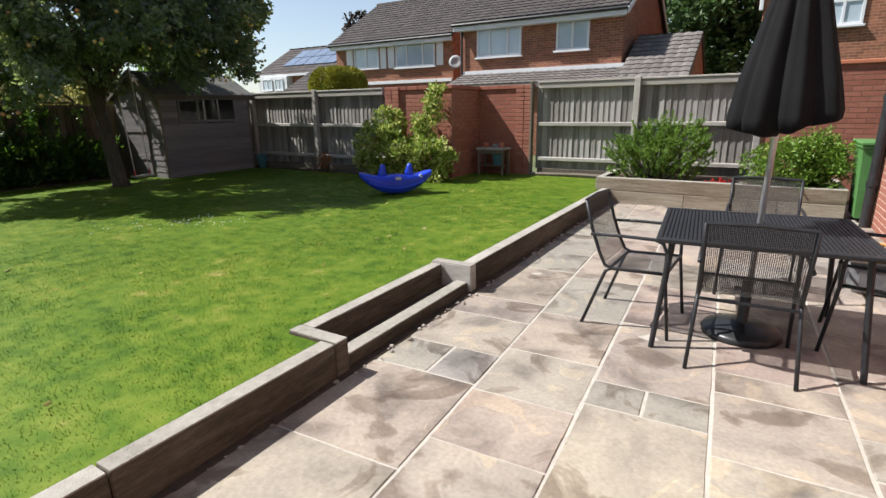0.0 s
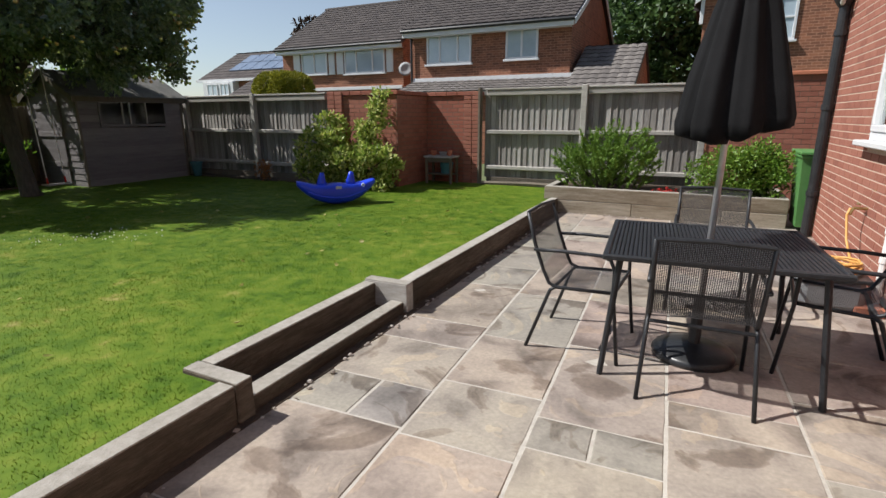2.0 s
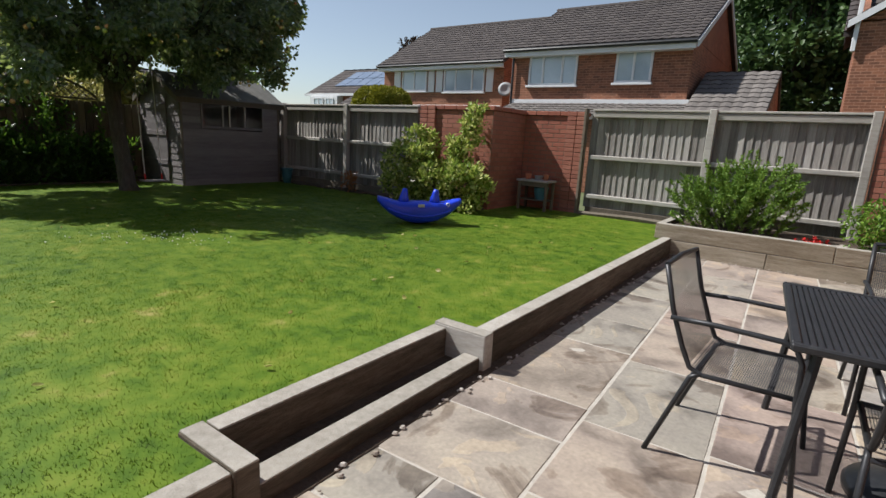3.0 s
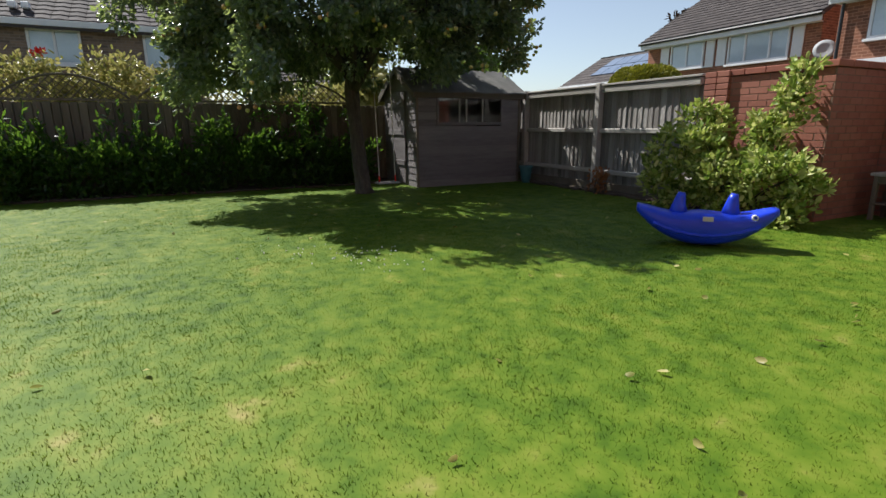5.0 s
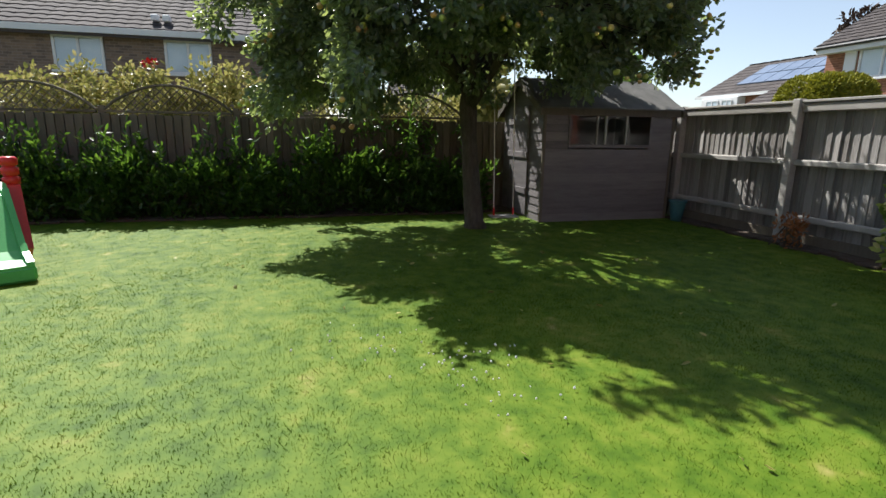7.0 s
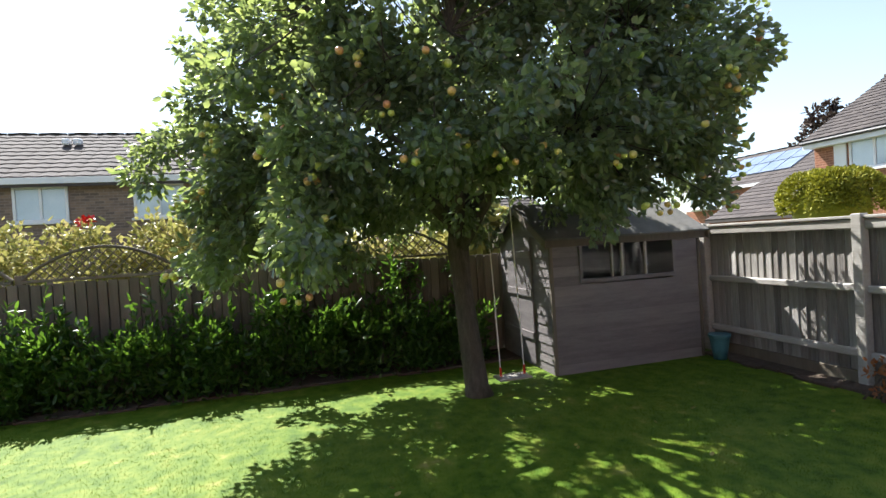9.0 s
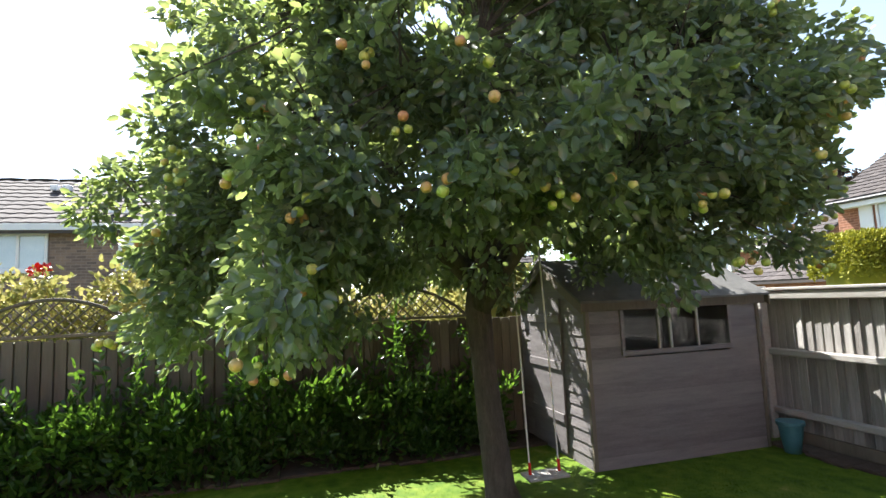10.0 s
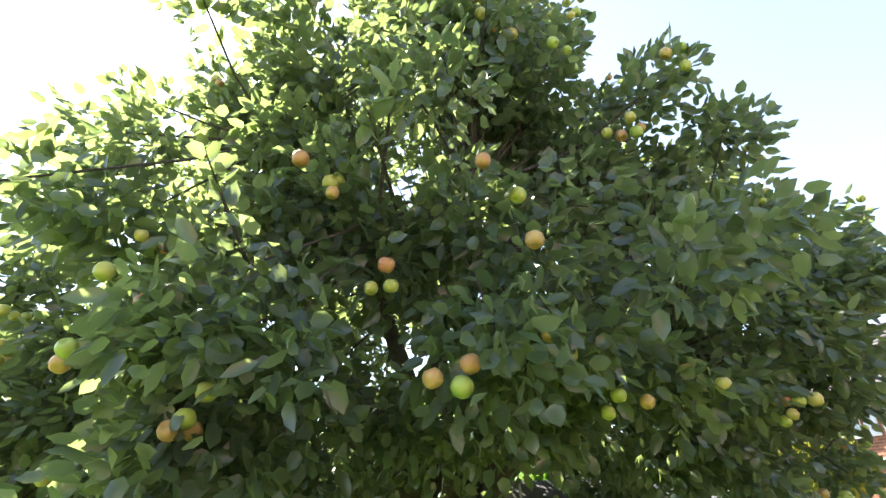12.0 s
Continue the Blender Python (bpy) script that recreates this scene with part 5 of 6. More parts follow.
while na < 300:
    c = cen[rng.integers(len(cen))]
    d = unit((c - CC)[None])[0]
    if np.linalg.norm((c - CC) / CR) < 0.72 or d[0] < 0.12 or c[2] > 4.9:
        continue
    for q in range(rng.integers(1, 5)):
        p = c + d * 0.25 + rng.normal(size=3) * 0.045 - np.array([0, 0, 0.05])
        if p[0] > -7.4:
            continue
        ob = new("apple", apple_mesh)
        ob.parent = tree
        ob.matrix_basis = Matrix.Translation(Vector(p) - Vector(tree["base"])) @ Euler((rng.normal() * 0.3, rng.normal() * 0.3, rng.uniform(0, 6))).to_matrix().to_4x4() @ Matrix.Scale(rng.uniform(0.66, 0.90), 4)
        na += 1

# swing
swg = thing("swing", (-9.62, 5.28, 0.3), "child's wooden swing on pale ropes from the tree", "swing")
part("seat", Geo().box(-9.75, 5.08, 0.33, -9.53, 5.46, 0.355, 0.006), M["rail"], swg)
for yy in (5.13, 5.41):
    part("rope", Geo().tube([(-9.64, yy, 0.345), (-9.7, yy + 0.0, 1.2), (-9.75, yy - 0.02, 2.45)], 0.008, 6), M["rope"], swg)
    part("rope_knot", Geo().tube([(-9.64, yy, 0.36), (-9.645, yy, 0.46)], 0.014, 6), M["red"], swg)

# fallen leaves and small pale weeds on the lawn
pp = np.stack([rng.uniform(-8.5, -2.2, 70), rng.uniform(0.5, 7.5, 70), np.full(70, LAWN + 0.022)], 1)
ww = rng.normal(size=(70, 3)) * np.array([1, 1, 0.15])
fl0 = thing("fallen_leaves", (-5, 4, LAWN), "scattered yellowed fallen leaves on the lawn", "leaves", kind="stuff")
leaves("leaf_litter", pp, ww, 0.05, 0.03, M["rose"], fl0)["kind"] = "stuff"

# ---------- hedge and shrubs ----------
hd = thing("laurel_hedge", (-11.2, 1, LAWN), "dark green laurel hedge in front of the fence", "hedge")
hc = []
while len(hc) < 620:
    y = rng.uniform(-5.5, 5.5)
    top = 0.78 + 0.22 * noise.noise(Vector((y * 1.1, 0, 0))) + 0.55 * noise.noise(Vector((y * 2.0, 4, 0)))
    z = LAWN + rng.uniform(0.02, max(0.3, top))
    x = -11.5 + rng.uniform(0, 1) ** 0.6 * (0.55 + 0.2 * noise.noise(Vector((y * 2, z * 2, 1))))
    hc.append((x, y, z))
pos, way = clumps(np.array(hc), 0.19, 34)
leaves("foliage", pos, way + np.array([0.4, 0, 0.8]), 0.105, 0.046, M["laurel"], hd)["kind"] = "stuff"
# upright shoots that fan out of the hedge
sc, sw3 = [], []
for i in range(190):
    y = rng.uniform(-5.2, 5.2)
    top = 1.1 + 0.38 * math.sin(y * 4.6 + 0.9) * (0.6 + 0.4 * math.sin(y * 1.7)) + rng.normal() * 0.12
    root = Vector((-11.25 + rng.normal() * 0.07, y, LAWN + 0.35))
    tip = Vector((root.x + rng.uniform(-0.12, 0.3), y + rng.normal() * 0.16, LAWN + max(0.6, top)))
    d = (tip - root).normalized()
    for q in range(26):
        t = 0.15 + 0.85 * q / 26
        sc.append(tuple(root.lerp(tip, t)))
        w3 = Vector(rng.normal(size=3)) * 0.75
        sw3.append(tuple(w3 + d * (0.5 + 0.7 * t)))
leaves("sprouting_foliage", np.array(sc), np.array(sw3), 0.11, 0.046, M["laurel"], hd)["kind"] = "stuff"
# ivy climbing the fence behind the tree
iv = thing("ivy", (-11.55, 4.2, LAWN), "thin ivy stems with green leaves climbing the fence", "climber")
ic = []
for i in range(40):
    y = rng.uniform(3.0, 5.3)
    ic.append((-11.52 + rng.uniform(0, 0.1), y, rng.uniform(0.5, 1.62)))
pos, way = clumps(np.array(ic), 0.13, 16)
leaves("foliage", pos, way + np.array([0.5, 0, 0]), 0.075, 0.055, M["laurel"], iv)["kind"] = "stuff"
for i in range(6):
    y = 3.2 + i * 0.4
    part("stem", Geo().tube([(-11.53, y, LAWN - 0.02), (-11.55, y + 0.06, 0.9), (-11.56, y - 0.03, 1.6)], [0.008, 0.006, 0.003], 5), M["bark"], iv)
g = Geo()
for i in range(60):
    y = rng.uniform(-5, 5.2)
    g.tube([(-11.3, y, LAWN - 0.02), (-11.25 + rng.normal() * 0.1, y + rng.normal() * 0.15, LAWN + 0.9)], [0.012, 0.004], 5)
part("stems", g, M["bark"], hd)["kind"] = "stuff"


def shrub(name, label, blobs, per, spread, length, width, material, stems=14, up=0.4, group=""):
    c0 = np.mean([b[1] for b in blobs], 0)
    base = (c0[0], c0[1], min(b[1][2] - b[2][2] for b in blobs))
    s = thing(name, base, label, "shrub", group)
    cs = np.concatenate([blob(n, c, r) for n, c, r in blobs])
    pos, way = clumps(cs, spread, per)
    leaves("foliage", pos, way + np.array([0, 0, up]), length, width, material, s)["kind"] = "stuff"
    g = Geo()
    for i in range(stems):
        c = cs[rng.integers(len(cs))]
        r0 = Vector((base[0] + rng.normal() * 0.1, base[1] + rng.normal() * 0.06, base[2] - 0.02))
        g.tube([r0, r0.lerp(Vector(c), 0.5) + Vector((0, 0, 0.08)), Vector(c)], [0.012, 0.008, 0.003], 5)
    part("stems", g, M["bark"], s)["kind"] = "stuff"
    return s


shrub("shrub", "leafy pale green and cream shrub against the brick wall",
      [(50, (-5.95, 7.85, 0.75), (0.55, 0.38, 0.55)), (30, (-5.4, 7.8, 0.6), (0.45, 0.35, 0.45)), (26, (-4.85, 7.85, 0.55), (0.42, 0.3, 0.38)), (12, (-5.85, 8.0, 1.25), (0.25, 0.2, 0.3)),
       (16, (-5.15, 8.1, 1.1), (0.25, 0.18, 0.4)), (10, (-4.92, 8.15, 1.6), (0.12, 0.1, 0.35))], 44, 0.13, 0.085, 0.055, M["shrub"], 22)
shrub("shrub", "small rusty orange shrub by the fence post", [(10, (-7.72, 8.1, 0.42), (0.17, 0.14, 0.2))], 26, 0.09, 0.05, 0.03, M["rust"], 6)
# rosemary: dense upright needles
rs = thing("rosemary_bush", (-1.15, 8.75, 0.33), "dense bright green rosemary bush in the sleeper planter", "shrub")
cs = np.concatenate([blob(190, (-1.3, 8.75, 0.66), (0.56, 0.38, 0.42), 0.3), blob(150, (-0.85, 8.75, 0.72), (0.48, 0.36, 0.48), 0.3)])
P, Wy = [], []
for c in cs:
    d = unit((np.array([c[0] + 1.1, c[1] - 8.75, 0.55]) + rng.normal(size=3) * 0.2)[None])[0]
    for q in range(60):
        P.append(c + d * 0.24 * q / 60)
        Wy.append(d * 0.8 + rng.normal(size=3) * 0.6)
leaves("needles", np.array(P), np.array(Wy), 0.045, 0.017, M["rosemary"], rs)["kind"] = "stuff"
g = Geo()
for c in cs[::6]:
    g.tube([(-1.12 + rng.normal() * 0.1, 8.75, 0.3), tuple(c)], [0.008, 0.003], 4)
part("stems", g, M["bark"], rs)["kind"] = "stuff"
shrub("shrub", "bushy green shrub spilling over the planter sleepers", [(60, (0.62, 8.6, 0.66), (0.62, 0.36, 0.36)), (26, (1.0, 8.4, 0.58), (0.35, 0.25, 0.3)), (20, (0.95, 8.5, 0.85), (0.3, 0.25, 0.22))], 60, 0.13, 0.055, 0.03, M["berry"], 18)
fl = thing("red_flowers", (-0.22, 8.5, 0.33), "small clump of red flowers in the planter", "flowers")
pos, way = clumps(np.array([(-0.3, 8.42, 0.36), (-0.2, 8.45, 0.37), (-0.1, 8.5, 0.36)]), 0.07, 26)
leaves("petals", pos, way, 0.035, 0.03, M["red"], fl)["kind"] = "stuff"
ss = []
for i in range(14):
    r = random.uniform(0.02, 0.045)
    g = Geo().lathe([(r * 0.6, -r * 0.3), (r, r * 0.15), (r * 0.6, r * 0.7)], 8, (random.uniform(-0.05, 0.22), random.uniform(8.32, 8.6), 0.335), lambda a, q: 1 + 0.2 * math.sin(2 * a))
    tagged(part("stone", g, M["pebble"]), "pale stone lying in the planter", "stone", "stones in the planter")
# topiary behind the fence: clipped dome
tpy = thing("clipped_conifer", (-14.1, 15.8, -0.05), "clipped golden conifer dome behind the fence", "shrub")
d = unit(rng.normal(size=(9000, 3)))
d[:, 2] = np.abs(d[:, 2])
dd = np.sign(d) * np.abs(d) ** 0.6
pp = np.array([-14.1, 15.8, 2.0]) + dd * np.array([1.0, 0.95, 1.08]) * rng.uniform(0.9, 1.0, 9000)[:, None]
leaves("foliage", pp, d + rng.normal(size=d.shape) * 0.8, 0.1, 0.055, M["conifer"], tpy)["kind"] = "stuff"
g = Geo().lathe([(0.7, 0.0), (0.8, 1.4), (0.8, 2.4), (0.6, 2.8), (0.3, 2.92)], 24, (-14.1, 15.8, -0.05))
part("inner_mass", g, M["conifer"], tpy)
# shrub beyond the picket fence
shrub("flowering_shrub", "yellow-green climbing shrub beyond the picket fence", [(70, (-12.3, -0.2, 1.9), (0.4, 1.6, 0.42)), (46, (-12.3, 1.5, 1.95), (0.4, 1.0, 0.42)), (40, (-12.3, -2.6, 1.9), (0.4, 1.4, 0.4)), (50, (-12.4, 4.2, 1.75), (0.4, 1.6, 0.35))],
      44, 0.22, 0.09, 0.06, M["rose"], 10)
for yy, zz in ((0.35, 2.42), (0.43, 2.45)):
    pos, way = clumps(np.array([(-12.1, yy, zz)]), 0.05, 22)
    f1 = thing("red_rose", (-12.1, yy, zz), "red rose bloom on the shrub beyond the fence", "flower", "red roses")
    leaves("petals", pos, way, 0.06, 0.05, M["red"], f1)["kind"] = "stuff"


def far_tree(x, y, h, r, material, label, n=150):
    t = thing("far_tree", (x, y, -0.05), label, "tree", "far trees")
    part("trunk", Geo().tube([(x, y, -0.05), (x + 0.1, y, h * 0.4), (x, y, h * 0.75)], [r * 0.12, r * 0.08, r * 0.03], 8), M["bark"], t)
    cs = blob(n, (x, y, h * 0.62), (r, r, h * 0.4), 0.3, lump=0.3, freq=2.2)
    pos, way = clumps(cs, r * 0.22, 60)
    leaves("crown", pos, way, 0.3, 0.2, material, t)["kind"] = "stuff"
    g = Geo()
    for i in range(12):
        c = cs[rng.integers(len(cs))]
        g.tube([(x, y, h * 0.35), tuple(c)], [r * 0.04, r * 0.01], 5)
    part("limbs", g, M["bark"], t)["kind"] = "stuff"


far_tree(-1.6, 27, 10.5, 3.4, M["fartree"], "tall dark green tree behind the neighbouring houses", 260)
far_tree(3.5, 33, 11.0, 3.5, M["fartree"], "tall dark green tree behind the neighbouring houses", 160)
far_tree(-29.0, 36, 8.6, 1.9, M["purple"], "dark conifer rising behind the far roofs", 80)
far_tree(-14.5, 9.6, 3.3, 1.0, M["berry"], "small leafy tree in the next garden", 60)
far_tree(-14.6, 6.6, 2.9, 1.0, M["rose"], "small leafy tree in the next garden", 60)

# ---------- toys, pots ----------
rk = thing("rocker_toy", (-4.52, 6.33, LAWN), "blue plastic whale-shaped rocker toy on the lawn", "toy")
ra = math.atan2(0.72, 0.72)
rm = Matrix.Translation((-4.55, 6.36, LAWN)) @ Matrix.Rotation(ra, 4, 'Z')
vs, fs = [], []
NS, NR = 25, 20
for i in range(NS):
    s = -1 + 2 * i / (NS - 1)
    zb = 0.015 + 0.25 * abs(s) ** 2.1
    zt = 0.30 + 0.075 * s * s + 0.015 * math.cos(6 * s)
    e = max(0.05, 1 - abs(s) ** 7)
    hh, w = (zt - zb) / 2 * (0.55 + 0.45 * e), 0.165 * (0.72 + 0.28 * e) * (1 - 0.25 * s * s)
    for j in range(NR):
        a = 2 * math.pi * j / NR
        ca, sa = math.cos(a), math.sin(a)
        vs.append(rm @ Vector((s * 0.56, w * math.copysign(abs(ca) ** 0.6, ca), (zb + zt) / 2 + hh * math.copysign(abs(sa) ** 0.6, sa))))
for i in range(NS - 1):
    for j in range(NR):
        q = (j + 1) % NR
        fs.append((i * NR + j, i * NR + q, (i + 1) * NR + q, (i + 1) * NR + j))
fs += [tuple(range(NR)), tuple((NS - 1) * NR + j for j in range(NR))]
part("body", Geo().add(vs, fs), M["blue"], rk, "", True)
for s in (-0.21, 0.21):
    g = Geo()
    g.tube([rm @ Vector((s, 0, 0.27)), rm @ Vector((s, 0, 0.35)), rm @ Vector((s + 0.01, 0, 0.43)), rm @ Vector((s + 0.015, 0, 0.47))], [0.085, 0.062, 0.042, 0.03], 12)
    part("fin", g, M["blue"], rk, "", True)
part("badge", Geo().box(-0.03, -0.177, 0.245, 0.055, -0.17, 0.285, 0.003, rm), M["cream"], rk, "small pale oval badge")
part("eye", Geo().tube([rm @ Vector((0.37, -0.13, 0.29)), rm @ Vector((0.37, -0.165, 0.29))], 0.024, 12), M["upvc"], rk, "white ringed eye")
part("pupil", Geo().tube([rm @ Vector((0.37, -0.15, 0.29)), rm @ Vector((0.37, -0.168, 0.29))], 0.013, 10), M["blue"], rk)
vs2 = []
for i in range(18):
    s = -0.75 + 1.5 * i / 17
    vs2.append(rm @ Vector((s * 0.56, -0.158 * (1 - 0.25 * s * s), 0.11 + 0.17 * s * s + 0.008 * (i % 2))))
part("skirt_rib", Geo().tube(vs2, 0.018, 8), M["blue"], rk, "", True)

sl = thing("toddler_slide", (-7.85, 0.46, LAWN), "green plastic toddler slide with red ladder towers", "slide")


def chute(a, b, y0, y1, t):
    (xa, za), (xb, zb) = a, b
    return Geo().add([(xa, y0, za), (xb, y0, zb), (xb, y1, zb), (xa, y1, za), (xa, y0, za - t), (xb, y0, zb - t), (xb, y1, zb - t), (xa, y1, za - t)],
                     [(0, 1, 2, 3), (4, 5, 6, 7), (0, 1, 5, 4), (1, 2, 6, 5), (2, 3, 7, 6), (3, 0, 4, 7)])


prof = [(-8.72, 0.90), (-8.58, 0.85), (-8.12, 0.42), (-8.02, 0.36), (-7.86, 0.33)]
for a, b in zip(prof, prof[1:]):
    part("chute", chute(a, b, 0.08, 0.40, 0.03), M["green"], sl)
for y0 in (0.03, 0.40):
    for a, b in zip(prof, prof[1:]):
        part("chute_side", chute((a[0], a[1] + 0.06), (b[0], b[1] + 0.03), y0, y0 + 0.05, 0.11), M["green"], sl)
part("foot", Geo().box(-8.0, 0.02, LAWN, -7.85, 0.46, 0.325, 0.025), M["green"], sl)
for yy in (-0.07, 0.45):
    # a stack of rounded lugs above a splayed leg
    part("tower_leg", Geo().prism([(-9.2, LAWN), (-8.75, LAWN), (-8.5, 0.36), (-8.66, 0.93), (-8.80, 0.95), (-8.96, 0.62)], pose(0, yy, 0), 0.10), M["red"], sl, "red plastic")
    for k in range(3):
        part("tower_lug", Geo().lathe([(0.05, 0), (0.068, 0.018), (0.07, 0.07), (0.05, 0.09)], 16, (-8.74, yy + 0.05, 0.92 + k * 0.088)), M["red"], sl, "", True)
for z in (0.38, 0.58, 0.78):
    part("ladder_step", Geo().box(-9.14 + (z - 0.2) * 0.42, 0.03, z, -8.97 + (z - 0.2) * 0.42, 0.45, z + 0.05, 0.015), M["blue"], sl)
sl.location = (-7.87, 0.47, LAWN)
sl.rotation_euler = (0, 0, radians(33))

pt = thing("plant_pot", (-9.68, 8.1, LAWN), "teal plastic pot standing by the shed corner", "pot")
part("pot", Geo().lathe([(0.075, 0), (0.10, 0.15), (0.12, 0.3), (0.125, 0.31), (0.11, 0.31)], 20, (-9.68, 8.1, LAWN)), M["teal"], pt, "", True)
part("rim", Geo().lathe([(0.122, 0.28), (0.132, 0.285), (0.132, 0.32), (0.118, 0.32)], 20, (-9.68, 8.1, LAWN)), M["teal"], pt)

tbp = thing("potting_table", (-4.25, 9.25, LAWN), "small weathered potting table against the brick wall", "table")
part("tabletop", Geo().box(-4.56, 9.08, 0.68, -3.95, 9.44, 0.715, 0.006), M["board"], tbp)
for x in (-4.53, -4.02):
    for yy in (9.1, 9.38):
        part("leg", Geo().box(x, yy, LAWN, x + 0.045, yy + 0.045, 0.68, 0.005), M["picket"], tbp)
part("shelf", Geo().box(-4.52, 9.1, 0.36, -3.99, 9.42, 0.38, 0.004), M["picket"], tbp)
part("apron", Geo().box(-4.485, 9.105, 0.60, -4.025, 9.125, 0.68, 0.004), M["picket"], tbp)
for i, (x, r, h2) in enumerate(((-4.42, 0.06, 0.09), (-4.22, 0.08, 0.07), (-4.08, 0.05, 0.1))):
    g = Geo().lathe([(r * 0.7, 0), (r, h2), (r * 0.85, h2)], 14, (x, 9.26, 0.716))
    tagged(part("flower_pot", g, M["terra"] if i != 1 else M["lead"]), "small pot standing on the potting table", "pot", "pots on the potting table")
g = Geo().lathe([(0.1, 0), (0.13, 0.2), (0.12, 0.21)], 14, (-4.15, 9.26, 0.381))
tagged(part("bucket", g, M["teal"]), "teal bucket on the potting table's shelf", "bucket")


# ---------- neighbouring houses ----------
def slope(a, b, c, d, name, parent, tw=0.26, th=0.27, tile="tile"):
    """Courses of roof tiles on the slope a-b (eave) to d-c (ridge)."""
    a, b, c, d = (Vector(p) for p in (a, b, c, d))
    part("roof_deck", Geo().add([a, b, c, d] + [p - Vector((0, 0, 0.12)) for p in (a, b, c, d)], [(0, 1, 2, 3), (4, 5, 6, 7), (0, 1, 5, 4), (1, 2, 6, 5), (2, 3, 7, 6), (3, 0, 4, 7)]), M[tile], parent)
    nrm = (b - a).cross(d - a).normalized()
    if nrm.z < 0:
        nrm = -nrm
    nv = max(2, int((d - a).length / th))
    g = Geo()
    for j in range(nv):
        p0, p1 = a.lerp(d, j / nv), a.lerp(d, (j + 1.15) / nv)
        q0, q1 = b.lerp(c, j / nv), b.lerp(c, (j + 1.15) / nv)
        nu = max(2, int((q0 - p0).length / tw))
        for i in range(nu):
            s, t = i / nu, (i + 0.97) / nu
            m1 = (s + t) / 2
            lo = [p0.lerp(q0, s) + nrm * 0.035, p0.lerp(q0, m1) + nrm * 0.055, p0.lerp(q0, t) + nrm * 0.035]
            hi = [p1.lerp(q1, s) + nrm * 0.005, p1.lerp(q1, m1) + nrm * 0.03, p1.lerp(q1, t) + nrm * 0.005]
            dn = [p0.lerp(q0, s), p0.lerp(q0, t)]
            g.add(lo + hi + dn, [(0, 1, 4, 3), (1, 2, 5, 4), (6, 7, 2, 1, 0)])
    ob = part("roof_tiles", g, M[tile], parent, "brown concrete roof tiles")
    ob["kind"] = "stuff"


def house_window(parent, x0, x1, z0, z1, y, split=(0.5,), out=-1, axis="x", net=0.0):
    """A white framed window on a wall that faces -y, or +x when axis is y."""
    def bx(a0, a1, b0, b1, d0, d1, c=0.005):
        if axis == "x":
            return Geo().box(a0, min(y + out * d0, y + out * d1), b0, a1, max(y + out * d0, y + out * d1), b1, c)
        return Geo().box(min(y + out * d0, y + out * d1), a0, b0, max(y + out * d0, y + out * d1), a1, b1, c)

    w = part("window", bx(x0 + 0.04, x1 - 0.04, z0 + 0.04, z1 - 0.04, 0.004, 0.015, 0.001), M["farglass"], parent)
    bars = [(x0, x1, z0, z0 + 0.07), (x0, x1, z1 - 0.07, z1), (x0, x0 + 0.07, z0 + 0.07, z1 - 0.07), (x1 - 0.07, x1, z0 + 0.07, z1 - 0.07)]
    bars += [(x0 + (x1 - x0) * s - 0.035, x0 + (x1 - x0) * s + 0.035, z0 + 0.07, z1 - 0.07) for s in split]
    for b in bars:
        p = part("frame_bar", bx(*b, 0.0, 0.05), M["upvc"], w)
    part("sill", bx(x0 - 0.05, x1 + 0.05, z0 - 0.06, z0, 0.0, 0.12), M["upvc"], w)
    return w


def gable_end(x, y0, ym, y1, ze, zr, parent, t=0.15):
    part("gable", Geo().add([(x, y0, ze), (x, y1, ze), (x, ym, zr), (x + t, y0, ze), (x + t, y1, ze), (x + t, ym, zr)], [(0, 1, 2), (3, 4, 5), (0, 1, 4, 3), (1, 2, 5, 4), (2, 0, 3, 5)]), M["nbrick"], parent)


def neighbour(x0, x1, y0, y1, ze, zr, label):
    h = thing("neighbour_house", ((x0 + x1) / 2, (y0 + y1) / 2, -0.05), label, "house")
    part("wall", Geo().box(x0, y0, -0.05, x1, y1, ze, 0.01), M["nbrick"], h)
    ym = (y0 + y1) / 2
    k = (zr - ze) / (ym - y0)
    gable_end(x0, y0, ym, y1, ze, zr, h)
    gable_end(x1 - 0.15, y0, ym, y1, ze, zr, h)
    o = 0.3
    slope((x0 - 0.15, y0 - o, ze - k * o + 0.1), (x1 + 0.15, y0 - o, ze - k * o + 0.1), (x1 + 0.15, ym, zr + 0.1), (x0 - 0.15, ym, zr + 0.1), "roof", h)
    slope((x1 + 0.15, y1 + o, ze - k * o + 0.1), (x0 - 0.15, y1 + o, ze - k * o + 0.1), (x0 - 0.15, ym, zr + 0.1), (x1 + 0.15, ym, zr + 0.1), "roof", h)
    part("ridge", Geo().tube([(x0 - 0.15, ym, zr + 0.1), (x1 + 0.15, ym, zr + 0.1)], 0.1, 8), M["tile"], h)
    zf = ze - k * o
    part("fascia", Geo().box(x0 - 0.12, y0 - o - 0.02, zf - 0.16, x1 + 0.12, y0 - o + 0.02, zf + 0.02, 0.004), M["upvc"], h)
    part("soffit", Geo().box(x0, y0 - o + 0.02, zf - 0.16, x1, y0, zf - 0.13, 0.002), M["upvc"], h)
    part("gutter", Geo().tube([(x0 - 0.15, y0 - o - 0.07, zf + 0.03), (x1 + 0.15, y0 - o - 0.07, zf + 0.03)], 0.055, 8), M["rubber"], h)
    return h


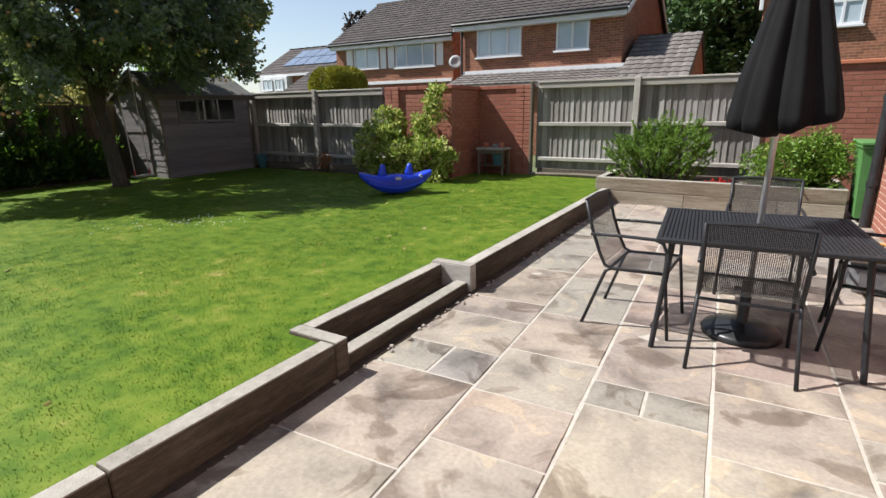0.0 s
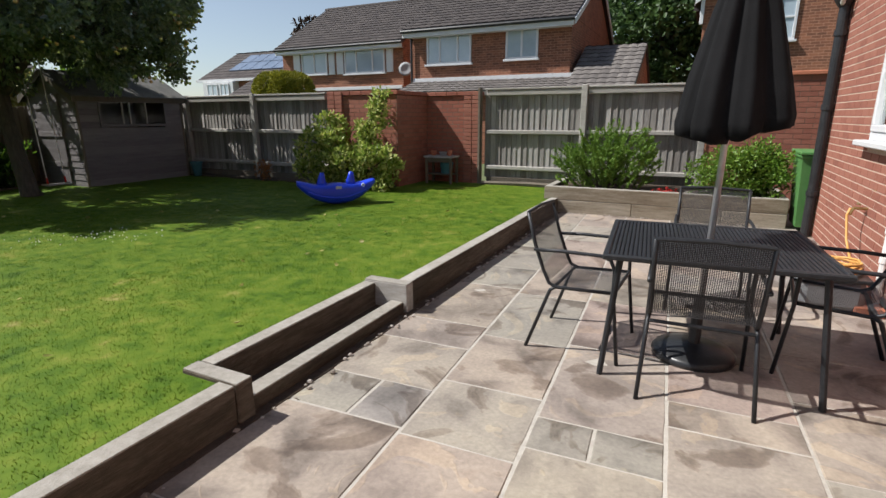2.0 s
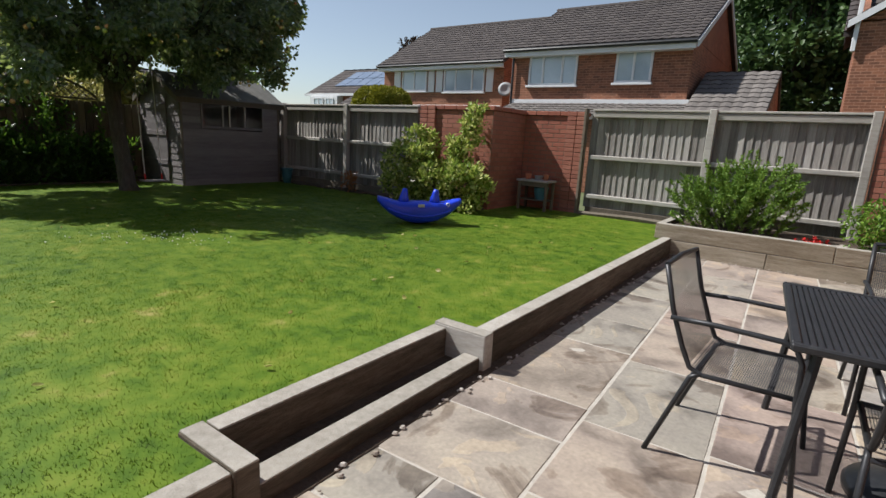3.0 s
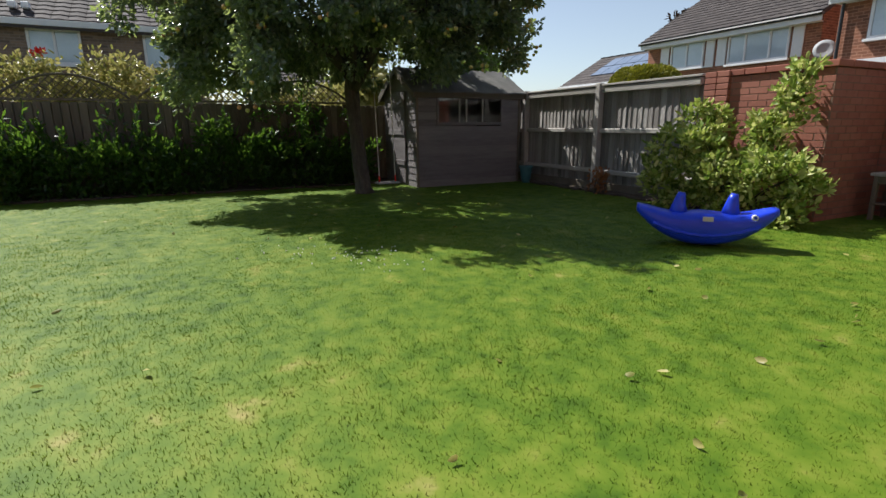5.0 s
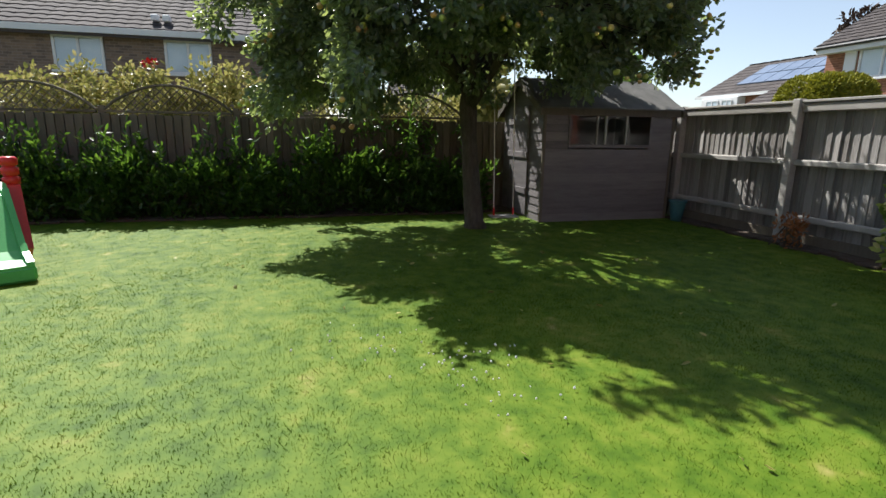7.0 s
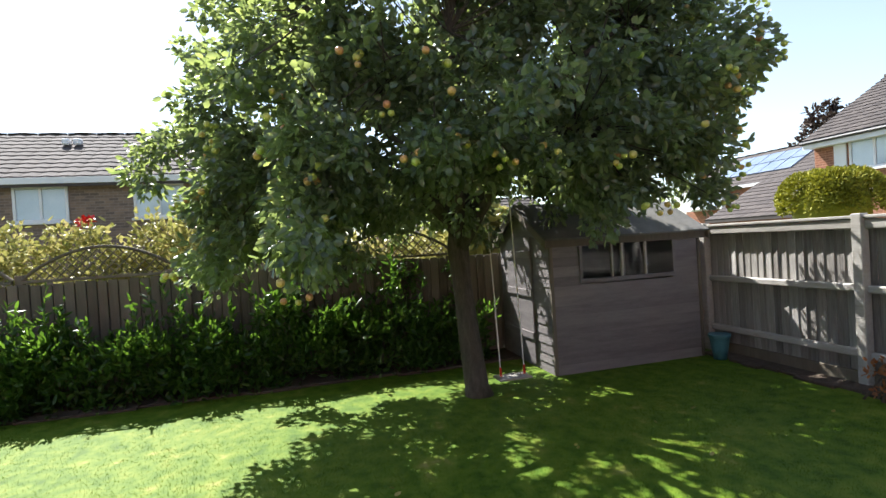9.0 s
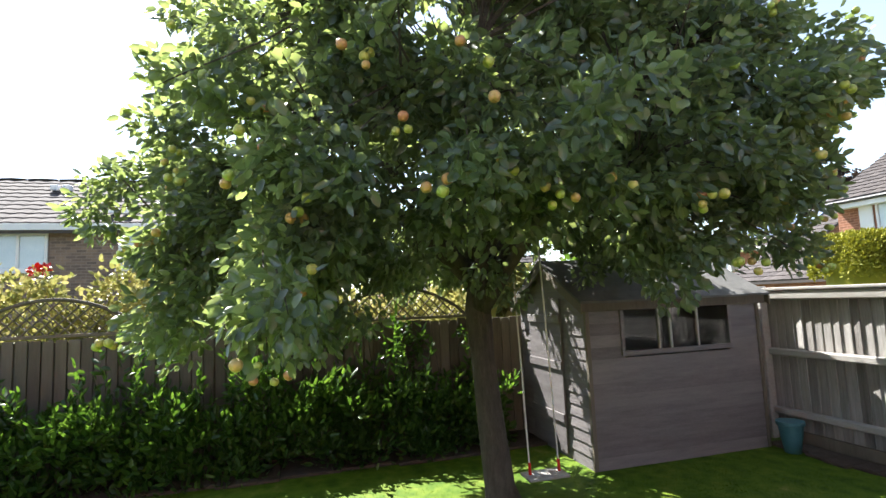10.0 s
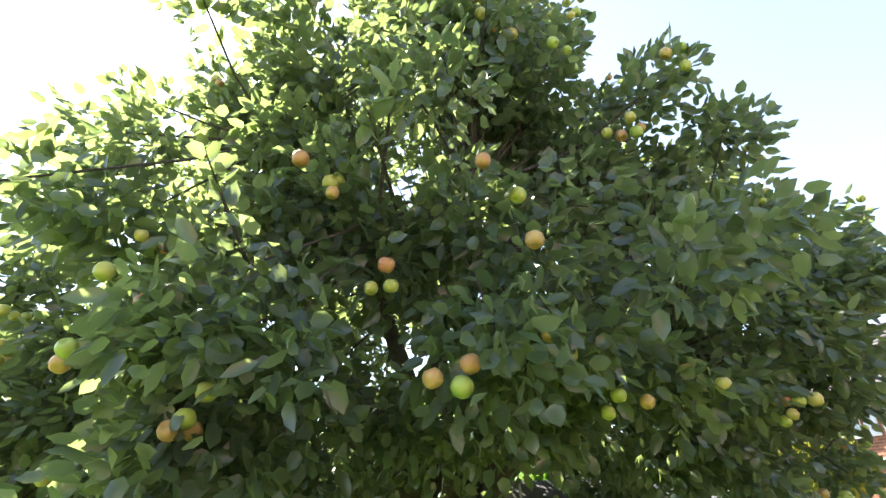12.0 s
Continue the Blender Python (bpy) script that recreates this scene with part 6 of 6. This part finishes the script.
hA = neighbour(-9.3, -3.65, 17, 24, 4.38, 6.2, "two-storey brown brick house with tiled roof and white windows")
house_window(hA, -8.62, -6.95, 3.18, 4.17, 17, (0.3, 0.7))
house_window(hA, -5.75, -4.68, 3.22, 4.17, 17, (0.5,))
for y0, y1, a, b in ((15.7, 17, -9.2, -3.2),):
    slope((a, 15.7, 2.2), (b, 15.7, 2.2), (b, 17, 2.62), (a, 17, 2.62), "roof", hA, tile="tile_pale")
part("flashing", Geo().box(-9.2, 16.93, 2.62, -3.2, 16.99, 2.74, 0.004), M["upvc"], hA)
part("lean_to_wall", Geo().box(-9.1, 15.95, -0.05, -3.3, 16.1, 2.15, 0.005), M["nbrick"], hA)
part("downpipe", Geo().tube([(-9.2, 16.92, 0), (-9.2, 16.92, 4.1)], 0.04, 8), M["rubber"], hA)
dm = pose(-10.0, 17.9, 3.15, 75, 0, 25)
g = Geo()
g.lathe([(0.04, 0), (0.16, 0.024), (0.255, 0.072), (0.265, 0.08), (0.16, 0.048), (0.03, 0.024)], 20)
g.v = [tuple(dm @ Vector(p)) for p in g.v]
ds = thing("satellite_dish", (-9.9, 18, 3.1), "pale grey satellite dish on the house side", "satellite dish")
part("dish", g, M["lead"], ds, "", True)
part("arm", Geo().tube([(-9.35, 18.3, 3.0), (-9.95, 18.0, 3.05)], 0.025, 6), M["lead"], ds)
for y0, y1, z0, z1 in ((16.65, 20.5, 4.26, 6.28), (24.35, 20.5, 4.26, 6.28)):
    part("bargeboard", Geo().add([(-3.5, y0, z0), (-3.5, y1, z1), (-3.5, y1, z1 - 0.17), (-3.5, y0, z0 - 0.17), (-3.46, y0, z0), (-3.46, y1, z1), (-3.46, y1, z1 - 0.17), (-3.46, y0, z0 - 0.17)],
                                 [(0, 1, 2, 3), (4, 5, 6, 7), (0, 1, 5, 4), (1, 2, 6, 5), (2, 3, 7, 6), (3, 0, 4, 7)]), M["upvc"], hA)
# garage with pitched roof to its side
ga = thing("garage", (-2.1, 18, -0.05), "low brick garage with a steep tiled roof", "garage")
part("wall", Geo().box(-3.45, 16.0, -0.05, -1.7, 21, 2.25, 0.01), M["nbrick"], ga)
slope((-3.5, 15.8, 2.2), (-1.6, 15.8, 2.2), (-1.6, 18.4, 3.62), (-3.5, 18.4, 3.62), "roof", ga, tile="tile_pale")
slope((-1.6, 21, 2.2), (-3.5, 21, 2.2), (-3.5, 18.4, 3.62), (-1.6, 18.4, 3.62), "roof", ga)
gable_end(-1.8, 15.9, 18.4, 21, 2.2, 3.55, ga)
hB = neighbour(-17.0, -10.75, 19, 26, 4.42, 6.45, "two-storey brick house with white shutter panels")
house_window(hB, -15.9, -14.5, 3.25, 4.25, 19, (0.5,))
house_window(hB, -13.6, -11.6, 3.2, 4.25, 19, (0.3, 0.7))
for a, b in ((-16.35, -15.98), (-14.42, -14.1), (-14.0, -13.66), (-11.52, -11.2)):
    part("shutter_panel", Geo().box(a, 18.95, 3.2, b, 18.995, 4.25, 0.006), M["upvc"], hB)
part("flashing", Geo().box(-16.9, 18.94, 2.55, -10.8, 18.99, 2.68, 0.004), M["upvc"], hB)
# gabled house to the side
hC = thing("neighbour_house", (2, 21, -0.05), "brown brick house with a white-edged gable", "house")
part("wall", Geo().box(-0.1, 18, -0.05, 6.0, 25, 4.75, 0.01), M["nbrick"], hC)
part("gable", Geo().add([(-0.1, 18, 4.7), (3.3, 18, 4.7), (1.6, 18, 5.75), (-0.1, 18.2, 4.7), (3.3, 18.2, 4.7), (1.6, 18.2, 5.75)], [(0, 1, 2), (3, 4, 5), (0, 1, 4, 3), (1, 2, 5, 4), (2, 0, 3, 5)]), M["nbrick"], hC)
for s in (-1, 1):
    part("bargeboard", Geo().add([(1.6, 17.8, 5.95), (1.6 + s * 1.95, 17.8, 4.72), (1.6 + s * 1.95, 17.8, 4.54), (1.6, 17.8, 5.76), (1.6, 17.85, 5.95), (1.6 + s * 1.95, 17.85, 4.72), (1.6 + s * 1.95, 17.85, 4.54), (1.6, 17.85, 5.76)],
                                 [(0, 1, 2, 3), (4, 5, 6, 7), (0, 1, 5, 4), (1, 2, 6, 5), (2, 3, 7, 6), (3, 0, 4, 7)]), M["upvc"], hC)
    e = 1.6 + s * 1.95
    q = [(e, 17.85, 4.72), (e, 21.5, 4.72), (1.6, 21.5, 5.95), (1.6, 17.85, 5.95)]
    slope(*(q if s > 0 else [q[1], q[0], q[3], q[2]]), "roof", hC)
slope((-0.4, 18.6, 4.6), (6.3, 18.6, 4.6), (6.3, 21.8, 7.0), (-0.4, 21.8, 7.0), "roof", hC)
gable_end(-0.1, 18.2, 21.8, 25, 4.7, 6.95, hC)
house_window(hC, 1.3, 2.2, 3.45, 4.6, 18, (0.5,))
part("glazing_bar", Geo().box(1.36, 17.955, 4.02, 2.14, 17.985, 4.07, 0.004), M["upvc"], hC)
part("white_post", Geo().box(-0.2, 17.9, 4.0, -0.1, 18.0, 7.0, 0.01), M["upvc"], hC)

# terrace beyond the picket fence, its front towards the garden
tr = thing("terrace_house", (-23, -6, -0.05), "long brick terrace with a grey tiled roof and white windows", "house")
part("wall", Geo().box(-27, -26, -0.05, -20, 3.2, 4.1, 0.01), M["tbrick"], tr)
slope((-19.7, 3.4, 4.02), (-19.7, -26, 4.02), (-23.5, -26, 6.05), (-23.5, 3.4, 6.05), "roof", tr, 0.4, 0.34)
slope((-27.3, -26, 4.02), (-27.3, 3.4, 4.02), (-23.5, 3.4, 6.05), (-23.5, -26, 6.05), "roof", tr, 0.8, 0.6)
part("fascia", Geo().box(-19.72, -26, 3.98, -19.66, 3.4, 4.14, 0.004), M["upvc"], tr)
part("gable", Geo().add([(-20, 3.2, 4.1), (-27, 3.2, 4.1), (-23.5, 3.2, 5.95), (-20, 3.0, 4.1), (-27, 3.0, 4.1), (-23.5, 3.0, 5.95)], [(0, 1, 2), (3, 4, 5), (0, 1, 4, 3), (1, 2, 5, 4), (2, 0, 3, 5)]), M["nbrick"], tr)
for k in range(8):
    y0 = 2.8 - k * 2.78
    house_window(tr, y0 - 1.25, y0, 3.02, 3.96, -20, (0.5,), 1, "y")
for yy, zz, xx in ((-3.7, 5.55, -22.5), (-1.6, 4.55, -20.6), (-11, 5.4, -22.2)):
    for q in (0, 0.3):
        tagged(part("roof_vent", Geo().box(xx, yy + q, zz - 0.05, xx + 0.25, yy + q + 0.2, zz + 0.14, 0.03), M["upvc"], tr))
# low house further along, seen past the crown
lh = thing("bungalow", (-26, 9, -0.05), "low grey-roofed house beyond the next garden", "house")
part("wall", Geo().box(-28, 6.2, -0.05, -23, 13, 2.2, 0.01), M["nbrick"], lh)
slope((-22.7, 13.2, 2.15), (-22.7, 6.0, 2.15), (-25.5, 6.0, 3.6), (-25.5, 13.2, 3.6), "roof", lh, 0.4, 0.34)
slope((-28.3, 6.0, 2.15), (-28.3, 13.2, 2.15), (-25.5, 13.2, 3.6), (-25.5, 6.0, 3.6), "roof", lh, 0.6, 0.5)

# far houses with solar panels
fh = thing("far_house", (-31, 33, -0.05), "far brick house with white dormer and solar panels", "house")
part("wall", Geo().box(-35.5, 30, -0.05, -26.5, 38, 4.3, 0.01), M["nbrick"], fh)
slope((-35.8, 29.7, 4.2), (-26.2, 29.7, 4.2), (-26.2, 34, 6.6), (-35.8, 34, 6.6), "roof", fh, 0.5, 0.45)
slope((-26.2, 38.3, 4.2), (-35.8, 38.3, 4.2), (-35.8, 34, 6.6), (-26.2, 34, 6.6), "roof", fh, 0.8, 0.8)
part("gable", Geo().add([(-26.5, 30, 4.2), (-26.5, 38, 4.2), (-26.5, 34, 6.5), (-26.7, 30, 4.2), (-26.7, 38, 4.2), (-26.7, 34, 6.5)], [(0, 1, 2), (3, 4, 5), (0, 1, 4, 3), (1, 2, 5, 4), (2, 0, 3, 5)]), M["nbrick"], fh)
for i in range(5):
    for j in range(2):
        a = Vector((-33.5 + i * 1.12, 30.9 + j * 1.25, 5.0 + j * 0.70))
        vs = [a, a + Vector((1.05, 0, 0)), a + Vector((1.05, 1.17, 0.653)), a + Vector((0, 1.17, 0.653))]
        part("solar_panel", Geo().add(vs + [p - Vector((0, -0.05, 0.06)) for p in vs], [(0, 1, 2, 3), (4, 5, 6, 7), (0, 1, 5, 4), (1, 2, 6, 5), (2, 3, 7, 6), (3, 0, 4, 7)]), M["solar"], fh)
part("dormer", Geo().box(-34.8, 29.4, 2.9, -31.6, 31.5, 4.05, 0.02), M["upvc"], fh)
house_window(fh, -34.3, -33.2, 3.05, 3.9, 29.38, (0.5,))
house_window(fh, -32.9, -32.0, 3.05, 3.9, 29.38, (0.5,))
part("fascia", Geo().box(-35.8, 29.62, 4.08, -26.2, 29.7, 4.26, 0.004), M["upvc"], fh)
# side wall of the next house beyond the shed
sh2 = thing("far_house", (-22, 22, -0.05), "brick house gable beyond the fence", "house")
part("wall", Geo().box(-23.5, 21, -0.05, -18.6, 27, 2.2, 0.01), M["nbrick"], sh2)
slope((-23.7, 20.8, 2.1), (-18.4, 20.8, 2.1), (-18.4, 24, 3.75), (-23.7, 24, 3.75), "roof", sh2, 0.4, 0.36)
gable_end(-18.75, 21, 24, 27, 2.1, 3.68, sh2)

# ---------- patio slabs and house bricks ----------
# the slabs lie turned a little against the wall; columns and cross joints in their own axes
TURN = pose(0, 2, 0, 0, 0, 2.7) @ pose(0, -2, 0)
COLS = ((-1.86, -0.955), (-0.955, -0.385), (-0.385, 0.205), (0.205, 0.80), (0.80, 1.9))
CUTS = ([-3.4, -2.5, -1.6, -0.7, -0.1, 0.5, 1.42, 2.57, 3.12, 3.5, 4.4, 5.0, 5.9, 6.5, 7.4, 8.3],
        [-3.4, -2.8, -1.9, -1.3, -0.4, 0.2, 0.8, 1.68, 2.16, 2.71, 3.38, 4.3, 5.2, 5.8, 6.4, 7.3, 8.3],
        [-3.4, -2.5, -1.9, -1.0, -0.1, 0.5, 1.4, 2.29, 2.55, 3.45, 4.35, 5.1, 6.0, 6.6, 7.2, 8.3],
        [-3.4, -2.8, -2.2, -1.3, -0.4, 0.2, 0.9, 1.5, 2.12, 2.71, 2.96, 3.55, 4.45, 5.4, 6.0, 6.9, 7.5, 8.3],
        [-3.4, -2.5, -1.6, -0.7, 0.2, 0.8, 1.4, 2.0, 2.25, 2.56, 3.2, 3.8, 4.7, 5.3, 6.2, 6.8, 7.7, 8.3])


def slab_mesh(w, l):
    """A riven slab with a slightly ragged edge and hollows."""
    g = Geo()
    nx, ny = 6, max(4, int(6 * l / w))
    seed = Vector((w * 31, l * 17, random.uniform(0, 50)))
    for lay, (z, ins) in enumerate(((-0.03, 0.0), (-0.006, 0.0), (0.0, 0.006))):
        for j in range(ny + 1):
            for i in range(nx + 1):
                u, v = i / nx - 0.5, j / ny - 0.5
                x, y = u * (w - 2 * ins), v * (l - 2 * ins)
                e = 0.0035 * noise.noise(Vector((x * 9, y * 9, 0)) + seed)
                edge = i in (0, nx) or j in (0, ny)
                zz = z + (0.003 * noise.noise(Vector((x * 5, y * 5, 2)) + seed) if lay == 2 else 0)
                g.v.append((x + (e if edge else 0), y + (e if edge else 0), zz))
    n1 = (nx + 1) * (ny + 1)
    for j in range(ny):
        for i in range(nx):
            a = 2 * n1 + j * (nx + 1) + i
            g.f.append((a, a + 1, a + nx + 2, a + nx + 1))
    rim = list(range(nx + 1)) + [j * (nx + 1) + nx for j in range(1, ny + 1)] + [ny * (nx + 1) + i for i in range(nx - 1, -1, -1)] + [j * (nx + 1) for j in range(ny - 1, 0, -1)]
    for lay in (0, 1):
        for i in range(len(rim)):
            a, b = rim[i], rim[(i + 1) % len(rim)]
            g.f.append((lay * n1 + a, lay * n1 + b, (lay + 1) * n1 + b, (lay + 1) * n1 + a))
    return g.mesh("slab", M["slab"], False)


for (x0, x1), ys in zip(COLS, CUTS):
    for y0, y1 in zip(ys, ys[1:]):
        j, jy = 0.006, 0.0035
        w, l = x1 - x0 - 2 * j, y1 - y0 - 2 * jy
        if x0 == -0.385 and y0 == 2.29:
            pieces = [(x0 + j, y0 + jy, 0.27, l), (x0 + j + 0.284, y0 + jy, w - 0.284, l)]
        elif x0 == -1.86 and y0 == 1.42:
            pieces = [(x0 + j, y0 + jy, w, 0.77), (x0 + j, y0 + jy + 0.784, 0.58, l - 0.784), (x0 + j + 0.594, y0 + jy + 0.784, w - 0.594, l - 0.784)]
        else:
            pieces = [(x0 + j, y0 + jy, w, l)]
        for a, b, pw, pl in pieces:
            ob = new("slab", slab_mesh(pw, pl))
            ob.parent = patio
            ob.matrix_basis = TURN @ pose(a + pw / 2, b + pl / 2, random.uniform(-0.002, 0.002), random.uniform(-0.15, 0.15), random.uniform(-0.15, 0.15), random.uniform(-0.2, 0.2))
for i in range(4):
    for j in range(3):
        ob = new("slab", slab_mesh(0.585, 0.585))
        ob.parent = patio
        ob.matrix_basis = pose(1.6 + i * 0.6, 6.8 + j * 0.6, 0)

HOLES = [(a - 0.004, b + 0.004, c - 0.05, d + 0.002) for a, b, c, d in WINS] + [(2.58, 2.80, 0.70, 0.80), (2.66, 2.88, 0.40, 0.50)]
bricks(house, wall_frame((HX, 0, 0), (0, 1, 0), (-1, 0, 0)), -3.0, HY, 0.0, 4.2, HOLES, M["brick"], M["brick_isl"], (1.6, 4.3, 0.0, 3.0))
